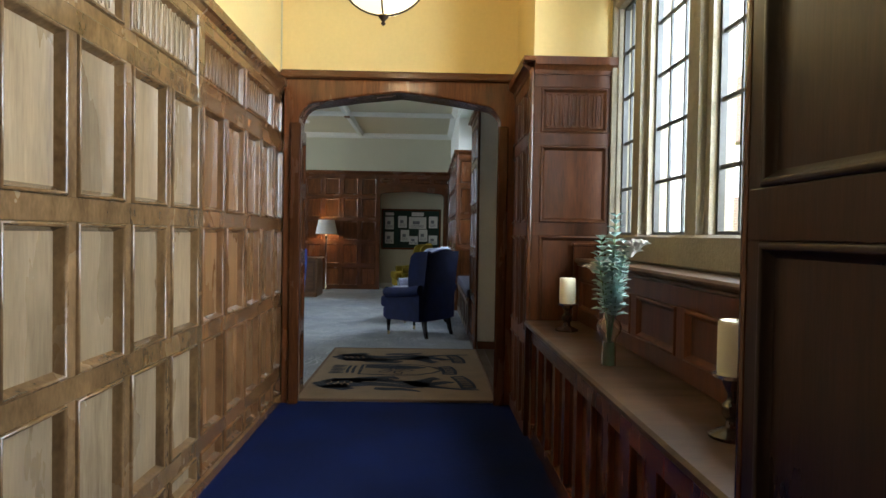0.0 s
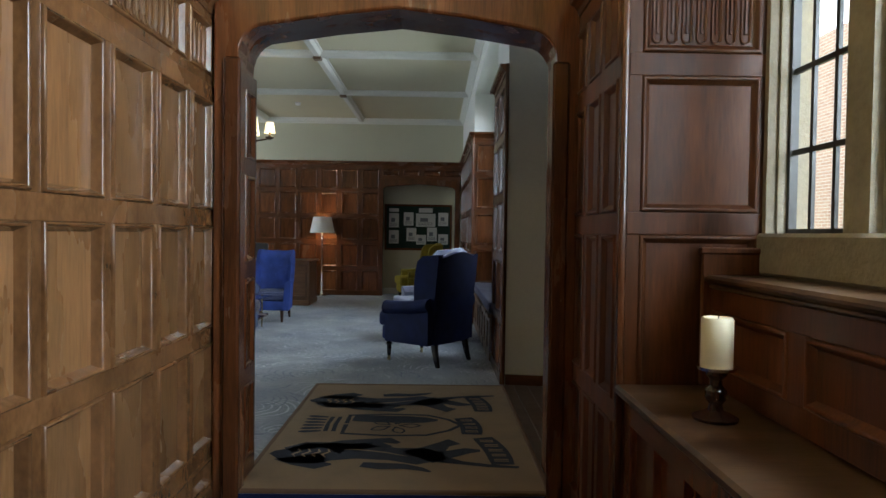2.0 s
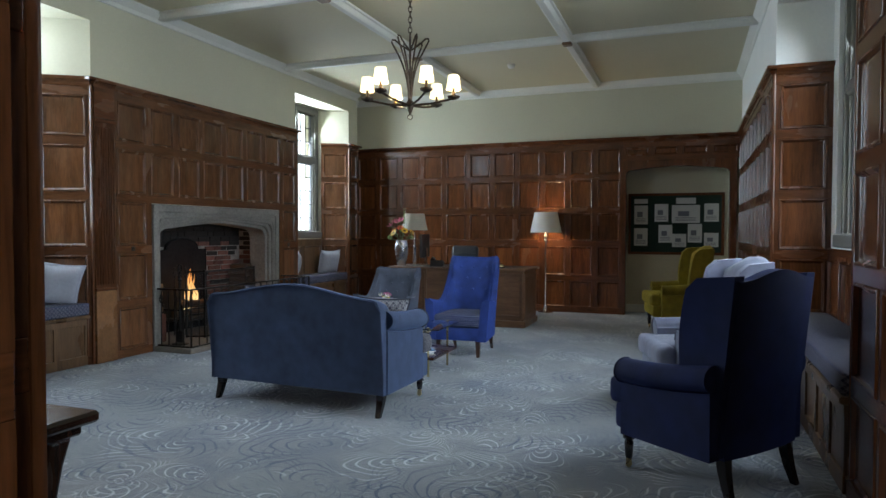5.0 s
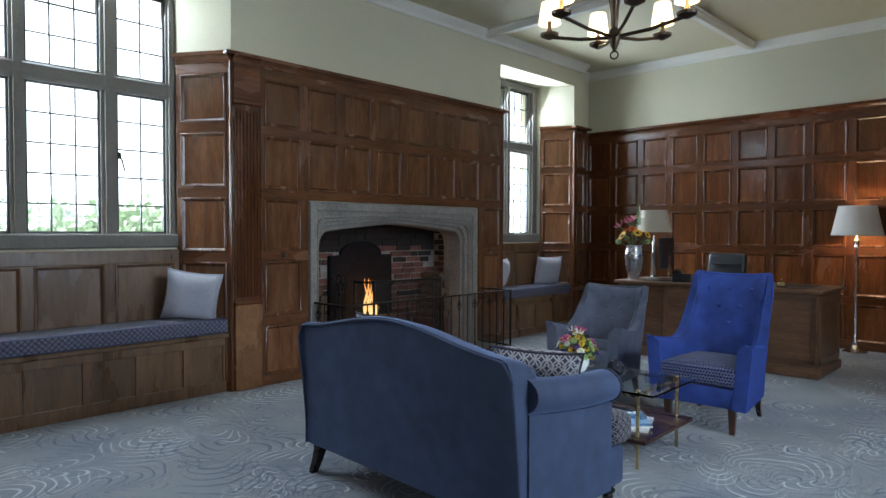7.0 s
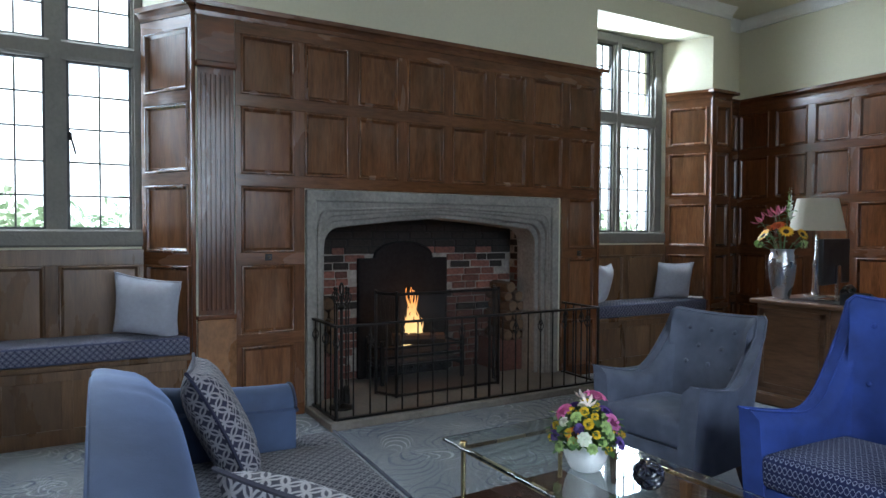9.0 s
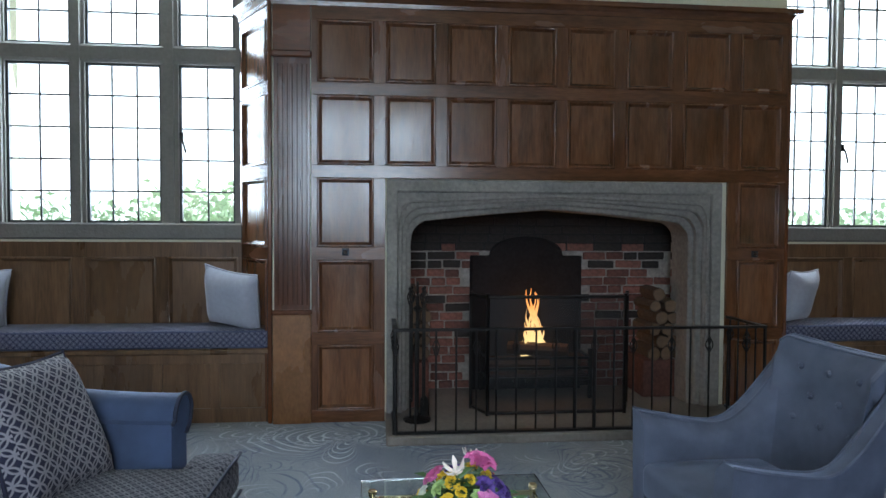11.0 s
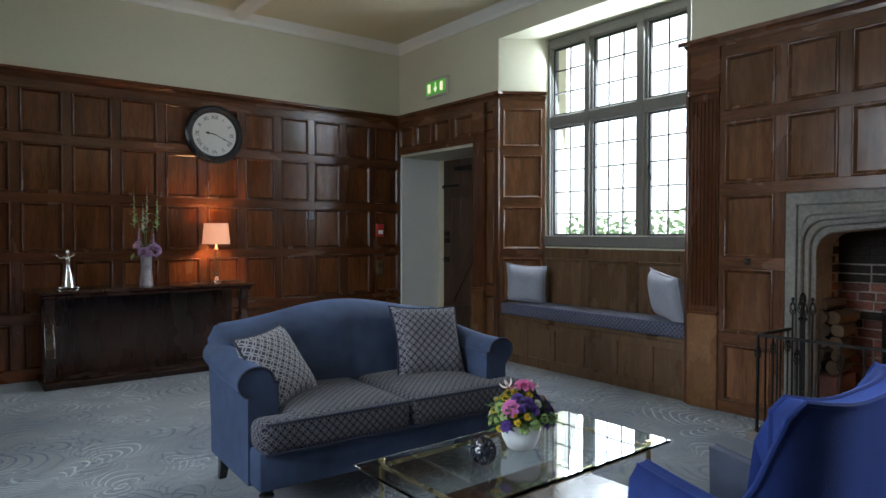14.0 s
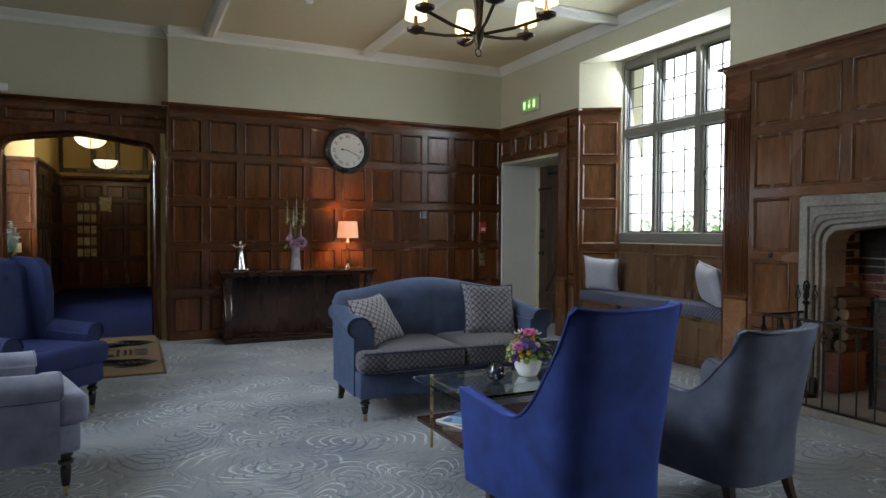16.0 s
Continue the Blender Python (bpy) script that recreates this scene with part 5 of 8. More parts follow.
# bricks of the back and the sides
BRICK = mat("sooty_red_brick", (0.165, 0.066, 0.048), 0.9, var=0.6, scale=2.6, bump=0.6, bscale=45)
nt = BRICK.node_tree
bi = nt.nodes.new("ShaderNodeObjectInfo")
bh = nt.nodes.new("ShaderNodeHueSaturation")
bv = nt.nodes.new("ShaderNodeMapRange")
bv.inputs["To Min"].default_value, bv.inputs["To Max"].default_value = 0.55, 1.35
src = nt.nodes["Principled BSDF"].inputs["Base Color"].links[0].from_socket
nt.links.new(bi.outputs["Random"], bv.inputs["Value"])
nt.links.new(bv.outputs[0], bh.inputs["Value"])
nt.links.new(src, bh.inputs["Color"])
nt.links.new(bh.outputs[0], nt.nodes["Principled BSDF"].inputs["Base Color"])


def brick_mesh(w):
    bm = bmesh.new()
    box(bm, -w / 2, -0.018, -0.0262, w / 2, 0.018, 0.0262, bevel=0.005)
    return finish(bm, "brick")


# Near-black upper courses: soot and the flue's shade put into the brick colour.
DARK_BRICK = mat("dark_sooty_brick", (0.020, 0.016, 0.014), 0.95, var=0.6, scale=3.0, bump=0.6, bscale=45)
BRICKS = [brick_mesh(w) for w in (0.098, 0.125, 0.165, 0.195)]
rnd = random.Random(4)
for row in range(20):
    z = 0.055 + 0.030 + row * 0.0625
    x = 9.375 + rnd.uniform(0, 0.03)
    while x < 11.40:
        pick = rnd.choices(range(4), (3, 2, 3, 4))[0]
        w = (0.098, 0.125, 0.165, 0.195)[pick]
        if x + w > 11.41:
            break
        if not (9.90 < x + w / 2 < 10.70 and z < 1.05):
            ob = part("brick", BRICKS[pick], DARK_BRICK if rnd.random() < (row - 12) / 6 or rnd.random() < 0.06 else BRICK, FP)
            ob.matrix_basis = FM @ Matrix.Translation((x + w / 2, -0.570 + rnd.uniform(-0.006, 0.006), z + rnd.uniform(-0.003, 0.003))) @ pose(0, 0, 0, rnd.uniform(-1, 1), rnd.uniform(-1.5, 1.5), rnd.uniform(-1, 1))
        x += w + rnd.uniform(0.009, 0.016)
    for yy_ in (9.362, 11.418):
        ob = part("brick", BRICKS[3 if row % 2 else 2], DARK_BRICK if row > 14 else BRICK, FP)
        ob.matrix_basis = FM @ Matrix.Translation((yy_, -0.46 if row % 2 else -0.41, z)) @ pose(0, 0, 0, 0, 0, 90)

fb = thing("fireback", FM @ pose(10.30, -0.535, 0.055), "tall black cast-iron fireback with an arched top", "fireback")
FIREBACK = mat("sooted_iron", (0.014, 0.013, 0.014), 0.95, spec=0.1, var=0.4, scale=5, bump=0.4, bscale=25)
bm = bmesh.new()
outl = [(-0.41, 0.0), (0.41, 0.0), (0.41, 0.97), (0.27, 0.97)] + [(0.27 * math.cos(a), 0.98 + 0.13 * math.sin(a)) for a in [math.pi * k / 12 for k in range(1, 12)]] + [(-0.27, 0.97), (-0.41, 0.97)]
prism(bm, outl, -0.02, 0.02)
part("plate", bm, FIREBACK, fb, soft=0.006)
bm = bmesh.new()
tube(bm, [(x * 0.96, 0.018, 0.02 + z * 0.97) for x, z in outl], 0.008, 6, closed=True)
part("relief", bm, FIREBACK, fb)

# iron grate, logs and flames
gr = thing("fire_grate", FM @ pose(10.33, -0.38, 0.055), "black iron fire basket on the hearth", "grate")
bm = bmesh.new()
for z in (0.13, 0.20, 0.27):
    box(bm, -0.36, 0.14, z, 0.36, 0.155, z + 0.018)
for x in (-0.36, 0.36):
    box(bm, x - 0.012, 0.13, 0.0, x + 0.012, 0.16, 0.34)
    box(bm, x - 0.012, -0.15, 0.0, x + 0.012, -0.12, 0.34)
    for z in (0.13, 0.27):
        box(bm, x - 0.006, -0.14, z, x + 0.006, 0.14, z + 0.018)
for k in range(9):
    box(bm, -0.34 + 0.085 * k - 0.006, -0.14, 0.11, -0.34 + 0.085 * k + 0.006, 0.14, 0.125)
part("basket", bm, IRON, gr)
bm = bmesh.new()
box(bm, -0.34, -0.13, 0.126, 0.34, 0.13, 0.17, bevel=0.01)
part("ember_bed", bm, mat("ash_and_coal", (0.05, 0.04, 0.035), 0.95, var=0.6, scale=16, bump=0.8, bscale=40), gr)
BARK = mat("log_bark", (0.075, 0.048, 0.030), 0.95, var=0.4, scale=9, bump=0.7, bscale=40)
CUT = mat("log_end", (0.13, 0.08, 0.045), 0.85, var=0.25, scale=18)


def log(m, length, r, seed, name="log"):
    rn = random.Random(seed)
    lg = thing(name, m, "split firewood log with rough bark", "log", group="firewood")
    bm = bmesh.new()
    n = 11
    wob = [r * rn.uniform(0.86, 1.12) for _ in range(n)]
    rings = [[bm.verts.new((x, w * math.cos(2 * math.pi * k / n), w * math.sin(2 * math.pi * k / n))) for k, w in enumerate(wob)] for x in (-length / 2, 0, length / 2)]
    for a, b in zip(rings, rings[1:]):
        for k in range(n):
            bm.faces.new((a[k], a[(k + 1) % n], b[(k + 1) % n], b[k]))
    bm.faces.new(rings[0][::-1])
    bm.faces.new(rings[-1])
    part("bark", bm, BARK, lg)
    for x, s in ((-length / 2 - 0.002, -1), (length / 2 + 0.002, 1)):
        bm = bmesh.new()
        bm.faces.new([bm.verts.new((x, w * 0.9 * math.cos(2 * math.pi * k / n), w * 0.9 * math.sin(2 * math.pi * k / n))) for k, w in enumerate(wob)])
        part("cut_end", bm, CUT, lg, "pale sawn end")
    return lg


for k, (x, y, z, rz) in enumerate(((-0.12, 0.03, 0.225, 8), (0.14, -0.03, 0.225, -14), (0.02, 0.02, 0.32, 20))):
    log(FM @ pose(10.33 + x, -0.38 + y, 0.055 + z, 0, 0, rz), 0.42, 0.05, k)
FLAME = bpy.data.materials.new("flame")
FLAME.use_nodes = True
nt = FLAME.node_tree
fo = nt.nodes["Material Output"]
nt.nodes.remove(nt.nodes["Principled BSDF"])
fe = nt.nodes.new("ShaderNodeEmission")
fr_ = nt.nodes.new("ShaderNodeValToRGB")
fc = nt.nodes.new("ShaderNodeTexCoord")
fs = nt.nodes.new("ShaderNodeSeparateXYZ")
fn = nt.nodes.new("ShaderNodeTexNoise")
fn.inputs["Scale"].default_value = 7
fa = nt.nodes.new("ShaderNodeMath")
fa.operation = "MULTIPLY_ADD"
fa.inputs[1].default_value = 0.55
nt.links.new(fc.outputs["Object"], fs.inputs[0])
nt.links.new(fc.outputs["Object"], fn.inputs["Vector"])
nt.links.new(fn.outputs["Fac"], fa.inputs[0])
nt.links.new(fs.outputs["Z"], fa.inputs[2])
nt.links.new(fa.outputs[0], fr_.inputs["Fac"])
fr_.color_ramp.elements[0].position, fr_.color_ramp.elements[0].color = 0.34, (1.0, 0.74, 0.30, 1)
fr_.color_ramp.elements[1].position, fr_.color_ramp.elements[1].color = 0.95, (0.95, 0.26, 0.03, 1)
fe.inputs["Strength"].default_value = 2.8
nt.links.new(fr_.outputs["Color"], fe.inputs["Color"])
nt.links.new(fe.outputs[0], fo.inputs["Surface"])
fire = thing("fire", FM @ pose(10.32, -0.43, 0.18), "yellow and orange flames of a burning log fire", "fire")
rnd = random.Random(8)
for k in range(60):
    bm = bmesh.new()
    x, y = rnd.gauss(0, 0.058), rnd.uniform(-0.07, 0.07)
    peak = 0.62 * math.exp(-((x - 0.015) / 0.075) ** 2)
    h = max(0.06, peak * rnd.uniform(0.25, 1.0) ** 1.3)
    w = rnd.uniform(0.009, 0.020)
    ph = rnd.uniform(0, 6.28)
    z0 = rnd.uniform(0, 0.14)
    pts, rr = [], []
    for q in range(13):
        t = q / 12
        pts.append((x * (1 - 0.5 * t) + (0.010 + 0.022 * t) * math.sin(7 * t + ph), y + 0.012 * math.cos(6 * t + ph), z0 + h * t))
        rr.append(max(0.0012, w * (0.65 + 0.9 * t) * (1 - t) ** 0.7 * (1 + 0.35 * math.sin(15 * t + ph * 2))))
    vv = tube(bm, pts, rr, 7)
    for v_ in vv:
        v_.co.y = y + (v_.co.y - y) * 0.6
    part("flame", bm, FLAME, fire, smooth=80)
bulb(WX - 0.26, 10.32, 0.62, 2.2, (1.0, 0.42, 0.12), 0.10)

# stacked logs in the recess of the firebox
rnd = random.Random(5)
for k in range(16):
    c, r_ = k % 3, k // 3
    log(FM @ pose(11.14 + 0.095 * c + (0.04 if r_ % 2 else 0), -0.36, 0.36 + 0.082 * r_, 0, 0, 90 + rnd.uniform(-5, 5)), 0.30, 0.045 + rnd.uniform(-0.006, 0.004), 30 + k)
for k in range(11):
    c, r_ = k % 2, k // 2
    log(FM @ pose(9.425 + 0.088 * c + (0.02 if r_ % 2 else 0), -0.24 + rnd.uniform(-0.03, 0.02), 0.40 + 0.080 * r_, 0, 0, 90 + rnd.uniform(-9, 9)), 0.24, 0.043 + rnd.uniform(-0.006, 0.004), 60 + k)
bm = bmesh.new()
box(bm, WX - 0.38, 9.375, 0.055, WX - 0.07, 9.56, 0.352, bevel=0.006)
solid("brick_ledge", bm, BRICK, "red brick ledge with stacked firewood beside the fire tools", "ledge", kind="structure")
bm = bmesh.new()
box(bm, WX - 0.56, 11.06, 0.055, WX - 0.22, 11.40, 0.315, bevel=0.006)
solid("brick_ledge", bm, BRICK, "low brick ledge that carries the stacked firewood", "ledge", kind="structure")

# spark screen
MESH_METAL = bpy.data.materials.new("wire_mesh")
MESH_METAL.use_nodes = True
nt = MESH_METAL.node_tree
pb_ = nt.nodes["Principled BSDF"]
pb_.inputs["Base Color"].default_value = (0.012, 0.012, 0.013, 1)
pb_.inputs["Roughness"].default_value = 0.6
pb_.inputs["Alpha"].default_value = 0.50
sc_ = thing("fire_screen", FM @ pose(10.35, 0.12, 0.055), "three-fold black wire mesh fire screen", "fire screen")
for x0, y0, x1, y1 in ((-0.52, -0.16, -0.44, 0.02), (-0.44, 0.02, 0.44, 0.02), (0.44, 0.02, 0.52, -0.16)):
    bm = bmesh.new()
    for z in (0.015, 0.74):
        tube(bm, [(x0, y0, z), (x1, y1, z)], 0.011, 6)
    for x, y in ((x0, y0), (x1, y1)):
        tube(bm, [(x, y, 0.0), (x, y, 0.76)], 0.012, 6)
    fold = part("screen_frame", bm, IRON, sc_)
    bm = bmesh.new()
    vv = [bm.verts.new(p) for p in ((x0, y0, 0.02), (x1, y1, 0.02), (x1, y1, 0.74), (x0, y0, 0.74))]
    bm.faces.new(vv)
    part("wire_mesh", bm, MESH_METAL, fold, "fine black wire mesh")

# fender
fd = thing("fender", Matrix.Identity(4), "black wrought-iron fender rail round the hearth", "fender")
X0, X1, Y0, Y1, FZ = -4.83, WX + 0.045, 9.33, 11.52, 0.055
bm = bmesh.new()
for z in (0.585, 0.0):
    box(bm, X0 - 0.014, Y0, FZ + z, X0 + 0.014, Y1, FZ + z + 0.014)
    for y in (Y0, Y1):
        box(bm, X1, y - 0.014, FZ + z, X0, y + 0.014, FZ + z + 0.014)
part("rail", bm, IRON, fd, "flat iron rail")


def fender_bar(x, y, basket, thick=0.006):
    bm = bmesh.new()
    tube(bm, [(x, y, FZ), (x, y, FZ + 0.59)], thick, 6)
    if basket:
        for k in range(4):
            a0 = math.pi / 2 * k
            tube(bm, [(x + 0.020 * math.sin(math.pi * t) * math.cos(a0 + 2.2 * t), y + 0.020 * math.sin(math.pi * t) * math.sin(a0 + 2.2 * t), FZ + 0.44 + 0.10 * t) for t in [q / 6 for q in range(7)]], 0.004, 4)
    part("baluster", bm, IRON, fd, "twisted iron baluster" if basket else "")


for k in range(20):
    fender_bar(X0, Y0 + (Y1 - Y0) * k / 19, k % 2 == 0, 0.011 if k in (0, 9, 10, 19) else 0.006)
for y in (Y0, Y1):
    for k in range(1, 5):
        fender_bar(X0 + (X1 - X0) * k / 4.4, y, k % 2 == 0)

# fire tools on a stand
ts = thing("fire_tools", pose(-5.10, 9.47, 0.055), "black iron companion set of poker, brush, tongs and shovel", "fire tools")
bm = bmesh.new()
lathe(bm, [(0.085, 0), (0.085, 0.012), (0.02, 0.03), (0.011, 0.05), (0.011, 0.66), (0.03, 0.68), (0.011, 0.70), (0.011, 0.76)], 12)
tube(bm, [(0.03 * math.cos(t), 0, 0.80 + 0.04 * math.sin(t)) for t in [2 * math.pi * q / 12 for q in range(12)]], 0.007, 5, closed=True)
part("stand", bm, IRON, ts)
for k, kind in enumerate(("poker", "brush", "tongs", "shovel")):
    a = math.pi / 2 * k + 0.6
    x, y = 0.055 * math.cos(a), 0.055 * math.sin(a)
    bm = bmesh.new()
    tube(bm, [(x, y, 0.10), (x, y, 0.70)], 0.006, 6)
    for q in range(4):
        b0 = math.pi / 2 * q
        tube(bm, [(x + 0.019 * math.sin(math.pi * t) * math.cos(b0 + 2 * t), y + 0.019 * math.sin(math.pi * t) * math.sin(b0 + 2 * t), 0.70 + 0.09 * t) for t in [u / 6 for u in range(7)]], 0.004, 4)
    lathe(bm, [(0.004, 0.79), (0.012, 0.80), (0.004, 0.815)], 8, pose(x, y, 0))
    if kind == "brush":
        lathe(bm, [(0.03, 0.02), (0.026, 0.12), (0.012, 0.14)], 10, pose(x, y, 0))
    if kind == "shovel":
        box(bm, x - 0.045, y - 0.006, 0.03, x + 0.045, y + 0.006, 0.15, bevel=0.005)
    part(kind, bm, IRON, ts)

# ---------------------------------------------------------------- upholstery
def velvet(name, color, sheen=0.35):
    return mat(name, color, 0.78, var=0.42, scale=3.6, bump=0.12, bscale=240, spec=0.25, sheen=sheen, fine=11)


SLATE = velvet("slate_blue_velvet", (0.041, 0.059, 0.110), 0.5)
ROYAL = velvet("royal_blue_velvet", (0.023, 0.046, 0.195), 0.7)
GREY = velvet("grey_blue_velvet", (0.080, 0.092, 0.130))
NAVY = velvet("navy_velvet", (0.008, 0.014, 0.058))
LILAC = velvet("pale_lilac_velvet", (0.172, 0.183, 0.250))
MUSTARD = velvet("mustard_velvet", (0.200, 0.150, 0.016))
PIPING = mat("dark_piping", (0.010, 0.014, 0.035), 0.7)


def turned_leg(thg, x, y, h, castor=True):
    bm = bmesh.new()
    lathe(bm, [(0.012, 0.045), (0.019, 0.06), (0.025, h * 0.62), (0.020, h * 0.68), (0.033, h * 0.74), (0.033, h * 0.80), (0.022, h * 0.84), (0.034, h * 0.93), (0.034, h)], 12, pose(x, y, 0))
    leg = part("leg", bm, BLACK_LACQUER, thg, "black turned front leg", smooth=40)
    if castor:
        bm = bmesh.new()
        lathe(bm, [(0.016, 0.034), (0.016, 0.05), (0.011, 0.055)], 10, pose(x, y, 0))
        lathe(bm, [(0.017, -0.007), (0.019, 0), (0.017, 0.007)], 12, pose(x, y, 0.019, 90))
        part("castor", bm, BRASS, leg, "small brass castor")


def splay_leg(thg, x, y, h, dx, dy, w=0.036, label="black tapered back leg", material=None):
    bm = bmesh.new()
    top = [(-w, -w), (w, -w), (w, w), (-w, w)]
    rings = []
    for t in (0, 0.35, 0.7, 1.0):
        s = 0.62 + 0.38 * t
        off = (1 - t) ** 1.6
        rings.append([bm.verts.new((x + a * s * 0.8 + dx * off, y + b * s * 0.8 + dy * off, h * t)) for a, b in top])
    for a, b in zip(rings, rings[1:]):
        for k in range(4):
            bm.faces.new((a[k], a[(k + 1) % 4], b[(k + 1) % 4], b[k]))
    bm.faces.new(rings[0][::-1])
    bm.faces.new(rings[-1])
    part("leg", bm, material or BLACK_LACQUER, thg, label, soft=0.004)


def padded(outline_fn, nu, nv, thick_fn, place):
    """A closed padded slab: front and back sheets over a grid u, v in 0..1. place(u, v, side) gives the point."""
    bm = bmesh.new()
    grid = [[[bm.verts.new(place(i / nu, j / nv, s)) for j in range(nv + 1)] for i in range(nu + 1)] for s in (0, 1)]
    for s in (0, 1):
        for i in range(nu):
            for j in range(nv):
                q = (grid[s][i][j], grid[s][i + 1][j], grid[s][i + 1][j + 1], grid[s][i][j + 1])
                bm.faces.new(q if s else q[::-1])
    for i in range(nu):
        bm.faces.new((grid[0][i][0], grid[0][i + 1][0], grid[1][i + 1][0], grid[1][i][0]))
        bm.faces.new((grid[0][i + 1][nv], grid[0][i][nv], grid[1][i][nv], grid[1][i + 1][nv]))
    for j in range(nv):
        bm.faces.new((grid[0][0][j + 1], grid[0][0][j], grid[1][0][j], grid[1][0][j + 1]))
        bm.faces.new((grid[0][nu][j], grid[0][nu][j + 1], grid[1][nu][j + 1], grid[1][nu][j]))
    return bm


def rolled_arm(x, side, y0, y1, z0, top, width, roll):
    """A scrolled sofa arm running front to back; side is +1 or -1, the scroll turns outward."""
    prof = [(-width / 2, z0), (-width / 2, top - roll * 1.1)]
    cz = top - roll
    for k in range(23):
        a = math.pi - k * (math.pi * 1.42) / 22
        prof.append((width * 0.10 + roll * 0.25 + (roll + 0.012) * math.cos(a), cz + roll * math.sin(a)))
    prof += [(width / 2, top - roll * 2.0), (width / 2, z0)]
    prof = [(x + side * px, pz) for px, pz in prof]
    bm = bmesh.new()
    n = 10
    rings = []
    for k in range(n + 1):
        t = k / n
        y = y0 + (y1 - y0) * t
        rise = 0.05 * (1 - t) ** 2
        rings.append([bm.verts.new((px, y, pz + (rise if pz > z0 + 0.1 else 0))) for px, pz in prof])
    m_ = len(prof)
    for a, b in zip(rings, rings[1:]):
        for k in range(m_):
            bm.faces.new((a[k], a[(k + 1) % m_], b[(k + 1) % m_], b[k]))
    bm.faces.new(rings[0])
    bm.faces.new(rings[-1][::-1])
    pipe = [(px, y1 + 0.004, pz) for px, pz in prof[1:-1]]
    return bm, pipe


def loose_cushion(name, m, size, thick, material, label, uvs=True, seed=0, corner=0.10):
    """A square scatter cushion standing on one edge: x across, z up, y its thickness."""
    rn = random.Random(seed)
    n = 14

    def place(u, v, s):
        a, b = 2 * u - 1, 2 * v - 1
        pin = 1 - corner * (1 - a * a) * 0.9
        pin2 = 1 - corner * (1 - b * b) * 0.9
        puff = ((1 - a ** 4) * (1 - b ** 4)) ** 0.55
        x = a * size / 2 * pin2
        z = size / 2 + b * size / 2 * pin
        y = (thick / 2) * puff * (1 if s else -1) + 0.012 * math.sin(3 * a + seed) * (1 - b * b)
        return (x, y, z)

    c = thing(name, m, label, "cushion")
    bm = padded(None, n, n, None, place)
    bmesh.ops.remove_doubles(bm, verts=bm.verts, dist=0.001)
    ob = part("cushion_cover", bm, material, c, smooth=60)
    box_uv(ob.data)
    bm = bmesh.new()
    edge = [place(t, 0, 0) for t in [k / n for k in range(n)]] + [place(1, t, 0) for t in [k / n for k in range(n)]] + [place(1 - t, 1, 0) for t in [k / n for k in range(n)]] + [place(0, 1 - t, 0) for t in [k / n for k in range(n)]]
    tube(bm, edge, 0.006, 5, closed=True)
    part("piping", bm, material, c)
    return c


# ---- sofa (front towards y+)
sofa = thing("sofa", pose(-2.70, 8.33, 0, 0, 0, -2.4), "slate blue velvet camel-back two-seat sofa with scrolled arms", "sofa")
SW, BACK_Y, FRONT_Y = 1.46, -0.36, 0.385
bm = bmesh.new()
box(bm, -SW / 2, BACK_Y + 0.02, 0.155, SW / 2, FRONT_Y - 0.03, 0.33, bevel=0.02, seg=2)
part("seat_base", bm, SLATE, sofa, smooth=40)


def sofa_back(u, v, s):
    a = 2 * u - 1
    corner = max(0.0, abs(a) - 0.90) / 0.10
    top = 0.795 + 0.088 * (0.5 + 0.5 * math.cos(math.pi * min(abs(a) * 1.02, 1))) - 0.075 * (1 - math.sqrt(max(0.0, 1 - corner * corner)))
    z = 0.155 + (top - 0.155) * v
    y = BACK_Y - 0.06 * max(0, v - 0.2) ** 1.2
    edge = max(0.0, v - 0.86) / 0.14
    thick = 0.17 * math.sqrt(max(0.02, 1 - edge * edge * 0.97))
    crease = -0.012 * math.exp(-(a / 0.03) ** 2)
    if s == 0:
        return (a * SW / 2, y, z)
    return (a * SW / 2, y + thick + crease + 0.02 * math.sin(math.pi * v) * (1 - a * a), z)


bm = padded(None, 48, 28, None, sofa_back)
part("backrest", bm, SLATE, sofa, "camel-back upholstered backrest", smooth=60)
bm = bmesh.new()
tube(bm, [Vector(sofa_back(k / 30, 1.0, 0)) + Vector((0, -0.002, -0.01)) for k in range(31)], 0.007, 6)
tube(bm, [Vector(sofa_back(0, k / 10, 0)) + Vector((0.005, -0.003, 0)) for k in range(11)], 0.005, 6)
tube(bm, [Vector(sofa_back(1, k / 10, 0)) + Vector((-0.005, -0.003, 0)) for k in range(11)], 0.005, 6)
part("piping", bm, SLATE, sofa)
for sd in (1, -1):
    bm, pipe = rolled_arm(sd * 0.668, sd, BACK_Y + 0.035, FRONT_Y - 0.15, 0.155, 0.672, 0.14, 0.068)
    arm = part("armrest", bm, SLATE, sofa, "scrolled velvet armrest", smooth=50)
    bm = bmesh.new()
    tube(bm, pipe, 0.007, 6)
    part("piping", bm, PIPING, arm)
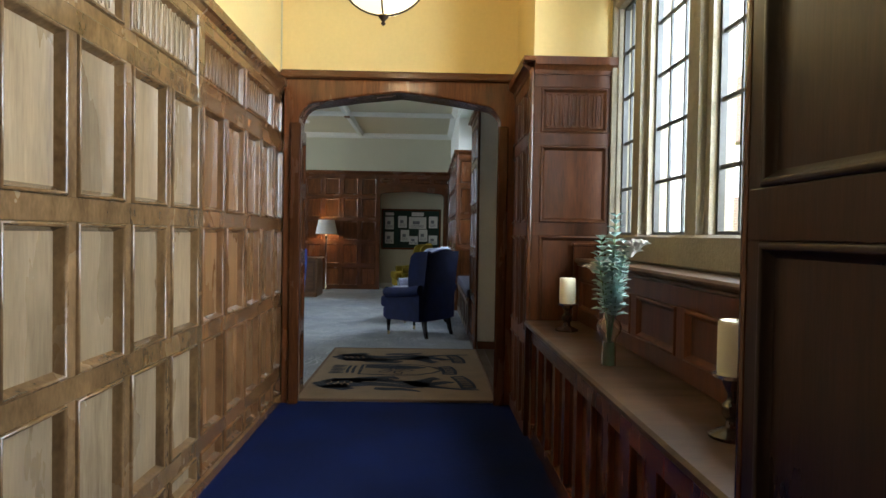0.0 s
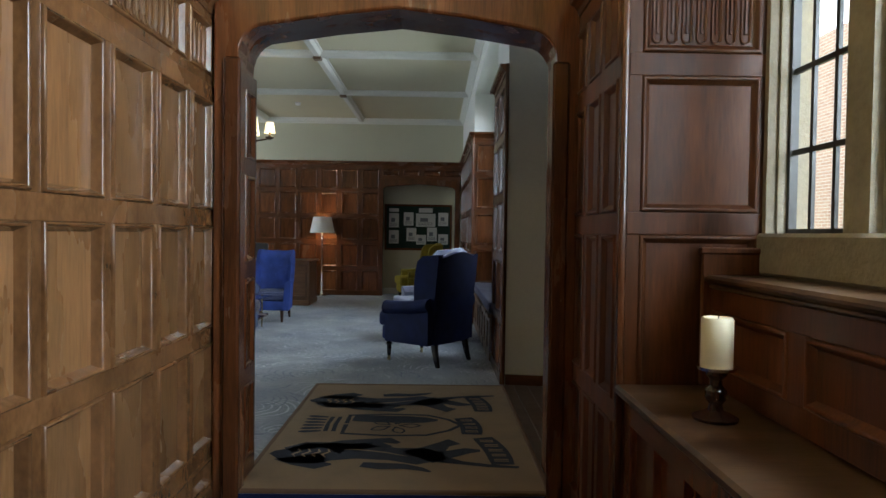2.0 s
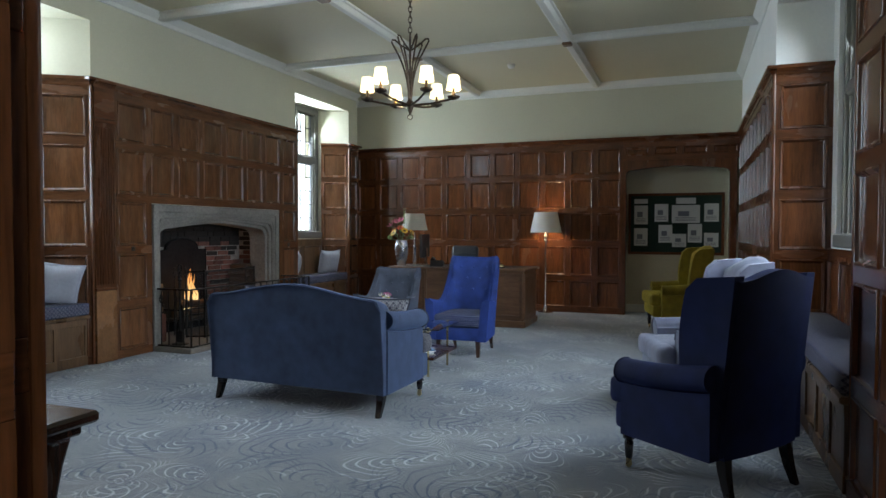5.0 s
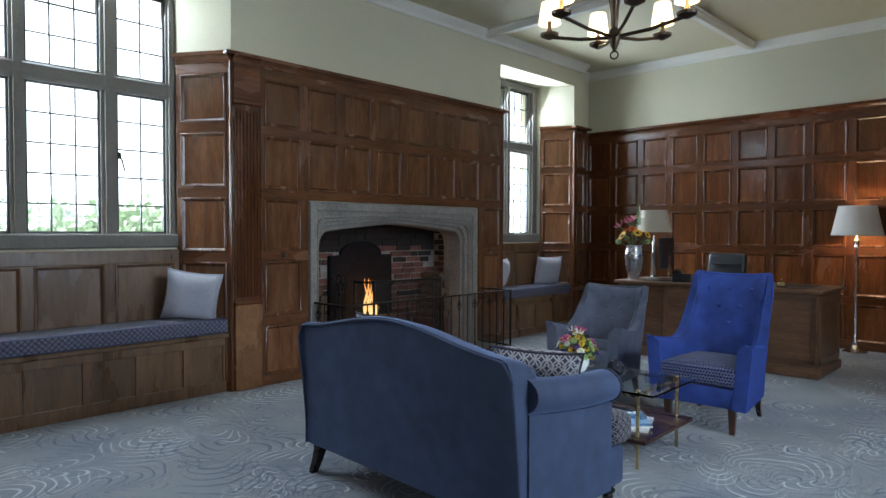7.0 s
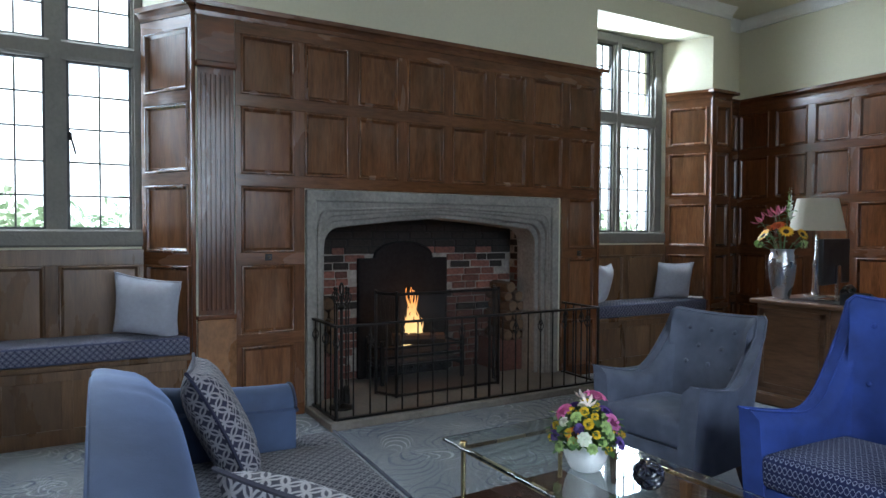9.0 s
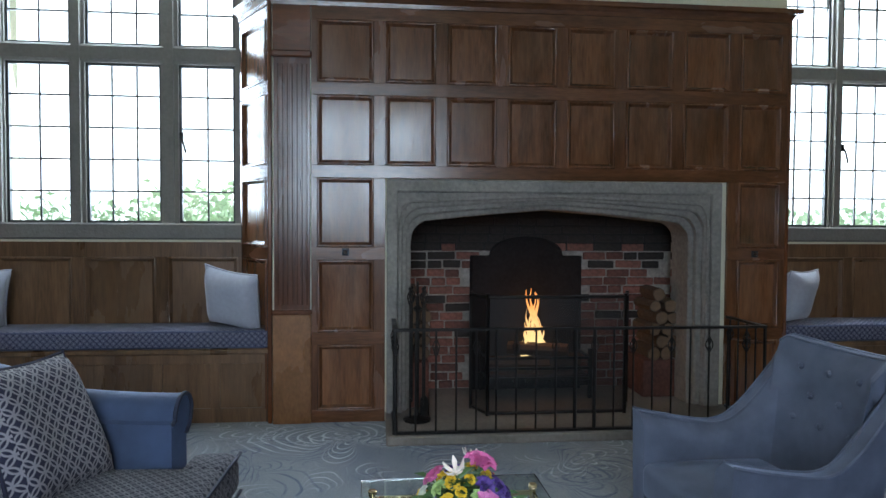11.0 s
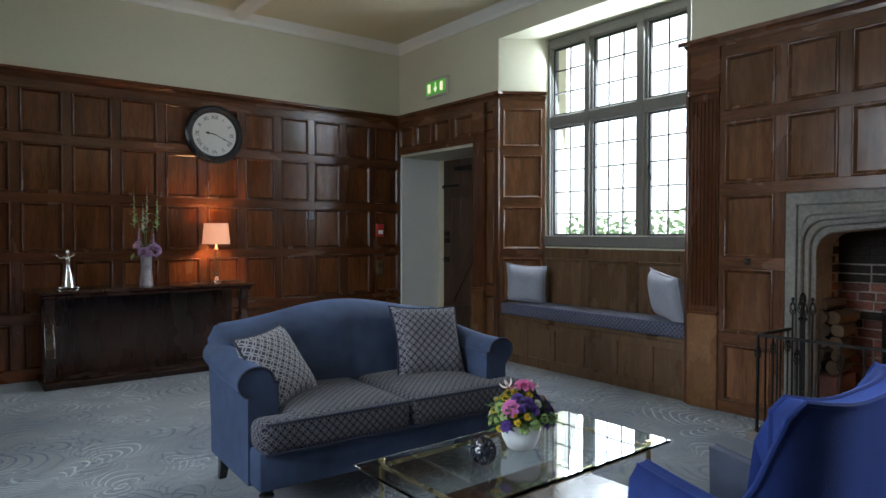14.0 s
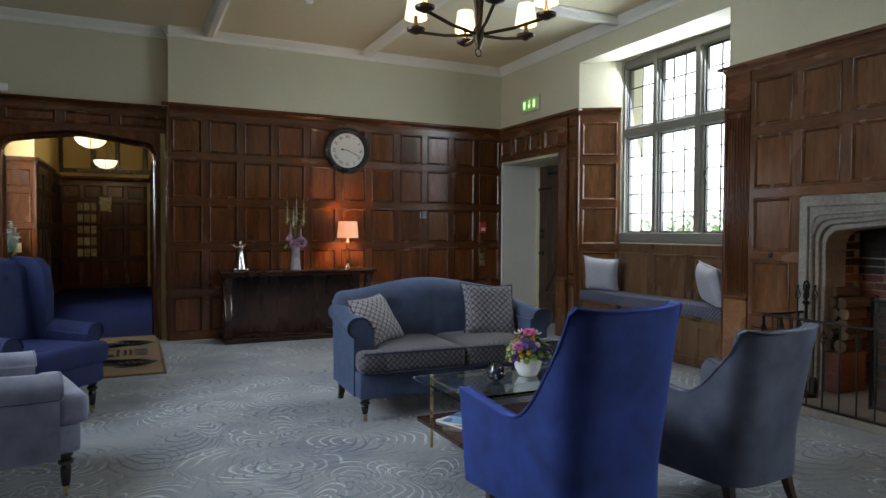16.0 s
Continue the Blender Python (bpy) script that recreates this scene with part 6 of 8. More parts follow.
for x in (-0.299, 0.299):
    b = soft_box(0.588, 0.66, 0.145, 0.045, 0.02)
    ear = soft_box(0.20, 0.165, 0.143, 0.045)
    bmesh.ops.transform(ear, matrix=Matrix.Translation((0.345 if x > 0 else -0.345, 0.245, 0.001)), verts=ear.verts)
    ear_me = finish(ear, "ear")
    b.from_mesh(ear_me)
    bpy.data.meshes.remove(ear_me)
    bmesh.ops.transform(b, matrix=Matrix.Translation((x, 0.09, 0.325)), verts=b.verts)
    sc = part("seat_cushion", b, RING_CLOTH, sofa, "navy seat cushion patterned with interlaced rings", smooth=50)
    box_uv(sc.data)
    bm = bmesh.new()
    for z in (0.335, 0.462):
        tube(bm, [(x - (0.292 if x > 0 else 0.425), 0.418, z), (x + (0.425 if x > 0 else 0.292), 0.418, z)], 0.006, 6)
    part("piping", bm, PIPING, sc)
for x in (-0.68, 0.68):
    turned_leg(sofa, x, 0.30, 0.16)
    splay_leg(sofa, x, -0.30, 0.16, 0, -0.05)

SOFA_M = pose(-2.70, 8.33, 0, 0, 0, -2.4)
loose_cushion("scatter_cushion", SOFA_M @ pose(0.44, 0.08, 0.462, 34, 0, 33) @ pose(0, 0, 0, 0, 4), 0.385, 0.14, PALE_CLOTH, "grey scatter cushion woven with dark rings on the sofa", seed=2)
loose_cushion("scatter_cushion", SOFA_M @ pose(-0.375, 0.035, 0.460, 26, 0, -8) @ pose(0, 0, 0, 0, -3), 0.42, 0.14, BOLD_CLOTH, "dark navy scatter cushion woven with pale rings on the sofa", seed=5)

# window-seat cushions
PILLOW = mat("silver_grey_cloth", (0.36, 0.37, 0.42), 0.85, var=0.12, scale=5, bump=0.15, bscale=200, sheen=0.3)
loose_cushion("scatter_cushion", SEAT_W @ pose(0.20, 0.20, 0.575, 16, 0, 150) @ pose(0, 0, 0, 0, -4), 0.40, 0.18, PILLOW, "plain silver-grey scatter cushion on the window seat", seed=1)
loose_cushion("scatter_cushion", SEAT_W @ pose(1.82, 0.20, 0.575, 16, 0, -152) @ pose(0, 0, 0, 0, -9), 0.40, 0.18, PILLOW, "plain silver-grey scatter cushion leaning in the seat corner", seed=3)
loose_cushion("scatter_cushion", SEAT_N @ pose(0.20, 0.18, 0.575, 14, 0, 150), 0.38, 0.17, PILLOW, "plain silver-grey scatter cushion on the window seat", seed=4)
loose_cushion("scatter_cushion", SEAT_N @ pose(1.24, 0.16, 0.575, 14, 0, 200), 0.38, 0.17, PILLOW, "plain silver-grey scatter cushion leaning on the recess panel", seed=6)


# ---- slope-armed chairs (front towards y+)
def slope_chair(name, m, w, d, back_h, arm_h, material, seat_mat, label, leg_mat, seat_label, lean=0.16, narrowing=0.9):
    c = thing(name, m, label, "armchair")
    hw, hd = w / 2, d / 2
    hb = hw * narrowing
    bm = bmesh.new()
    box(bm, -hb * 0.93 + 0.01, -hd + 0.03, 0.165, hb * 0.93 - 0.01, hd - 0.005, 0.30, bevel=0.025, seg=2)
    part("seat_base", bm, material, c, smooth=40)
    th = 0.085

    # the shell: a band that goes from the front of one arm round the back to the other
    def rim(s):
        """Plan point, outward normal and height of the top edge along the band, s in 0..1."""
        t = 2 * s - 1
        a = abs(t)
        side = 1 if t > 0 else -1
        if a > 0.42:
            q = (a - 0.42) / 0.58
            x, y = side * (hb + (hw - hb) * q ** 0.8), -hd + 0.05 + (d - 0.05) * q
            n = Vector((side, 0, 0))
        else:
            q = a / 0.42
            x, y = side * hb * q, -hd - 0.02 + 0.07 * q ** 4
            n = Vector((side * 0.75 * q ** 3, -1, 0)).normalized()
        if a <= 0.40:
            h = back_h + 0.02 * (a / 0.40) ** 3
        else:
            q = (a - 0.40) / 0.60
            k = 1 - (1 - min(q / 0.5, 1)) ** 3
            h = back_h + 0.02 + (arm_h - 0.03 - back_h - 0.02) * k
            h += 0.05 * (max(0, q - 0.45) / 0.55) ** 1.3
        return x, y, n, h

    def shell(u, v, s):
        x, y, n, h = rim(u)
        z = 0.165 + (h - 0.165) * v
        rise = max(0.0, z - 0.35)
        up = max(0.0, (h - arm_h) / (back_h - arm_h + 1e-6))
        yy = y - lean * rise * min(up * 1.4, 1.0)
        xx = x * (1 - 0.10 * (1 - v))
        edge = max(0.0, v - 0.90) / 0.10
        t = th * (1 - 0.45 * edge * edge)
        p = Vector((xx, yy, z))
        inward = -n * t
        if s == 0:
            return p - n * 0.0
        return p + inward

    bm = padded(None, 64, 12, None, shell)
    part("shell", bm, material, c, "continuous velvet back and sloping arms", smooth=55)
    bm = bmesh.new()
    tube(bm, [Vector(shell(k / 64, 1.0, 0)) + Vector((0, 0, 0.0)) for k in range(65)], 0.006, 6)
    tube(bm, [Vector(shell(k / 64, 1.0, 1)) for k in range(65)], 0.005, 6)
    part("piping", bm, material, c)
    for r_, cnt in ((0, 3), (1, 4), (2, 3)):
        for k in range(cnt):
            bm = bmesh.new()
            x = (k - (cnt - 1) / 2) * w * 0.21
            z = 0.45 + (back_h - 0.45) * (0.35 + 0.23 * r_)
            y = -hd - 0.02 - lean * (z - 0.35) + th + 0.004
            lathe(bm, [(0.013, 0), (0.012, 0.004), (0.006, 0.009)], 8, pose(x, y, z, -90 + 8))
            part("tufting_button", bm, material, c)
    b = soft_box(2 * hb - 2 * th + 0.03, d - 0.09, 0.125, 0.03, 0.02)
    for v in b.verts:
        v.co.x *= 1 + (hw - hb) / hb * (v.co.y / d + 0.5)
    bmesh.ops.transform(b, matrix=Matrix.Translation((0, 0.05, 0.295)), verts=b.verts)
    sc = part("seat_cushion", b, seat_mat, c, seat_label, smooth=50)
    box_uv(sc.data)
    for x in (-hb + 0.07, hb - 0.07):
        splay_leg(c, x, hd - 0.06, 0.17, 0, 0.0, w=0.030, label="straight wooden front leg", material=leg_mat)
        splay_leg(c, x, -hd + 0.06, 0.17, 0, -0.06, w=0.028, label="raked wooden back leg", material=leg_mat)
    return c


LEG_WOOD = wood("chair_leg_wood", (0.030, 0.014, 0.009), (0.085, 0.040, 0.022), rough=0.3)
WOVEN = lattice("navy_woven_dash", (0.012, 0.018, 0.070), (0.24, 0.26, 0.36), scale=26, width=0.13, waves=True)
slope_chair("armchair", pose(-2.262, 10.435, 0, 0, 0, 182), 0.67, 0.62, 0.965, 0.555, ROYAL, WOVEN, "royal blue velvet high-back armchair with buttoned back", LEG_WOOD, "navy woven seat cushion", lean=0.13, narrowing=0.82)
slope_chair("armchair", pose(-3.135, 10.43, 0, 0, 0, 184), 0.60, 0.54, 0.828, 0.565, GREY, GREY, "grey velvet low-back armchair with buttoned back", LEG_WOOD, "", narrowing=0.90)


# ---- wing chairs (front towards y+)
def wing_chair(m, material, label, head_mat=None):
    c = thing("wing_chair", m, label, "armchair", group="wing chairs")
    bm = bmesh.new()
    box(bm, -0.31, -0.30, 0.21, 0.31, 0.34, 0.35, bevel=0.025, seg=2)
    part("seat_base", bm, material, c, smooth=40)
    b = soft_box(0.50, 0.60, 0.14, 0.035, 0.025)
    bmesh.ops.transform(b, matrix=Matrix.Translation((0, 0.06, 0.345)), verts=b.verts)
    part("seat_cushion", b, material, c, smooth=50)
    b = soft_box(0.66, 0.13, 0.14, 0.035, 0.01)
    bmesh.ops.transform(b, matrix=Matrix.Translation((0, 0.305, 0.345)), verts=b.verts)
    part("cushion_front", b, material, c, "padded cushion front that wraps round the arms", smooth=50)

    def back(u, v, s):
        a = 2 * u - 1
        top = 1.055 + 0.025 * math.cos(math.pi * a)
        z = 0.21 + (top - 0.21) * v
        y = -0.30 - 0.09 * max(0, v - 0.15)
        edge = max(0.0, v - 0.9) / 0.1
        t = 0.13 * math.sqrt(max(0.05, 1 - 0.9 * edge * edge))
        x = a * (0.30 - 0.01 * (1 - v))
        if s == 0:
            return (x, y - 0.02 * (1 - a * a), z)
        return (x, y + t + 0.03 * math.sin(math.pi * v) * (1 - a * a), z)

    part("backrest", padded(None, 16, 14, None, back), material, c, "tall upholstered back", smooth=60)
    for sd in (1, -1):
        def wing(u, v, s, sd=sd):
            # u runs from the back edge forward, v upwards
            z0, z1 = 0.50, 1.055 - 0.015 * u
            z = z0 + (z1 - z0) * v
            depth = (0.215 + 0.03 * math.sin(math.pi * v)) * (1 - 0.22 * (max(0, v - 0.88) / 0.12) ** 2)
            y = -0.30 - 0.09 * max(0, (z - 0.21) / 0.86 - 0.15) + 0.01 + depth * u
            flare = 0.035 * u * v
            x = sd * (0.30 + flare + (0.025 if s else -0.045))
            return (x, y, z)
        part("wing", padded(None, 10, 10, None, wing), material, c, "upholstered side wing", smooth=60)
        bm, pipe = rolled_arm(sd * 0.315, sd, -0.28, 0.24, 0.21, 0.60, 0.11, 0.062)
        arm = part("armrest", bm, material, c, "scrolled armrest", smooth=50)
        bm = bmesh.new()
        tube(bm, pipe, 0.005, 6)
        part("piping", bm, material, arm)
        turned_leg(c, sd * 0.26, 0.28, 0.215)
        splay_leg(c, sd * 0.25, -0.27, 0.215, sd * 0.01, -0.05, w=0.034, label="black swept back leg")
    for r_, cnt in ((0, 3), (1, 2)):
        for k in range(cnt):
            bm = bmesh.new()
            z = 0.80 + 0.12 * r_
            lathe(bm, [(0.013, 0), (0.012, 0.004), (0.006, 0.009)], 8, pose((k - (cnt - 1) / 2) * 0.15, -0.30 - 0.09 * ((z - 0.21) / 0.86 - 0.15) + 0.155, z, -85))
            part("tufting_button", bm, material, c)
    return c


def facing(x, y, dx, dy):
    return pose(x, y, 0, 0, 0, math.degrees(math.atan2(-dx, dy)))


wing_chair(facing(-0.01, 7.66, -0.80, 0.60), NAVY, "navy velvet wing armchair with turned castor legs by the window seat")
wing_chair(facing(-0.02, 8.98, -0.96, -0.26), LILAC, "pale lilac velvet wing armchair with buttoned back")
wing_chair(facing(-0.25, 12.75, -0.97, -0.22), MUSTARD, "mustard yellow velvet wing armchair near the noticeboard")

# ---------------------------------------------------------------- coffee table
ct = thing("coffee_table", pose(-2.68, 9.48, 0, 0, 0, 1.0), "glass coffee table on brass posts with a dark wooden shelf", "coffee table")
bm = bmesh.new()
box(bm, -0.585, -0.285, 0.402, 0.585, 0.285, 0.414, bevel=0.002)
top = part("glass_top", bm, glass("table_glass", (0.86, 0.95, 0.92)), ct, "clear glass top with a green edge")
top.visible_shadow = False
bm = bmesh.new()
box(bm, -0.55, -0.305, 0.150, 0.55, 0.32, 0.175, bevel=0.004)
part("shelf", bm, wood("table_shelf_wood", (0.022, 0.009, 0.006), (0.066, 0.027, 0.016), rough=0.22, grain=(2, 14, 14), coat=0.2), ct, "polished dark wooden shelf")
for x in (-0.48, 0.48):
    for y in (-0.25, 0.25):
        bm = bmesh.new()
        lathe(bm, [(0.010, 0.0), (0.010, 0.400), (0.014, 0.4015)], 12, pose(x, y, 0))
        lathe(bm, [(0.014, 0.4145), (0.014, 0.420), (0.011, 0.423)], 12, pose(x, y, 0))
        part("post", bm, BRASS, ct, smooth=40)
bm = bmesh.new()
for y in (-0.25, 0.25):
    box(bm, -0.48, y - 0.004, 0.380, 0.48, y + 0.004, 0.394)
for x in (-0.48, 0.48):
    box(bm, x - 0.004, -0.25, 0.380, x + 0.004, 0.25, 0.394)
part("rail", bm, BRASS, ct, "thin brass rails under the glass")

# ---------------------------------------------------------------- console table by the south wall
co_ = thing("console_table", pose(-2.385, 5.03, 0) @ Matrix.Diagonal((1.08, 1.06, 1, 1)), "long dark polished console table with curved legs and back panel", "table")
bm = bmesh.new()
box(bm, -0.82, -0.25, 0.765, 0.82, 0.25, 0.795, bevel=0.008)
box(bm, -0.79, -0.23, 0.735, 0.79, 0.225, 0.765, bevel=0.006)
part("tabletop", bm, DARK_WOOD, co_, "dark polished top")
bm = bmesh.new()
box(bm, -0.76, -0.22, 0.05, 0.76, -0.195, 0.735)
part("back_panel", bm, DARK_WOOD, co_)
bm = bmesh.new()
box(bm, -0.79, -0.23, 0.0, 0.79, 0.23, 0.06, bevel=0.01)
part("plinth", bm, DARK_WOOD, co_)
for x in (-0.745, 0.745):
    bm = bmesh.new()
    pts = []
    for k in range(11):
        t = k / 10
        pts.append((x, 0.175 + 0.04 * math.sin(2 * math.pi * t) , 0.06 + 0.675 * t))
    for (a0, a1, a2), (b0, b1, b2) in zip(pts, pts[1:]):
        prism_pts = [(a1 - 0.03, a2), (a1 + 0.03, a2), (b1 + 0.03, b2), (b1 - 0.03, b2)]
        vs_ = prism(bm, prism_pts, -0.035, 0.035)
        for v_ in vs_:
            v_.co.x, v_.co.y = x + v_.co.y, v_.co.x
    bmesh.ops.remove_doubles(bm, verts=bm.verts, dist=0.0005)
    part("leg", bm, DARK_WOOD, co_, "curved carved leg", soft=0.008)

# ---------------------------------------------------------------- desk and office chair
dk = thing("desk", pose(-3.03, 12.62, 0), "wide wooden reception desk with panelled front and leather top", "desk")
bm = bmesh.new()
box(bm, -0.98, -0.39, 0.735, 0.98, 0.39, 0.765, bevel=0.006)
part("desktop", bm, DESK_WOOD, dk)
bm = bmesh.new()
box(bm, -0.80, -0.28, 0.765, 0.80, 0.28, 0.768)
part("leather_inlay", bm, mat("dark_leather", (0.02, 0.02, 0.022), 0.4, var=0.15), dk, "dark leather writing surface")
for x in (-0.68, 0.68):
    bm = bmesh.new()
    box(bm, x - 0.26, -0.35, 0.09, x + 0.26, 0.35, 0.735)
    ped = part("pedestal", bm, DESK_WOOD, dk, "panelled pedestal", soft=0.004)
    for side in (-0.352, 0.352):
        bm = bmesh.new()
        for q in ((-0.24, 0.12, -0.20, 0.70), (0.20, 0.12, 0.24, 0.70), (-0.24, 0.12, 0.24, 0.16), (-0.24, 0.66, 0.24, 0.70)):
            box(bm, x + q[0], side - 0.008, q[1], x + q[2], side + 0.008, q[3], bevel=0.003)
        part("panel_moulding", bm, DESK_WOOD, ped)
    bm = bmesh.new()
    sx = 0.262 * (1 if x > 0 else -1)
    for q in ((-0.33, 0.12, -0.29, 0.70), (0.29, 0.12, 0.33, 0.70), (-0.33, 0.12, 0.33, 0.16), (-0.33, 0.66, 0.33, 0.70)):
        box(bm, x + sx - 0.008, q[0], q[1], x + sx + 0.008, q[2], q[3], bevel=0.003)
    part("panel_moulding", bm, DESK_WOOD, ped)
    bm = bmesh.new()
    box(bm, x - 0.28, -0.37, 0.0, x + 0.28, 0.37, 0.09, bevel=0.012)
    part("plinth", bm, DESK_WOOD, dk)
bm = bmesh.new()
box(bm, -0.42, -0.33, 0.20, 0.42, -0.30, 0.735)
part("modesty_panel", bm, DESK_WOOD, dk)

LEATHER = mat("black_leather", (0.018, 0.020, 0.024), 0.38, var=0.2, scale=6, bump=0.2, bscale=120)
oc = thing("office_chair", pose(-3.25, 13.02, 0, 0, 0, 180), "black leather swivel office chair behind the desk", "office chair")
b = soft_box(0.41, 0.10, 0.54, 0.045, 0)
bmesh.ops.transform(b, matrix=pose(0, -0.24, 0.50, 8), verts=b.verts)
part("backrest", b, LEATHER, oc, smooth=50)
bm = bmesh.new()
for z in (0.66, 0.79, 0.92):
    tube(bm, [(-0.19, -0.22 - (z - 0.5) * 0.14 + 0.062, z), (0.19, -0.22 - (z - 0.5) * 0.14 + 0.062, z)], 0.006, 5)
part("stitching", bm, LEATHER, oc)
b = soft_box(0.52, 0.50, 0.11, 0.04, 0.02)
bmesh.ops.transform(b, matrix=pose(0, 0.02, 0.42), verts=b.verts)
part("seat", b, LEATHER, oc, smooth=50)
bm = bmesh.new()
lathe(bm, [(0.03, 0.09), (0.03, 0.42)], 10)
for k in range(5):
    a = 2 * math.pi * k / 5
    tube(bm, [(0, 0, 0.11), (0.28 * math.cos(a), 0.28 * math.sin(a), 0.065)], 0.018, 6)
    lathe(bm, [(0.028, -0.012), (0.028, 0.012)], 10, pose(0.28 * math.cos(a), 0.28 * math.sin(a), 0.028, 90))
part("swivel_base", bm, IRON, oc)

# ---------------------------------------------------------------- lamps
SHADE = bpy.data.materials.new("lamp_shade_cloth")
SHADE.use_nodes = True
nt = SHADE.node_tree
b_ = nt.nodes["Principled BSDF"]
b_.inputs["Base Color"].default_value = (0.60, 0.58, 0.54, 1)
b_.inputs["Roughness"].default_value = 0.9
b_.inputs["Emission Color"].default_value = (1.0, 0.72, 0.42, 1)
b_.inputs["Emission Strength"].default_value = 0.03
COPPER_SHADE = bpy.data.materials.new("copper_lit_shade")
COPPER_SHADE.use_nodes = True
b_ = COPPER_SHADE.node_tree.nodes["Principled BSDF"]
b_.inputs["Base Color"].default_value = (0.60, 0.30, 0.20, 1)
b_.inputs["Roughness"].default_value = 0.5
b_.inputs["Emission Color"].default_value = (1.0, 0.42, 0.22, 1)
b_.inputs["Emission Strength"].default_value = 0.75
LIT_SHADE = glow("lit_candle_shade", (1.0, 0.86, 0.55), 1.5)


def shade_mesh(r0, r1, z0, z1, n=28, thick=0.004):
    bm = bmesh.new()
    rings = []
    for r, z in ((r0, z0), (r1, z1), (r1 - thick, z1), (r0 - thick, z0)):
        rings.append([bm.verts.new((r * math.cos(2 * math.pi * k / n), r * math.sin(2 * math.pi * k / n), z)) for k in range(n)])
    for i in range(4):
        a, b = rings[i], rings[(i + 1) % 4]
        for k in range(n):
            bm.faces.new((a[k], a[(k + 1) % n], b[(k + 1) % n], b[k]))
    return bm


fl = thing("floor_lamp", pose(-2.17, 14.00, 0), "silver floor lamp with a cream drum shade, lit", "floor lamp")
bm = bmesh.new()
lathe(bm, [(0.12, 0.0), (0.12, 0.012), (0.10, 0.022), (0.05, 0.04), (0.025, 0.08), (0.03, 0.11), (0.014, 0.14), (0.011, 0.9), (0.016, 0.93), (0.011, 0.96), (0.011, 1.08), (0.03, 1.11), (0.022, 1.14), (0.032, 1.18), (0.012, 1.22), (0.012, 1.3)], 18)
part("stand", bm, CHROME, fl, "turned silver stand", smooth=40)
part("shade", shade_mesh(0.24, 0.175, 1.235, 1.545), SHADE, fl, "cream cloth shade", smooth=40)
bulb(-2.17, 14.00, 1.38, 13)

# chandelier
ch = thing("chandelier", pose(-2.42, 9.36, 0.012, 0, 0, 14), "dark iron chandelier with six small lit shades on a chain", "chandelier")
bm = bmesh.new()
lathe(bm, [(0.075, ROOM_H - 0.072), (0.07, ROOM_H - 0.09), (0.02, ROOM_H - 0.105)], 16)
part("ceiling_rose", bm, BRONZE, ch)
bm = bmesh.new()
z, k = ROOM_H - 0.11, 0
while z > 2.97:
    turn = Matrix.Rotation(radians(90 * (k % 2)), 4, "Z")
    tube(bm, [turn @ Vector((0.016 * math.cos(t), 0, z - 0.026 + 0.030 * math.sin(t))) for t in [2 * math.pi * q / 10 for q in range(10)]], 0.005, 5, closed=True)
    z -= 0.045
    k += 1
part("chain", bm, BRONZE, ch, "bronze link chain")
bm = bmesh.new()
lathe(bm, [(0.006, 2.26), (0.022, 2.30), (0.034, 2.34), (0.034, 2.37), (0.016, 2.40), (0.010, 2.50), (0.010, 2.96)], 14)
tube(bm, [(0.022 * math.cos(t), 0, 2.245 + 0.022 * math.sin(t)) for t in [2 * math.pi * q / 12 for q in range(12)]], 0.005, 5, closed=True)
part("stem", bm, BRONZE, ch, smooth=40)
for k in range(6):
    a = 2 * math.pi * k / 6
    ca, sa = math.cos(a), math.sin(a)
    bm = bmesh.new()
    pts = []
    for q in range(13):
        t = q / 12
        r = 0.012 + 0.155 * math.sin(math.pi * t ** 1.9)
        pts.append((r * ca, r * sa, 2.40 + 0.53 * math.sin(math.pi / 2 * min(1, t * 1.22)) - 0.10 * max(0, t - 0.82) / 0.18))
    tube(bm, pts, 0.008, 6)
    part("scroll", bm, BRONZE, ch, "heart-shaped iron strap")
    bm = bmesh.new()
    tube(bm, [(0.02 * ca, 0.02 * sa, 2.345), (0.2 * ca, 0.2 * sa, 2.36), (0.385 * ca, 0.385 * sa, 2.40)], 0.010, 6)
    lathe(bm, [(0.012, 2.385), (0.052, 2.405), (0.055, 2.42), (0.02, 2.425), (0.012, 2.45), (0.012, 2.50)], 14, pose(0.385 * ca, 0.385 * sa, 0))
    arm = part("arm", bm, BRONZE, ch, "iron arm with a drip pan")
    sb = shade_mesh(0.066, 0.048, 2.475, 2.60, 18, 0.003)
    bmesh.ops.transform(sb, matrix=pose(0.385 * ca, 0.385 * sa, 0), verts=sb.verts)
    part("shade", sb, LIT_SHADE, arm, "small pleated ivory shade, lit", smooth=40)
for k in range(0, 6, 2):
    bulb(-2.42 + 0.385 * math.cos(radians(14 + 60 * k)), 9.36 + 0.385 * math.sin(radians(14 + 60 * k)), 2.53, 5.0, (1.0, 0.78, 0.48), 0.025)

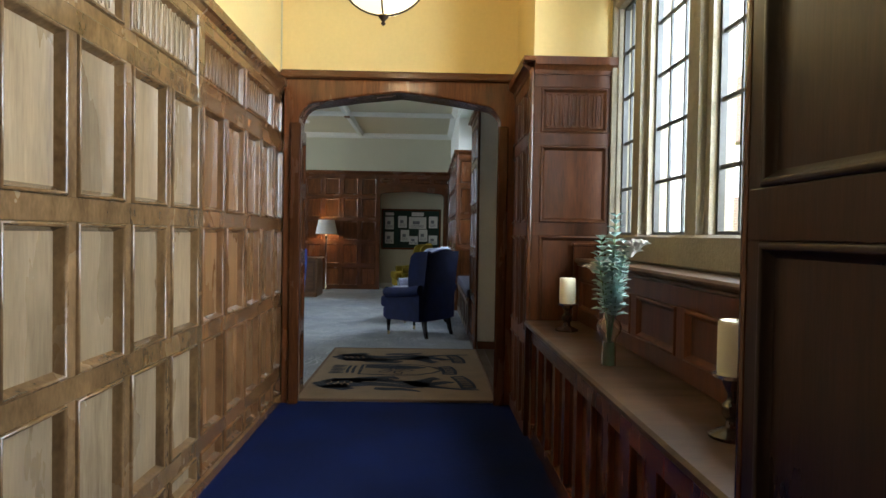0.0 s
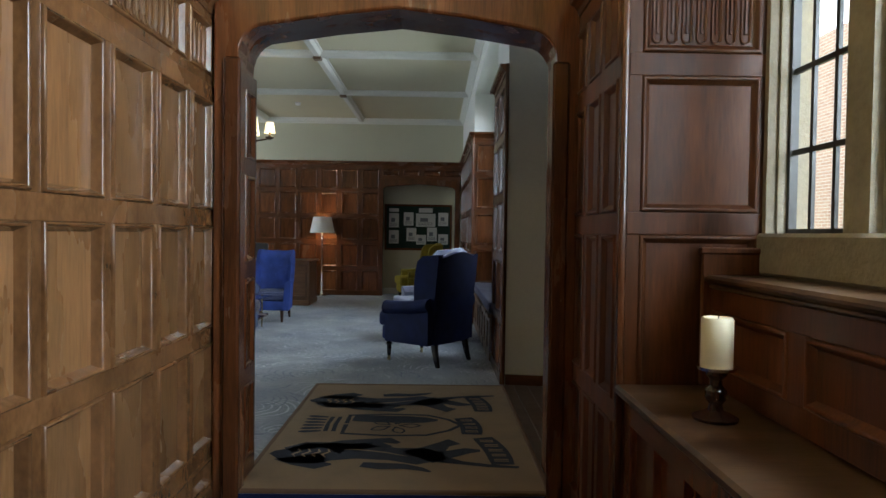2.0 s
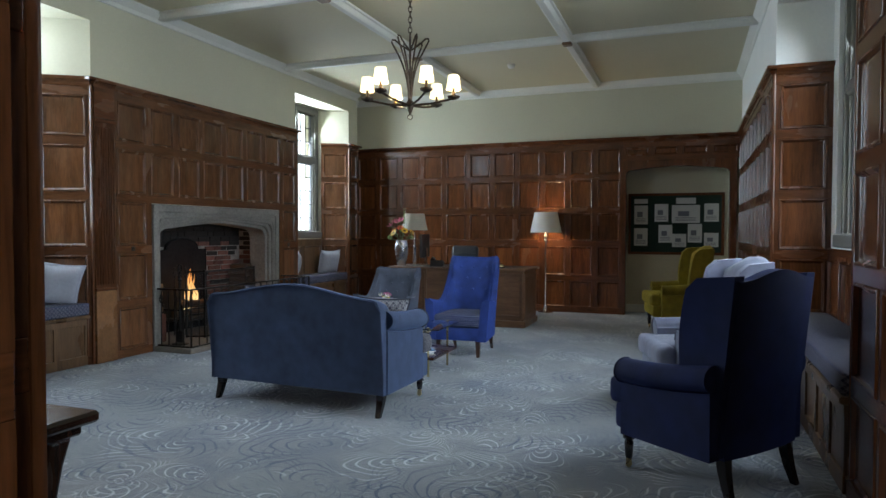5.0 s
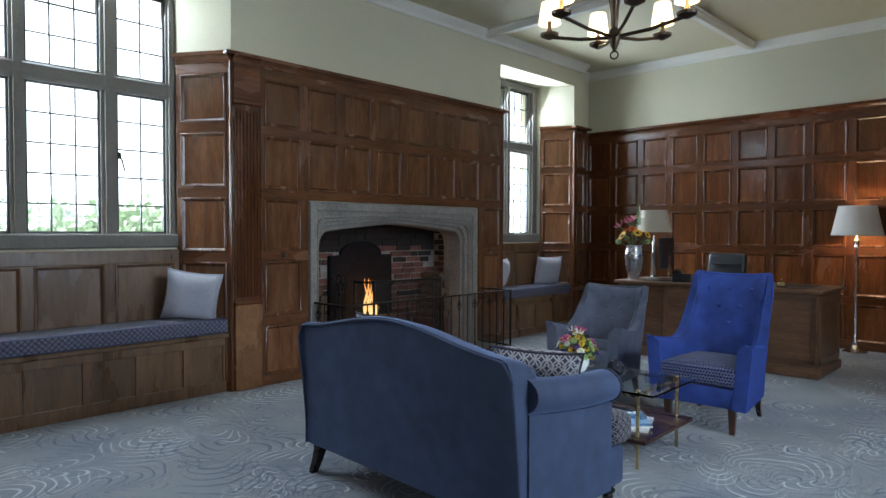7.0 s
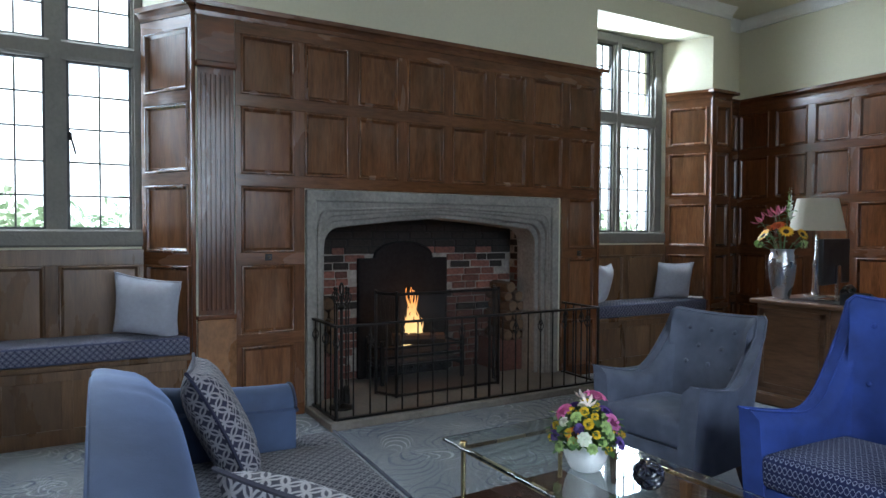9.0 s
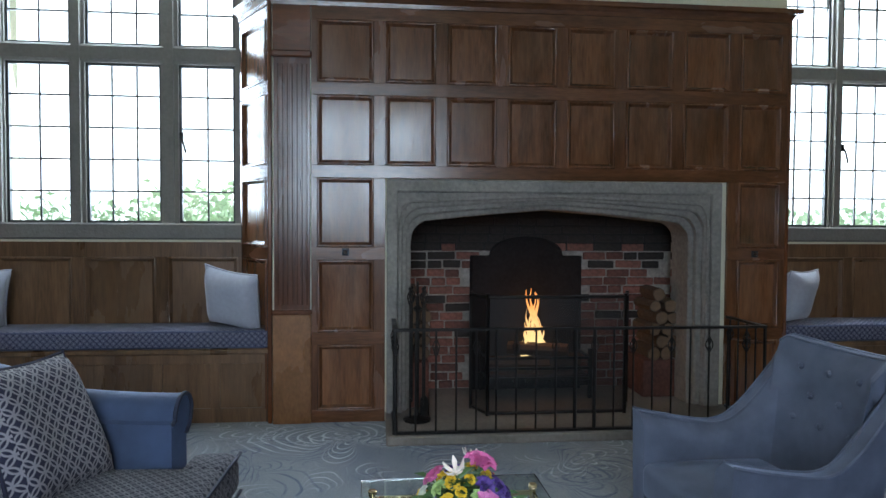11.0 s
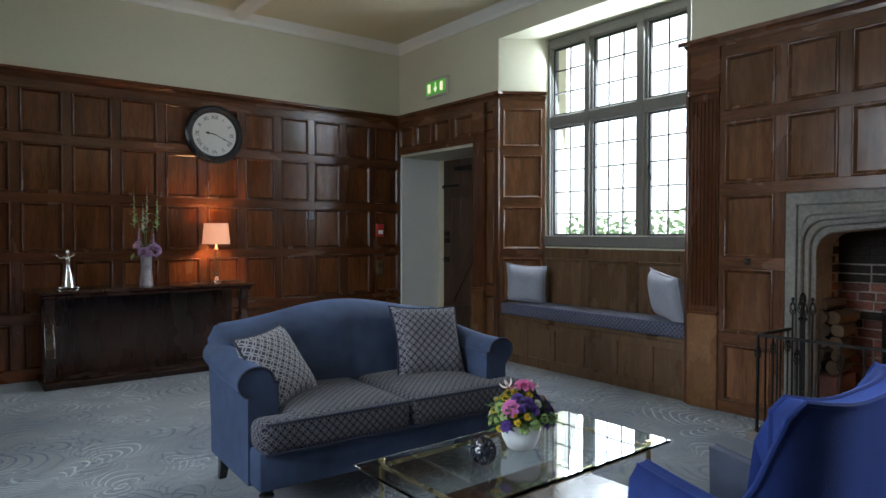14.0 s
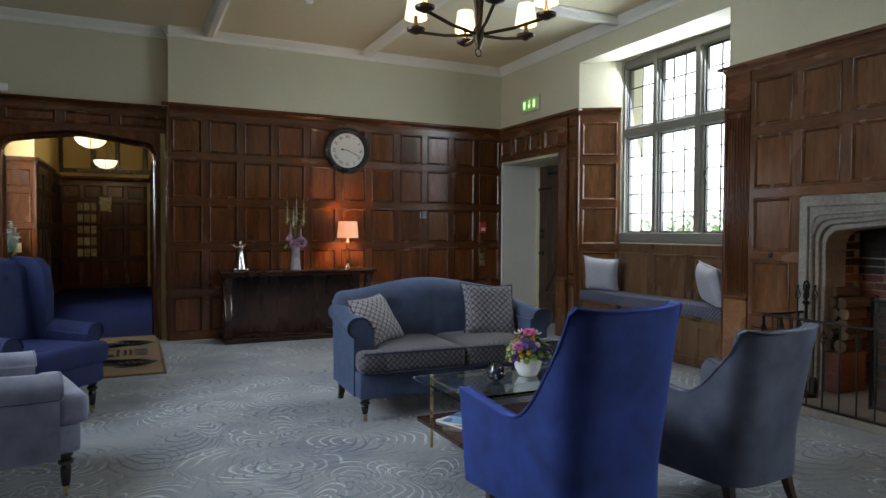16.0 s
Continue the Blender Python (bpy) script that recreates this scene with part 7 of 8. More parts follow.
# ---------------------------------------------------------------- doormat with a dark emblem
dm = thing("doormat", pose(-0.145, 5.41, 0.0), "large tan coir doormat with a dark blue heraldic emblem", "doormat")
COIR = mat("tan_coir", (0.245, 0.165, 0.095), 0.95, var=0.22, scale=5, bump=0.7, bscale=260, fine=160)
COIR_DARK = mat("dark_blue_coir", (0.016, 0.019, 0.030), 0.95, var=0.3, scale=8, bump=0.7, bscale=260, fine=160)
bm = bmesh.new()
box(bm, -0.74, -1.08, 0.0, 0.76, 1.10, 0.014, bevel=0.004)
part("mat_body", bm, COIR, dm)
bm = bmesh.new()
for q in ((-0.76, -1.10, -0.735, 1.12), (0.755, -1.10, 0.78, 1.12), (-0.76, 1.095, 0.78, 1.12), (-0.76, -1.10, 0.78, -1.075)):
    box(bm, q[0], q[1], 0.0, q[2], q[3], 0.017, bevel=0.003)
part("mat_edge", bm, mat("mat_edge", (0.13, 0.07, 0.035), 0.8), dm, "brown bound edge")


def swash(bm, spine, widths, z=0.0155):
    """A flat tapering stroke along a curved spine."""
    pts = [Vector((x, y, 0)) for x, y in spine]
    left, right = [], []
    for i, p in enumerate(pts):
        d = (pts[min(i + 1, len(pts) - 1)] - pts[max(i - 1, 0)]).normalized()
        n = Vector((-d.y, d.x, 0)) * widths[i]
        left.append(bm.verts.new((*(p + n).xy, z)))
        right.append(bm.verts.new((*(p - n).xy, z)))
    for i in range(len(pts) - 1):
        bm.faces.new((left[i], left[i + 1], right[i + 1], right[i]))


# two walking beasts with heads to the west, mirrored about the middle, with mane, four legs and a long tail
BEAST = (([(-0.70, 0.56), (-0.60, 0.60), (-0.48, 0.56), (-0.36, 0.53), (-0.20, 0.53), (-0.02, 0.57), (0.14, 0.60), (0.27, 0.62)], [0.015, 0.075, 0.115, 0.095, 0.075, 0.065, 0.085, 0.02]),
         ([(-0.52, 0.60), (-0.47, 0.70), (-0.40, 0.76), (-0.34, 0.74)], [0.10, 0.06, 0.035, 0.008]),
         ([(-0.62, 0.52), (-0.52, 0.44), (-0.42, 0.44)], [0.03, 0.04, 0.012]),
         ([(-0.40, 0.50), (-0.30, 0.40), (-0.16, 0.35), (-0.06, 0.33), (0.00, 0.38)], [0.07, 0.045, 0.03, 0.03, 0.012]),
         ([(-0.28, 0.50), (-0.20, 0.43), (-0.10, 0.42), (-0.04, 0.45)], [0.06, 0.035, 0.025, 0.01]),
         ([(0.10, 0.60), (0.20, 0.50), (0.26, 0.40), (0.33, 0.34)], [0.07, 0.05, 0.03, 0.035]),
         ([(0.16, 0.62), (0.30, 0.56), (0.40, 0.50), (0.47, 0.50)], [0.06, 0.035, 0.028, 0.012]),
         ([(0.24, 0.64), (0.36, 0.70), (0.50, 0.74), (0.66, 0.76)], [0.03, 0.016, 0.014, 0.010]),
         ([(-0.18, 0.74), (-0.08, 0.76), (0.04, 0.76), (0.14, 0.80), (0.19, 0.84)], [0.022, 0.030, 0.024, 0.016, 0.006]))
for s in (-1, 1):
    bm = bmesh.new()
    for pts, ws in BEAST:
        swash(bm, [(x, s * y) for x, y in pts], [w * 1.6 for w in ws], 0.0172)
    part("emblem_beast", bm, COIR_DARK, dm)["kind"] = "stuff"
    # pale lines of the mane and the flank, left bare in the dark pile
    bm = bmesh.new()
    for k in range(4):
        swash(bm, [(-0.56 + 0.055 * k + 0.02 * math.sin(2.2 * q), s * (0.50 + 0.045 * q)) for q in range(4)], [0.004, 0.008, 0.008, 0.003], 0.0176)
    swash(bm, [(-0.30 + 0.12 * k, s * (0.50 + 0.012 * k * k)) for k in range(4)], [0.003, 0.008, 0.007, 0.002], 0.0176)
    part("emblem_line", bm, COIR, dm)["kind"] = "stuff"
# shield: an outline that runs to a point, dark upper half and a five-petalled flower
bm = bmesh.new()
for s in (-1, 1):
    swash(bm, [(-0.36, 0.01 * s), (-0.36, s * 0.20), (-0.10, s * 0.235), (0.16, s * 0.22), (0.30, s * 0.12), (0.38, 0.0)], [0.016, 0.018, 0.016, 0.016, 0.016, 0.016])
swash(bm, [(-0.33 + 0.08 * k, 0.13 - 0.004 * k) for k in range(8)], [0.06, 0.075, 0.08, 0.08, 0.08, 0.075, 0.06, 0.02])
for k in range(5):
    a = 2 * math.pi * k / 5
    for r0, turn in ((0.03, -0.35), (0.03, 0.35)):
        swash(bm, [(-0.05 + (r0 + 0.14 * t) * math.cos(a + turn * math.sin(math.pi * t)), -0.03 + (r0 + 0.14 * t) * math.sin(a + turn * math.sin(math.pi * t))) for t in [q / 5 for q in range(6)]], [0.007] * 6, 0.0172)
part("emblem_shield", bm, COIR_DARK, dm)["kind"] = "stuff"
# crown beside the shield
bm = bmesh.new()
for y in (-0.15, -0.09, -0.03, 0.03, 0.09, 0.15):
    swash(bm, [(-0.50, y), (-0.55, y * 1.06), (-0.60, y * 1.12), (-0.635, y * 1.14)], [0.012, 0.020, 0.024, 0.010])
swash(bm, [(-0.47, -0.16), (-0.478, 0.0), (-0.47, 0.16)], [0.014] * 3)
swash(bm, [(-0.42, -0.16), (-0.428, 0.0), (-0.42, 0.16)], [0.014] * 3)
part("emblem_crown", bm, COIR_DARK, dm)["kind"] = "stuff"
# three lengths of ribbon with writing that runs along them
for (xa, ya), (xb, yb), n in (((0.49, 0.72), (0.55, 0.32), 5), ((0.40, 0.16), (0.44, -0.20), 4), ((0.50, -0.26), (0.58, -0.72), 5)):
    bm = bmesh.new()
    swash(bm, [(xa + (xb - xa) * k / 6 + 0.02 * math.sin(math.pi * k / 6), ya + (yb - ya) * k / 6) for k in range(7)], [0.062, 0.068, 0.07, 0.07, 0.07, 0.068, 0.062], 0.0168)
    rib = part("emblem_ribbon", bm, COIR_DARK, dm)
    bm = bmesh.new()
    for k in range(n):
        t = (k + 0.8) / (n + 0.6)
        x, y = xa + (xb - xa) * t + 0.02 * math.sin(math.pi * t), ya + (yb - ya) * t
        box(bm, x - 0.040, y - 0.018, 0.0169, x + 0.040, y - 0.008, 0.0180)
        box(bm, x - 0.040, y + 0.008, 0.0169, x + 0.040, y + 0.018, 0.0180)
    part("lettering_bars", bm, COIR, rib)["kind"] = "stuff"

# ---------------------------------------------------------------- hall things
CANDLE = mat("ivory_wax", (0.78, 0.70, 0.50), 0.45, var=0.04, scale=6)


def candle_holder(x, y, z, h, label):
    c = thing("candle_holder", pose(x, y, z), label, "candle holder", group="candles on the bench")
    bm = bmesh.new()
    lathe(bm, [(0.062, 0), (0.064, 0.008), (0.045, 0.018), (0.022, 0.028), (0.018, 0.045), (0.030, 0.062), (0.030, 0.085), (0.017, 0.10), (0.017, 0.115), (0.030, h - 0.02), (0.030, h - 0.008)], 20)
    part("turned_stem", bm, DARK_WOOD, c, "dark turned wooden stem", smooth=40)
    bm = bmesh.new()
    lathe(bm, [(0.020, h - 0.008), (0.052, h - 0.006), (0.056, h + 0.004), (0.050, h + 0.003)], 20)
    part("drip_pan", bm, CHROME, c, smooth=40)
    cd = thing("candle", pose(x, y, z + h + 0.003), "thick ivory pillar candle on a wooden holder", "candle", group="candles on the bench")
    bm = bmesh.new()
    lathe(bm, [(0.043, 0), (0.0445, 0.004), (0.0445, 0.136), (0.040, 0.142), (0.030, 0.138), (0.006, 0.134)], 24)
    part("wax", bm, CANDLE, cd, smooth=50)
    bm = bmesh.new()
    tube(bm, [(0, 0, 0.132), (0.002, 0, 0.140), (0.004, 0.001, 0.147)], 0.0015, 5)
    part("wick", bm, IRON, cd)


candle_holder(0.868, 3.075, 0.73, 0.15, "dark turned wooden candle holder on the hall bench")
candle_holder(0.90, 1.16, 0.73, 0.165, "dark turned wooden candle holder on the hall bench")

CLEAR = glass("clear_glass", (0.97, 0.99, 0.98))
va = thing("glass_vase", pose(0.83, 2.10, 0.73), "clear glass vase with a round bulge and green water", "vase")
bm = bmesh.new()
prof = [(0.030, 0.0), (0.028, 0.10), (0.030, 0.115), (0.047, 0.14), (0.050, 0.160), (0.044, 0.18), (0.026, 0.195), (0.024, 0.22), (0.028, 0.25)]
lathe(bm, prof + [(r - 0.004, z) for r, z in reversed(prof)], 24, cap=False)
part("vase_body", bm, CLEAR, va, smooth=60).visible_shadow = False
bm = bmesh.new()
lathe(bm, [(0.025, 0.004), (0.023, 0.098)], 18)
part("water", bm, mat("murky_water", (0.10, 0.12, 0.06), 0.15, var=0.2), va, "dull green water and stems")

EUCA = mat("eucalyptus_leaf", (0.38, 0.52, 0.48), 0.6, var=0.25, scale=10)
STEM = mat("plant_stem", (0.14, 0.22, 0.09), 0.7, var=0.2)
PETAL_WHITE = mat("white_petal", (0.82, 0.82, 0.78), 0.6, var=0.05)


def blade(bm, p, d, up, length, width, cup=0.15):
    """A leaf or petal: a small cupped lozenge of six faces."""
    d, up = Vector(d).normalized(), Vector(up)
    s = d.cross(up)
    s = s.normalized() if s.length > 1e-4 else d.orthogonal().normalized()
    n = s.cross(d)
    p = Vector(p)
    rows = []
    for t, w in ((0, 0.12), (0.3, 0.85), (0.65, 1.0), (1.0, 0.25)):
        c = p + d * length * t + n * cup * length * math.sin(math.pi * t) * 0.6
        rows.append((bm.verts.new(c - s * width * w / 2 + n * cup * width * w), bm.verts.new(c), bm.verts.new(c + s * width * w / 2 + n * cup * width * w)))
    for a, b in zip(rows, rows[1:]):
        bm.faces.new((a[0], a[1], b[1], b[0]))
        bm.faces.new((a[1], a[2], b[2], b[1]))


ev = thing("eucalyptus_spray", pose(0.83, 2.10, 0.735), "silvery eucalyptus stems with white roses in the glass vase", "flowers")
rnd = random.Random(21)
for k, (lx, ly, h) in enumerate(((0.02, 0.01, 0.58), (-0.03, 0.03, 0.49), (0.05, -0.03, 0.47), (-0.05, -0.02, 0.42), (0.02, 0.06, 0.45), (0.03, -0.06, 0.40), (0.06, 0.02, 0.38))):
    bm = bmesh.new()
    pts = [(lx * 1.1 * t ** 1.5, ly * 0.9 * t ** 1.5, 0.02 + h * 1.0 * t) for t in [q / 8 for q in range(9)]]
    tube(bm, pts, 0.0025, 5)
    st = part("stem", bm, STEM, ev)
    bm = bmesh.new()
    for q in range(13):
        t = 0.46 + 0.54 * q / 12
        base = Vector((lx * 1.1 * t ** 1.5, ly * 0.9 * t ** 1.5, 0.02 + h * 1.0 * t))
        for sgn in (0, math.pi):
            a = q * 1.57 + sgn + k
            blade(bm, base, (math.cos(a), math.sin(a), 0.25 + 0.5 * (t - 0.5)), (0, 0, 1), 0.062 * (1.3 - 0.75 * t), 0.058 * (1.3 - 0.65 * t))
    part("leaves", bm, EUCA, st, "round silver-green leaves")["kind"] = "stuff"
for x, y, z in ((-0.05, 0.04, 0.37), (0.09, -0.05, 0.47), (0.07, -0.02, 0.44)):
    bm = bmesh.new()
    for ring, cnt, tilt in ((0.010, 4, 1.6), (0.022, 6, 1.0), (0.032, 7, 0.6)):
        for q in range(cnt):
            a = 2 * math.pi * q / cnt + ring * 40
            blade(bm, (x + ring * 0.4 * math.cos(a), y + ring * 0.4 * math.sin(a), z), (math.cos(a), math.sin(a), tilt), (0, 0, 1), 0.050, 0.042, 0.3)
    part("bloom", bm, PETAL_WHITE, ev, "white rose bloom")


def pendant(x, y, z0, label, watts=16):
    p = thing("pendant_lamp", pose(x, y, 0), label, "pendant lamp", group="hall pendants")
    bm = bmesh.new()
    lathe(bm, [(0.02, z0), (0.09, z0 + 0.018), (0.15, z0 + 0.055), (0.187, z0 + 0.105), (0.20, z0 + 0.16), (0.196, z0 + 0.16), (0.14, z0 + 0.065), (0.02, z0 + 0.01)], 32, cap=False)
    part("bowl", bm, glow("alabaster_glow", (1.0, 0.88, 0.60), 1.35), p, "glowing alabaster bowl", smooth=60)
    bm = bmesh.new()
    tube(bm, [(0.203 * math.cos(t), 0.203 * math.sin(t), z0 + 0.16) for t in [2 * math.pi * k / 32 for k in range(32)]], 0.009, 6, closed=True)
    for k in range(2):
        a = math.pi / 2 * k
        tube(bm, [(0.205 * math.sin(t) * math.cos(a), 0.205 * math.sin(t) * math.sin(a), z0 + 0.165 - 0.172 * math.cos(t)) for t in [-math.pi / 2 + math.pi * q / 16 for q in range(17)]], 0.005, 5)
    lathe(bm, [(0.004, z0 - 0.055), (0.012, z0 - 0.045), (0.006, z0 - 0.035), (0.022, z0 - 0.018), (0.028, z0 - 0.006), (0.012, z0)], 14)
    part("bronze_frame", bm, BRONZE, p, "bronze bands and finial", smooth=40)
    bm = bmesh.new()
    for k in range(3):
        a = 2 * math.pi * k / 3 + 0.4
        tube(bm, [(0.20 * math.cos(a), 0.20 * math.sin(a), z0 + 0.16), (0.02 * math.cos(a), 0.02 * math.sin(a), z0 + 0.62)], 0.004, 5)
    tube(bm, [(0, 0, z0 + 0.62), (0, 0, 3.44)], 0.006, 6)
    lathe(bm, [(0.06, 3.43), (0.055, 3.445), (0.055, 3.45)], 16)
    part("chain", bm, BRONZE, p, "bronze rods and ceiling rose")
    bulb(x, y, z0 + 0.24, watts, (1.0, 0.76, 0.42), 0.05)


pendant(-0.15, 2.70, 2.33, "hanging alabaster bowl lamp on bronze rods, lit")
pendant(-0.20, -0.90, 2.36, "hanging alabaster bowl lamp on bronze rods, lit", 0.8)

# timbers over the panelling of the hall's end wall
bm = bmesh.new()
for x in (-0.90, -0.36, 0.10, 0.70):
    box(bm, x - 0.05, -3.0, 2.44, x + 0.05, -2.965, 3.45, bevel=0.006)
box(bm, LX, -3.0, 2.44, BX, -2.955, 2.52, bevel=0.006)
part("timber_post", bm, DARK_WOOD, wall_hall_south, "dark timber posts on the plaster")

rk = thing("leaflet_rack", pose(0.22, -2.88, 0.62), "black wire rack filled with leaflets on the end wall", "leaflet rack")
bm = bmesh.new()
for x in (-0.19, 0.19):
    tube(bm, [(x, 0, 0), (x, 0, 1.25)], 0.008, 6)
for k in range(5):
    z = 0.04 + 0.24 * k
    tube(bm, [(-0.19, 0, z), (-0.19, 0.10, z + 0.02), (0.19, 0.10, z + 0.02), (0.19, 0, z)], 0.005, 5)
part("rack_frame", bm, IRON, rk)
for k in range(5):
    for j in range(3):
        bm = bmesh.new()
        x = -0.125 + 0.125 * j
        z = 0.05 + 0.24 * k
        box(bm, x - 0.05, 0.05, z, x + 0.05, 0.066, z + 0.17, pose(0, 0, 0, 0, 0, 0))
        part("leaflet", bm, mat("leaflet_paper", ((0.42, 0.32, 0.18), (0.35, 0.28, 0.2), (0.5, 0.42, 0.3))[(j + k) % 3], 0.5, var=0.5, scale=12), rk)
pf = thing("framed_print", pose(-0.12, -2.965, 1.62), "small framed print hung on the dark panelling", "picture")
bm = bmesh.new()
for q in ((-0.12, 0, 0.12, 0.02), (-0.12, 0.30, 0.12, 0.32), (-0.12, 0, -0.10, 0.32), (0.10, 0, 0.12, 0.32)):
    box(bm, q[0], 0, q[1], q[2], 0.02, q[3], bevel=0.003)
part("frame", bm, BRASS, pf)
bm = bmesh.new()
box(bm, -0.10, 0.002, 0.02, 0.10, 0.008, 0.30)
part("print", bm, mat("print_paper", (0.45, 0.36, 0.22), 0.5, var=0.5, scale=14), pf)

# ---------------------------------------------------------------- south wall things
ck = thing("wall_clock", Matrix(((-1.1, 0, 0, -3.06), (0, 0, 1, SY + 0.034), (0, 1.1, 0, 2.24), (0, 0, 0, 1))), "large round black-framed wall clock with Roman numerals", "clock")
bm = bmesh.new()
lathe(bm, [(0.255, 0.0), (0.262, 0.02), (0.255, 0.045), (0.235, 0.060), (0.215, 0.058), (0.200, 0.040), (0.190, 0.030), (0.19, 0.0)], 48)
part("clock_frame", bm, mat("black_clock_frame", (0.012, 0.013, 0.016), 0.3, var=0.2), ck, "black moulded round frame", smooth=30)
bm = bmesh.new()
lathe(bm, [(0.195, 0.028), (0.195, 0.034)], 48)
part("dial", bm, mat("ivory_dial", (0.60, 0.58, 0.54), 0.5, var=0.06), ck, "off-white dial")
INK = mat("black_ink", (0.015, 0.015, 0.015), 0.6)


def lettering(text, size, m, parent, material, name="numeral", depth=0.001):
    cu = bpy.data.curves.new(name, "FONT")
    cu.body, cu.size, cu.extrude = text, size, depth
    cu.align_x, cu.align_y = "CENTER", "CENTER"
    cu.materials.append(material)
    tmp = new(name + "_text", cu)
    dg = bpy.context.evaluated_depsgraph_get()
    me = bpy.data.meshes.new_from_object(tmp.evaluated_get(dg))
    bpy.data.objects.remove(tmp)
    ob = new(name, me)
    ob.parent = parent
    ob.matrix_basis = m
    return ob


for k, text in enumerate(("XII", "I", "II", "III", "IIII", "V", "VI", "VII", "VIII", "IX", "X", "XI")):
    a = radians(30 * k)
    lettering(text, 0.05, pose(0.152 * math.sin(a), 0.152 * math.cos(a), 0.0345, 0, 0, -30 * k), ck, INK)
for name_, ang, ln, w in (("hour_pointer", 279, 0.085, 0.010), ("minute_pointer", 114, 0.135, 0.007)):
    bm = bmesh.new()
    m_ = pose(0, 0, 0.038, 0, 0, -ang)
    box(bm, -w * 0.35, -0.02, 0, w * 0.35, ln, 0.002, m_)
    lathe(bm, [(w * 1.3, 0), (w * 1.3, 0.002)], 8, m_ @ Matrix.Translation((0, ln * 0.7, 0)))
    part(name_, bm, INK, ck)

CT = 0.795
tl = thing("table_lamp", pose(-3.02, 4.93, CT), "lit table lamp with copper shade and glass column", "table lamp")
bm = bmesh.new()
lathe(bm, [(0.06, 0), (0.06, 0.012), (0.035, 0.025), (0.02, 0.05), (0.03, 0.075), (0.012, 0.09)], 18)
part("base", bm, CHROME, tl, smooth=40)
bm = bmesh.new()
lathe(bm, [(0.034, 0.09), (0.028, 0.17), (0.020, 0.28), (0.015, 0.30)], 8)
part("glass_column", bm, CLEAR, tl, "faceted glass column")
bm = bmesh.new()
lathe(bm, [(0.022, 0.30), (0.026, 0.315), (0.011, 0.335), (0.008, 0.42)], 14)
part("neck", bm, CHROME, tl, smooth=40)
part("shade", shade_mesh(0.130, 0.112, 0.365, 0.565), COPPER_SHADE, tl, "glowing copper drum shade", smooth=40)
bulb(-3.02, 4.93, CT + 0.47, 19, (1.0, 0.55, 0.22), 0.03)

fg = thing("figurine", pose(-1.74, 5.05, CT), "small silvery dancing figurine on a black base", "figurine")
bm = bmesh.new()
lathe(bm, [(0.062, 0.02), (0.054, 0.06), (0.034, 0.14), (0.020, 0.20), (0.026, 0.25), (0.022, 0.275), (0.009, 0.285), (0.017, 0.30), (0.018, 0.315), (0.008, 0.33)], 14)
tube(bm, [(0.02, 0, 0.27), (0.05, 0.0, 0.255), (0.085, 0.01, 0.285)], [0.010, 0.008, 0.005], 6)
tube(bm, [(-0.02, 0, 0.27), (-0.05, 0.01, 0.285), (-0.03, 0.01, 0.32)], [0.010, 0.008, 0.005], 6)
box(bm, -0.075, -0.045, 0.0, 0.075, 0.045, 0.022, bevel=0.004)
ob = part("figurine_body", bm, CHROME, fg, smooth=50)


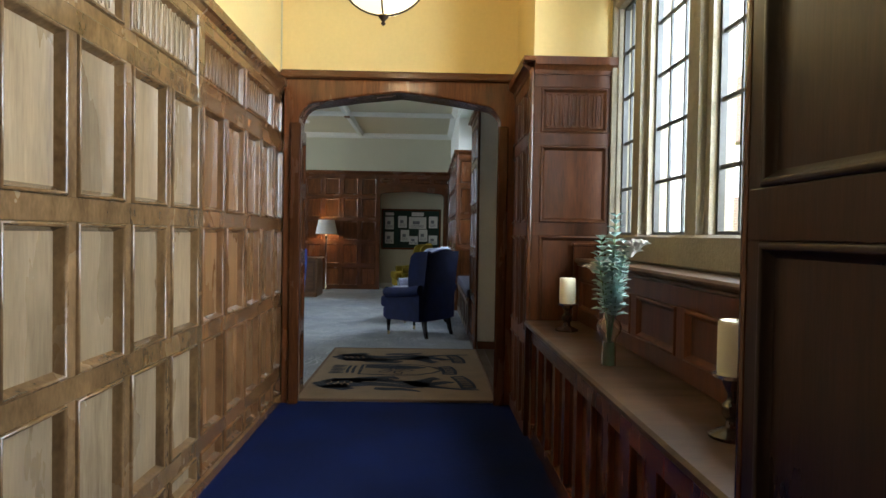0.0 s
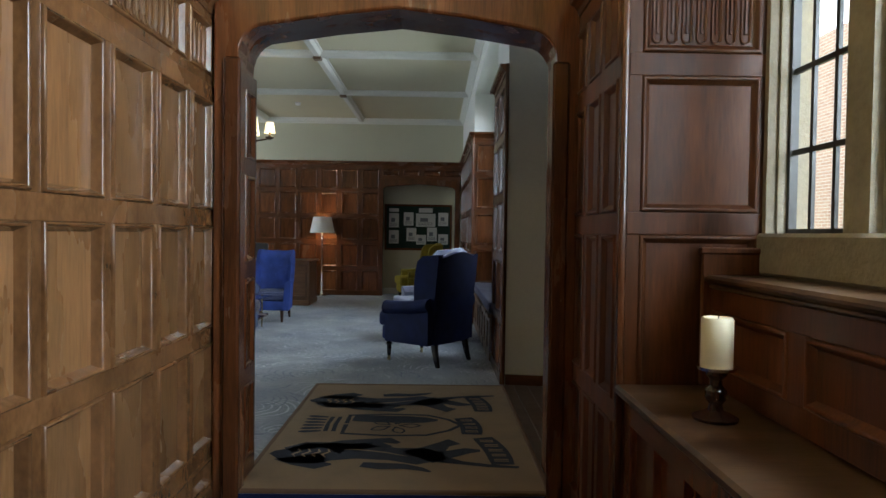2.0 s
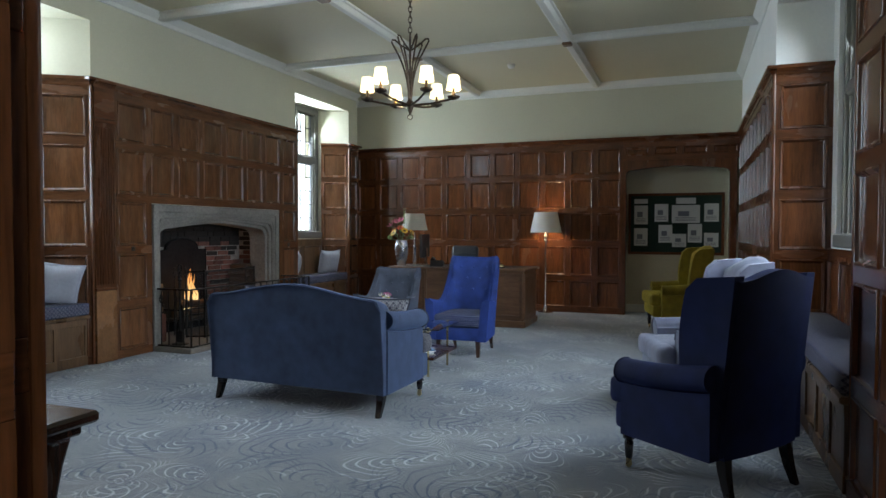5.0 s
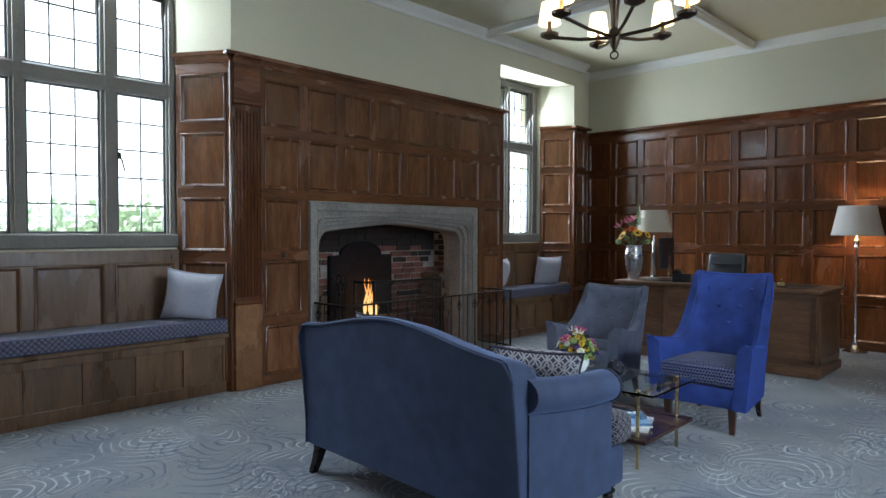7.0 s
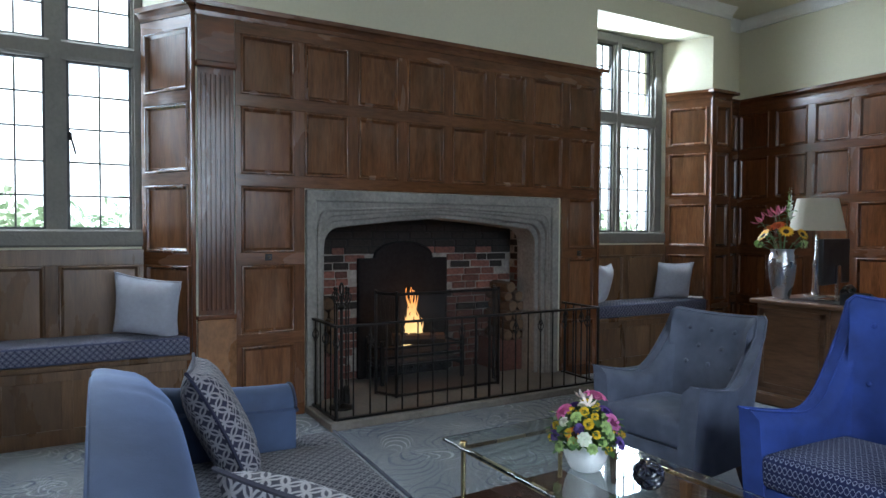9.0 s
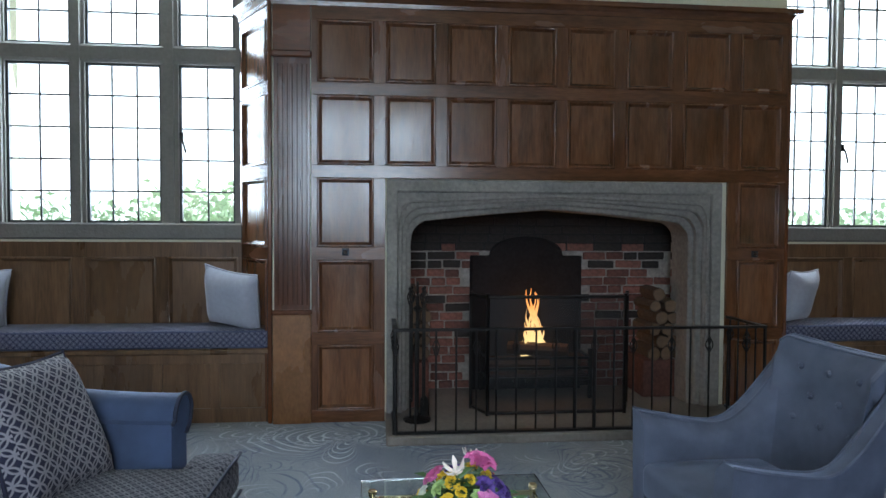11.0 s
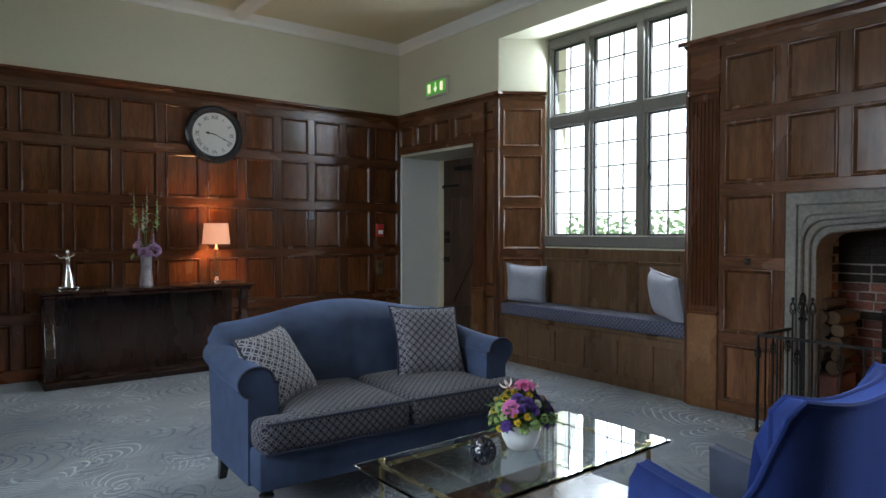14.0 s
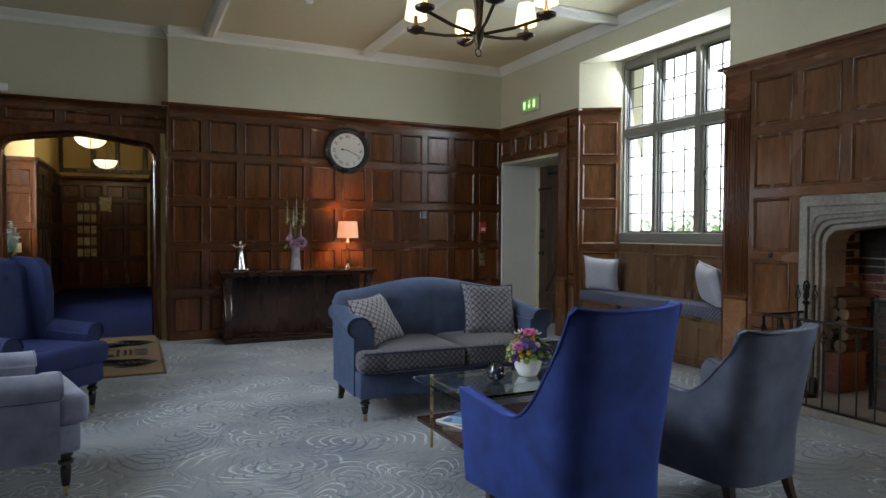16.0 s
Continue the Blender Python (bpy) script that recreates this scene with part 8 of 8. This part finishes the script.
def bouquet(name, m, label, stems, seed, green=(0.06, 0.13, 0.035)):
    """stems: (kind, x, y, z, size, colour)."""
    b = thing(name, m, label, "flowers")
    mats = {}
    rn = random.Random(seed)
    bm = bmesh.new()
    for _, x, y, z, s, _ in stems:
        tube(bm, [(x * 0.12, y * 0.12, 0.0), (x * 0.5, y * 0.5, z * 0.55), (x, y, z)], 0.003, 4)
    part("stems", bm, STEM, b)["kind"] = "stuff"
    bm = bmesh.new()
    for _, x, y, z, s, _ in stems:
        for q in range(5):
            a = rn.uniform(0, 6.28)
            t = rn.uniform(0.55, 0.95)
            blade(bm, (x * t, y * t, z * t), (math.cos(a), math.sin(a), rn.uniform(-0.3, 0.6)), (0, 0, 1), 0.055, 0.028)
    part("foliage", bm, mat("flower_foliage", green, 0.6, var=0.35, scale=14), b, "green leaves")["kind"] = "stuff"
    for kind, x, y, z, s, colour in stems:
        if colour not in mats:
            mats[colour] = mat("petal", colour, 0.6, var=0.18, scale=20)
        bm = bmesh.new()
        d0 = Vector((x, y, max(z * 0.6, 0.05))).normalized()
        tilt = Matrix.Rotation(0.12 * x, 4, "Y") if kind == "spike" else d0.to_track_quat("Z", "Y").to_matrix().to_4x4()
        mm = Matrix.Translation((x, y, z)) @ tilt
        def put(p, d, l, w, cup):
            blade(bm, mm @ Vector(p), mm.to_3x3() @ Vector(d), mm.to_3x3() @ Vector((0, 0, 1)), l, w, cup)
        if kind == "daisy":
            for q in range(14):
                a = 2 * math.pi * q / 14
                put((0.3 * s * math.cos(a), 0.3 * s * math.sin(a), 0), (math.cos(a), math.sin(a), 0.15), s * 0.75, s * 0.34, 0.1)
            part("bloom", bm, mats[colour], b)
            bm = bmesh.new()
            lathe(bm, [(0.42 * s, 0), (0.38 * s, 0.1 * s), (0.15 * s, 0.16 * s)], 10, mm)
            part("flower_centre", bm, mat("flower_centre", (0.05, 0.025, 0.010), 0.9), b)
            continue
        if kind == "rose":
            for ring, cnt, up in ((0.12, 3, 2.2), (0.3, 5, 1.3), (0.5, 7, 0.7), (0.62, 8, 0.25)):
                for q in range(cnt):
                    a = 2 * math.pi * q / cnt + ring * 7
                    put((ring * 0.5 * s * math.cos(a), ring * 0.5 * s * math.sin(a), 0), (math.cos(a), math.sin(a), up), s * 0.62, s * 0.62, 0.35)
        if kind == "lily":
            for q in range(6):
                a = 2 * math.pi * q / 6
                put((0, 0, 0), (math.cos(a), math.sin(a), 0.9), s * 1.3, s * 0.42, -0.2)
        if kind == "pompon":
            for q in range(60):
                v_ = Vector((rn.gauss(0, 1), rn.gauss(0, 1), rn.gauss(0.4, 0.8))).normalized()
                put(v_ * s * 0.35, v_, s * 0.35, s * 0.32, 0.2)
        if kind == "spike":
            for q in range(16):
                t = q / 15
                a = q * 2.4
                put((0, 0, s * (t - 0.5)), (math.cos(a), math.sin(a), 1.1), 0.050 * (1.15 - t), 0.028 * (1.15 - t), 0.3)
        part("bloom", bm, mats[colour], b)
    return b


PINK, LILAC_P, ORANGE, YEL, WHITE_P, PURPLE, GREEN_P = (0.68, 0.16, 0.38), (0.50, 0.32, 0.52), (0.80, 0.16, 0.02), (0.80, 0.55, 0.03), (0.72, 0.74, 0.62), (0.10, 0.05, 0.25), (0.36, 0.50, 0.18)
vs_ = thing("tall_vase", pose(-2.36, 5.03, CT), "tall grey marbled vase on the console table", "vase")
bm = bmesh.new()
lathe(bm, [(0.058, 0), (0.056, 0.02), (0.046, 0.12), (0.044, 0.20), (0.050, 0.26), (0.046, 0.26), (0.040, 0.2)], 24)
part("vase_body", bm, mat("grey_marbled_glaze", (0.34, 0.31, 0.33), 0.35, var=0.4, scale=9), vs_, smooth=50)
bouquet("gladioli", pose(-2.36, 5.03, CT + 0.24), "tall green gladioli with pink and lilac blooms in the vase",
        [("spike", 0.10, 0.02, 0.45, 0.36, GREEN_P), ("spike", -0.01, 0.0, 0.46, 0.36, (0.5, 0.55, 0.35)), ("spike", -0.09, 0.02, 0.42, 0.34, GREEN_P), ("spike", 0.03, 0.03, 0.36, 0.26, (0.55, 0.58, 0.42)), ("spike", 0.07, 0.05, 0.18, 0.22, (0.70, 0.45, 0.58)), ("spike", -0.05, 0.05, 0.16, 0.20, (0.70, 0.45, 0.58)),
         ("pompon", -0.05, 0.06, 0.07, 0.10, LILAC_P), ("pompon", 0.04, 0.07, 0.06, 0.07, LILAC_P), ("rose", 0.08, 0.05, 0.12, 0.05, (0.70, 0.45, 0.58)), ("rose", -0.09, 0.0, 0.10, 0.04, PURPLE), ("rose", 0.11, 0.02, 0.02, 0.035, GREEN_P)], 3)

sg = thing("exit_sign", Matrix(((0, 0, 1, WX + 0.002), (1.2, 0, 0, 5.49), (0, 1.2, 0, 2.88), (0, 0, 0, 1))), "green illuminated fire exit sign in a pale box", "exit sign")
bm = bmesh.new()
box(bm, -0.17, -0.085, 0.0, 0.17, 0.085, 0.035, bevel=0.006)
part("sign_box", bm, mat("sign_plastic", (0.55, 0.52, 0.42), 0.5), sg)
bm = bmesh.new()
box(bm, -0.145, -0.06, 0.035, 0.145, 0.06, 0.038)
part("green_face", bm, glow("green_sign", (0.10, 0.38, 0.06), 0.6), sg)
bm = bmesh.new()
for q in ((-0.115, -0.04, -0.075, 0.04), (0.07, -0.04, 0.11, 0.04)):
    box(bm, q[0], q[1], 0.038, q[2], q[3], 0.0395)
part("sign_bars", bm, glow("sign_white", (0.95, 0.95, 0.6), 0.9), sg)["kind"] = "stuff"
bm = bmesh.new()
box(bm, -0.006, -0.005, 0.038, 0.006, 0.045, 0.0395)
prism(bm, [(-0.028, -0.002), (0.028, -0.002), (0.0, -0.045)], 0.038, 0.0395, Matrix(((1, 0, 0, 0), (0, 0, 1, 0), (0, 1, 0, 0), (0, 0, 0, 1))))
part("sign_arrow", bm, glow("sign_arrow", (0.95, 0.98, 0.7), 0.9), sg)

RED = mat("red_plastic", (0.50, 0.025, 0.02), 0.4)
cp = thing("fire_call_point", pose(-4.99, SY + 0.025, 1.30), "red fire alarm call point on the panelling", "call point")
bm = bmesh.new()
box(bm, -0.05, 0, -0.075, 0.05, 0.035, 0.075, bevel=0.006)
part("call_box", bm, RED, cp)
bm = bmesh.new()
box(bm, -0.03, 0.035, -0.045, 0.03, 0.038, 0.0)
part("break_pane", bm, PETAL_WHITE, cp)
sw = thing("switch_plate", pose(-5.0, SY + 0.025, 0.86), "brass double light switch plate on the panelling", "switch")
bm = bmesh.new()
box(bm, -0.04, 0, -0.085, 0.04, 0.008, 0.085, bevel=0.003)
part("plate", bm, BRASS, sw)
for z in (-0.03, 0.03):
    bm = bmesh.new()
    box(bm, -0.010, 0.008, z - 0.012, 0.010, 0.02, z + 0.012, bevel=0.002)
    part("rocker", bm, BRASS, sw)
vp = thing("wall_vent", pose(-4.11, SY + 0.012, 1.46), "small pale square wall plate on the panelling", "wall plate")
bm = bmesh.new()
box(bm, -0.045, 0, -0.045, 0.045, 0.012, 0.045, bevel=0.003)
part("plate", bm, mat("grey_plate", (0.25, 0.25, 0.27), 0.5), vp)
for k in range(4):
    bm = bmesh.new()
    box(bm, -0.03, 0.012, -0.03 + 0.018 * k, 0.03, 0.015, -0.022 + 0.018 * k)
    part("slot", bm, INK, vp)
ad = thing("alarm_sounder", pose(0.55, ARCH_N + 0.002, 2.70), "small white alarm sounder over the archway", "alarm")
bm = bmesh.new()
box(bm, -0.045, 0, -0.04, 0.045, 0.04, 0.04, bevel=0.008)
part("case", bm, PETAL_WHITE, ad)
for x, y in ((-2.38, 12.66), (-2.2, 6.3)):
    sd_ = thing("smoke_detector", pose(x, y, ROOM_H), "white round smoke detector on the ceiling", "smoke detector", group="smoke detectors")
    bm = bmesh.new()
    lathe(bm, [(0.03, -0.05), (0.042, -0.042), (0.05, -0.02), (0.05, 0.0)], 18)
    part("detector_body", bm, PETAL_WHITE, sd_, smooth=40)

# ---------------------------------------------------------------- noticeboard in the alcove
nb = thing("noticeboard", pose(-0.31, NY + 0.415, 1.37), "dark green felt noticeboard with printed papers in a wooden frame", "noticeboard")
bm = bmesh.new()
box(bm, -0.66, -0.02, -0.44, 0.66, 0.0, 0.44)
part("felt", bm, mat("green_felt", (0.012, 0.030, 0.020), 0.95, var=0.15), nb)
bm = bmesh.new()
for q in ((-0.69, -0.47, 0.69, -0.43), (-0.69, 0.43, 0.69, 0.47), (-0.69, -0.43, -0.65, 0.43), (0.65, -0.43, 0.69, 0.43)):
    box(bm, q[0], -0.032, q[1], q[2], 0.0, q[3], bevel=0.004)
part("frame", bm, OAK_RAIL, nb)
PAPER = mat("white_paper", (0.66, 0.66, 0.64), 0.7, var=0.05)
GREY_INK = mat("grey_print", (0.18, 0.19, 0.22), 0.7)
for x, z, w, h in ((-0.50, 0.35, 0.20, 0.07), (-0.50, 0.14, 0.20, 0.29), (-0.20, 0.17, 0.20, 0.27), (0.15, 0.35, 0.28, 0.09), (0.15, 0.15, 0.40, 0.27), (0.51, 0.17, 0.20, 0.27),
                   (-0.50, -0.20, 0.20, 0.27), (-0.14, -0.15, 0.20, 0.27), (0.06, -0.25, 0.20, 0.20), (0.28, -0.14, 0.20, 0.28), (0.51, -0.24, 0.20, 0.21)):
    bm = bmesh.new()
    box(bm, x - w / 2, -0.0225, z - h / 2, x + w / 2, -0.0205, z + h / 2)
    pp = part("paper", bm, PAPER, nb)
    if h > 0.15:
        bm = bmesh.new()
        box(bm, x - w * 0.28, -0.0232, z - h * 0.12, x + w * 0.12, -0.0226, z + h * 0.16)
        for k in range(3):
            box(bm, x - w * 0.38, -0.0232, z - h * (0.22 + 0.08 * k), x + w * 0.36, -0.0226, z - h * (0.19 + 0.08 * k))
        part("printed_bars", bm, GREY_INK, pp)["kind"] = "stuff"

# ---------------------------------------------------------------- on the coffee table
pot = thing("flower_pot", pose(-2.71, 9.45, 0.4145), "round white ceramic bowl on the glass table", "bowl")
bm = bmesh.new()
lathe(bm, [(0.045, 0), (0.056, 0.008), (0.074, 0.045), (0.081, 0.085), (0.078, 0.105), (0.071, 0.105), (0.070, 0.075)], 28)
part("bowl_body", bm, mat("white_glaze", (0.78, 0.79, 0.78), 0.25, var=0.04), pot, smooth=50)
rn = random.Random(8)
stems = [("rose", 0.01, 0.03, 0.17, 0.048, PINK), ("rose", 0.085, 0.035, 0.10, 0.042, (0.62, 0.18, 0.42)), ("rose", -0.03, -0.07, 0.125, 0.040, PINK), ("daisy", -0.085, 0.055, 0.105, 0.034, ORANGE), ("daisy", 0.04, -0.09, 0.07, 0.030, (0.75, 0.25, 0.03)),
         ("lily", -0.04, 0.02, 0.165, 0.030, (0.80, 0.70, 0.62)), ("lily", 0.04, -0.03, 0.165, 0.030, (0.80, 0.68, 0.60))]
for k in range(58):
    e = math.asin((k + 0.5) / 58)
    a = 2.39996 * k
    r = 0.118 + rn.uniform(-0.012, 0.012)
    col = (YEL, PURPLE, WHITE_P, GREEN_P, PURPLE, WHITE_P, YEL, GREEN_P)[rn.randrange(8)]
    stems.append(("pompon" if col == YEL else "rose", r * math.cos(a) * math.cos(e), r * math.sin(a) * math.cos(e), 0.02 + 0.13 * math.sin(e), rn.uniform(0.020, 0.030), col))
bouquet("flower_arrangement", pose(-2.71, 9.45, 0.4145 + 0.075), "mixed bouquet of pink roses, orange gerbera and yellow blooms", stems, 12)

wb = thing("wire_ornament", pose(-2.47, 9.50, 0.4145 + 0.05), "dark tangled glass ball ornament", "ornament")
bm = bmesh.new()
rn = random.Random(6)
for k in range(11):
    q = Matrix.Rotation(rn.uniform(0, 6.28), 4, Vector((rn.gauss(0, 1), rn.gauss(0, 1), rn.gauss(0, 1))).normalized())
    tube(bm, [q @ Vector((0.046 * math.cos(t), 0.046 * math.sin(t), 0.010 * math.sin(3 * t))) for t in [2 * math.pi * j / 18 for j in range(18)]], 0.0045, 5, closed=True)
part("tangle", bm, mat("dark_glass_thread", (0.02, 0.022, 0.035), 0.08, var=0.1, coat=0.6), wb, smooth=60)["kind"] = "stuff"

for k, (x, y, z, rz, col, lab) in enumerate(((-2.33, 9.43, 0.1755, 20, (0.55, 0.56, 0.58), "white magazine lying on the table shelf"), (-2.36, 9.45, 0.1875, 38, (0.12, 0.22, 0.36), "glossy magazine with a blue cover on the table shelf"))):
    mg = thing("magazine", pose(x, y, z, 0, 0, rz), lab, "magazine", group="magazines")
    bm = bmesh.new()
    box(bm, -0.105, -0.148, 0.0, 0.105, 0.148, 0.009)
    part("pages", bm, PAPER, mg)
    bm = bmesh.new()
    box(bm, -0.106, -0.149, 0.009, 0.107, 0.149, 0.0105)
    cv = part("cover", bm, mat("magazine_cover", col, 0.25, var=0.6, scale=7), mg, "glossy printed cover")
    bm = bmesh.new()
    for q in range(4):
        box(bm, -0.085 + 0.045 * q, 0.095, 0.0105, -0.055 + 0.045 * q, 0.128, 0.0112)
    part("title_bars", bm, PETAL_WHITE, cv)

# ---------------------------------------------------------------- on the desk
DT = 0.765
dv = thing("desk_vase", pose(-3.90, 12.45, DT), "silver hammered vase on the desk", "vase")
bm = bmesh.new()
lathe(bm, [(0.055, 0), (0.06, 0.02), (0.085, 0.14), (0.095, 0.24), (0.085, 0.31), (0.075, 0.34), (0.082, 0.36), (0.074, 0.36)], 26)
part("vase_body", bm, mat("hammered_silver", (0.50, 0.50, 0.52), 0.28, metal=0.9, var=0.15, bump=0.3, bscale=50), dv, smooth=50)
SUNF = (0.78, 0.42, 0.02)
bouquet("sunflower_bouquet", pose(-3.90, 12.45, DT + 0.30), "bouquet of sunflowers, orange blooms and pink lilies in the vase",
        [("daisy", -0.07, -0.12, 0.16, 0.055, SUNF), ("daisy", 0.09, -0.10, 0.19, 0.05, SUNF), ("daisy", 0.16, -0.02, 0.17, 0.045, SUNF), ("rose", 0.02, -0.08, 0.22, 0.06, (0.70, 0.14, 0.03)), ("rose", -0.12, 0.02, 0.20, 0.05, (0.72, 0.2, 0.04)),
         ("lily", -0.06, 0.0, 0.30, 0.07, (0.66, 0.14, 0.24)), ("lily", 0.0, -0.05, 0.32, 0.06, (0.66, 0.16, 0.26)), ("lily", -0.13, -0.06, 0.26, 0.06, (0.62, 0.14, 0.24)), ("spike", 0.06, 0.0, 0.38, 0.24, WHITE_P), ("spike", 0.02, 0.04, 0.40, 0.22, GREEN_P),
         ("pompon", -0.16, -0.04, 0.10, 0.05, GREEN_P), ("pompon", 0.12, 0.06, 0.10, 0.05, GREEN_P)], 5, green=(0.09, 0.17, 0.05))
dl = thing("desk_lamp", pose(-3.85, 12.80, DT), "table lamp with a wide cream shade on the desk", "table lamp")
bm = bmesh.new()
lathe(bm, [(0.08, 0), (0.08, 0.015), (0.03, 0.03), (0.022, 0.20), (0.03, 0.24), (0.012, 0.30), (0.010, 0.47)], 18)
part("base", bm, CHROME, dl, smooth=40)
part("shade", shade_mesh(0.19, 0.14, 0.50, 0.74), mat("unlit_shade_cloth", (0.46, 0.41, 0.32), 0.8, var=0.06, bump=0.1, bscale=200), dl, "cream cloth shade", smooth=40)
mo = thing("monitor", pose(-3.62, 12.62, DT, 0, 0, 100), "black computer monitor seen edge-on on the desk", "monitor")
bm = bmesh.new()
box(bm, -0.25, -0.02, 0.12, 0.25, 0.015, 0.44, bevel=0.005)
part("screen_case", bm, mat("black_plastic", (0.015, 0.016, 0.018), 0.4, var=0.1), mo)
bm = bmesh.new()
box(bm, -0.235, 0.015, 0.135, 0.235, 0.017, 0.425)
part("screen", bm, mat("dark_screen", (0.02, 0.035, 0.06), 0.15, var=0.1), mo)
bm = bmesh.new()
box(bm, -0.03, -0.04, 0.01, 0.03, -0.018, 0.25, bevel=0.004)
box(bm, -0.12, -0.10, 0, 0.12, 0.08, 0.012, bevel=0.004)
part("stand", bm, CHROME, mo)
ph = thing("telephone", pose(-3.36, 12.45, DT, 0, 0, 15), "black push-button desk telephone on the desk", "telephone")
bm = bmesh.new()
prism(bm, [(-0.09, 0.0), (0.09, 0.0), (0.09, 0.05), (-0.09, 0.09)], -0.09, 0.09, Matrix.Rotation(radians(90), 4, "Z"))
part("phone_body", bm, mat("phone_plastic", (0.014, 0.015, 0.018), 0.35), ph, soft=0.006)
bm = bmesh.new()
tube(bm, [(-0.06, -0.10, 0.09), (-0.06, -0.06, 0.115), (-0.06, 0.06, 0.115), (-0.06, 0.10, 0.09)], [0.026, 0.017, 0.017, 0.026], 10)
part("handset", bm, mat("handset_plastic", (0.016, 0.017, 0.02), 0.3), ph, smooth=50)
bl = thing("desk_bell", pose(-2.44, 12.44, DT), "small brass reception bell on the desk", "bell")
bm = bmesh.new()
lathe(bm, [(0.045, 0), (0.045, 0.01), (0.042, 0.012)], 18)
part("base", bm, DARK_WOOD, bl)
bm = bmesh.new()
lathe(bm, [(0.040, 0.014), (0.038, 0.030), (0.028, 0.046), (0.010, 0.054), (0.005, 0.056), (0.005, 0.066), (0.008, 0.070), (0.003, 0.074)], 20)
part("dome", bm, BRASS, bl, smooth=50)

# ---------------------------------------------------------------- brick house across the yard from the hall window
hs_ = thing("brick_house", pose(9.0, 3.0, -0.5), "red brick house with tall windows across the yard", "house")
HB_ = bpy.data.materials.new("far_brickwork")
HB_.use_nodes = True
nt = HB_.node_tree
bt = nt.nodes.new("ShaderNodeTexBrick")
bt.inputs["Color1"].default_value, bt.inputs["Color2"].default_value, bt.inputs["Mortar"].default_value = (0.62, 0.40, 0.31, 1), (0.54, 0.32, 0.24, 1), (0.7, 0.66, 0.6, 1)
bt.inputs["Scale"].default_value = 1.0
bt.inputs["Brick Width"].default_value, bt.inputs["Row Height"].default_value, bt.inputs["Mortar Size"].default_value = 0.225, 0.075, 0.008
tc = nt.nodes.new("ShaderNodeTexCoord")
sx_ = nt.nodes.new("ShaderNodeSeparateXYZ")
cx_ = nt.nodes.new("ShaderNodeCombineXYZ")
nt.links.new(tc.outputs["Object"], sx_.inputs[0])
nt.links.new(sx_.outputs["Y"], cx_.inputs["X"])
nt.links.new(sx_.outputs["Z"], cx_.inputs["Y"])
nt.links.new(cx_.outputs[0], bt.inputs["Vector"])
nt.links.new(bt.outputs["Color"], nt.nodes["Principled BSDF"].inputs["Base Color"])
bm = bmesh.new()
box(bm, 0, -6, 0, 0.4, 16, 3.0)
box(bm, 0, -6, 4.6, 0.4, 16, 6.5)
for y in (-6, -2.4, 1.2, 4.8, 8.4, 12.0):
    box(bm, 0, y, 3.0, 0.4, y + 2.2, 4.6)
part("wall", bm, HB_, hs_)
for y in (-3.8, -0.2, 3.4, 7.0, 10.6):
    bm = bmesh.new()
    for q in (0, 0.46, 0.92, 1.34):
        box(bm, 0.1, y + q, 3.0, 0.2, y + q + 0.06, 4.6)
    for z in (3.0, 3.75, 4.54):
        box(bm, 0.1, y, z, 0.2, y + 1.4, z + 0.06)
    wf = part("window", bm, PETAL_WHITE, hs_, "white painted casement window")
    bm = bmesh.new()
    box(bm, 0.22, y, 3.0, 0.24, y + 1.4, 4.6)
    part("pane", bm, mat("far_pane", (0.72, 0.78, 0.84), 0.3, var=0.1), wf)
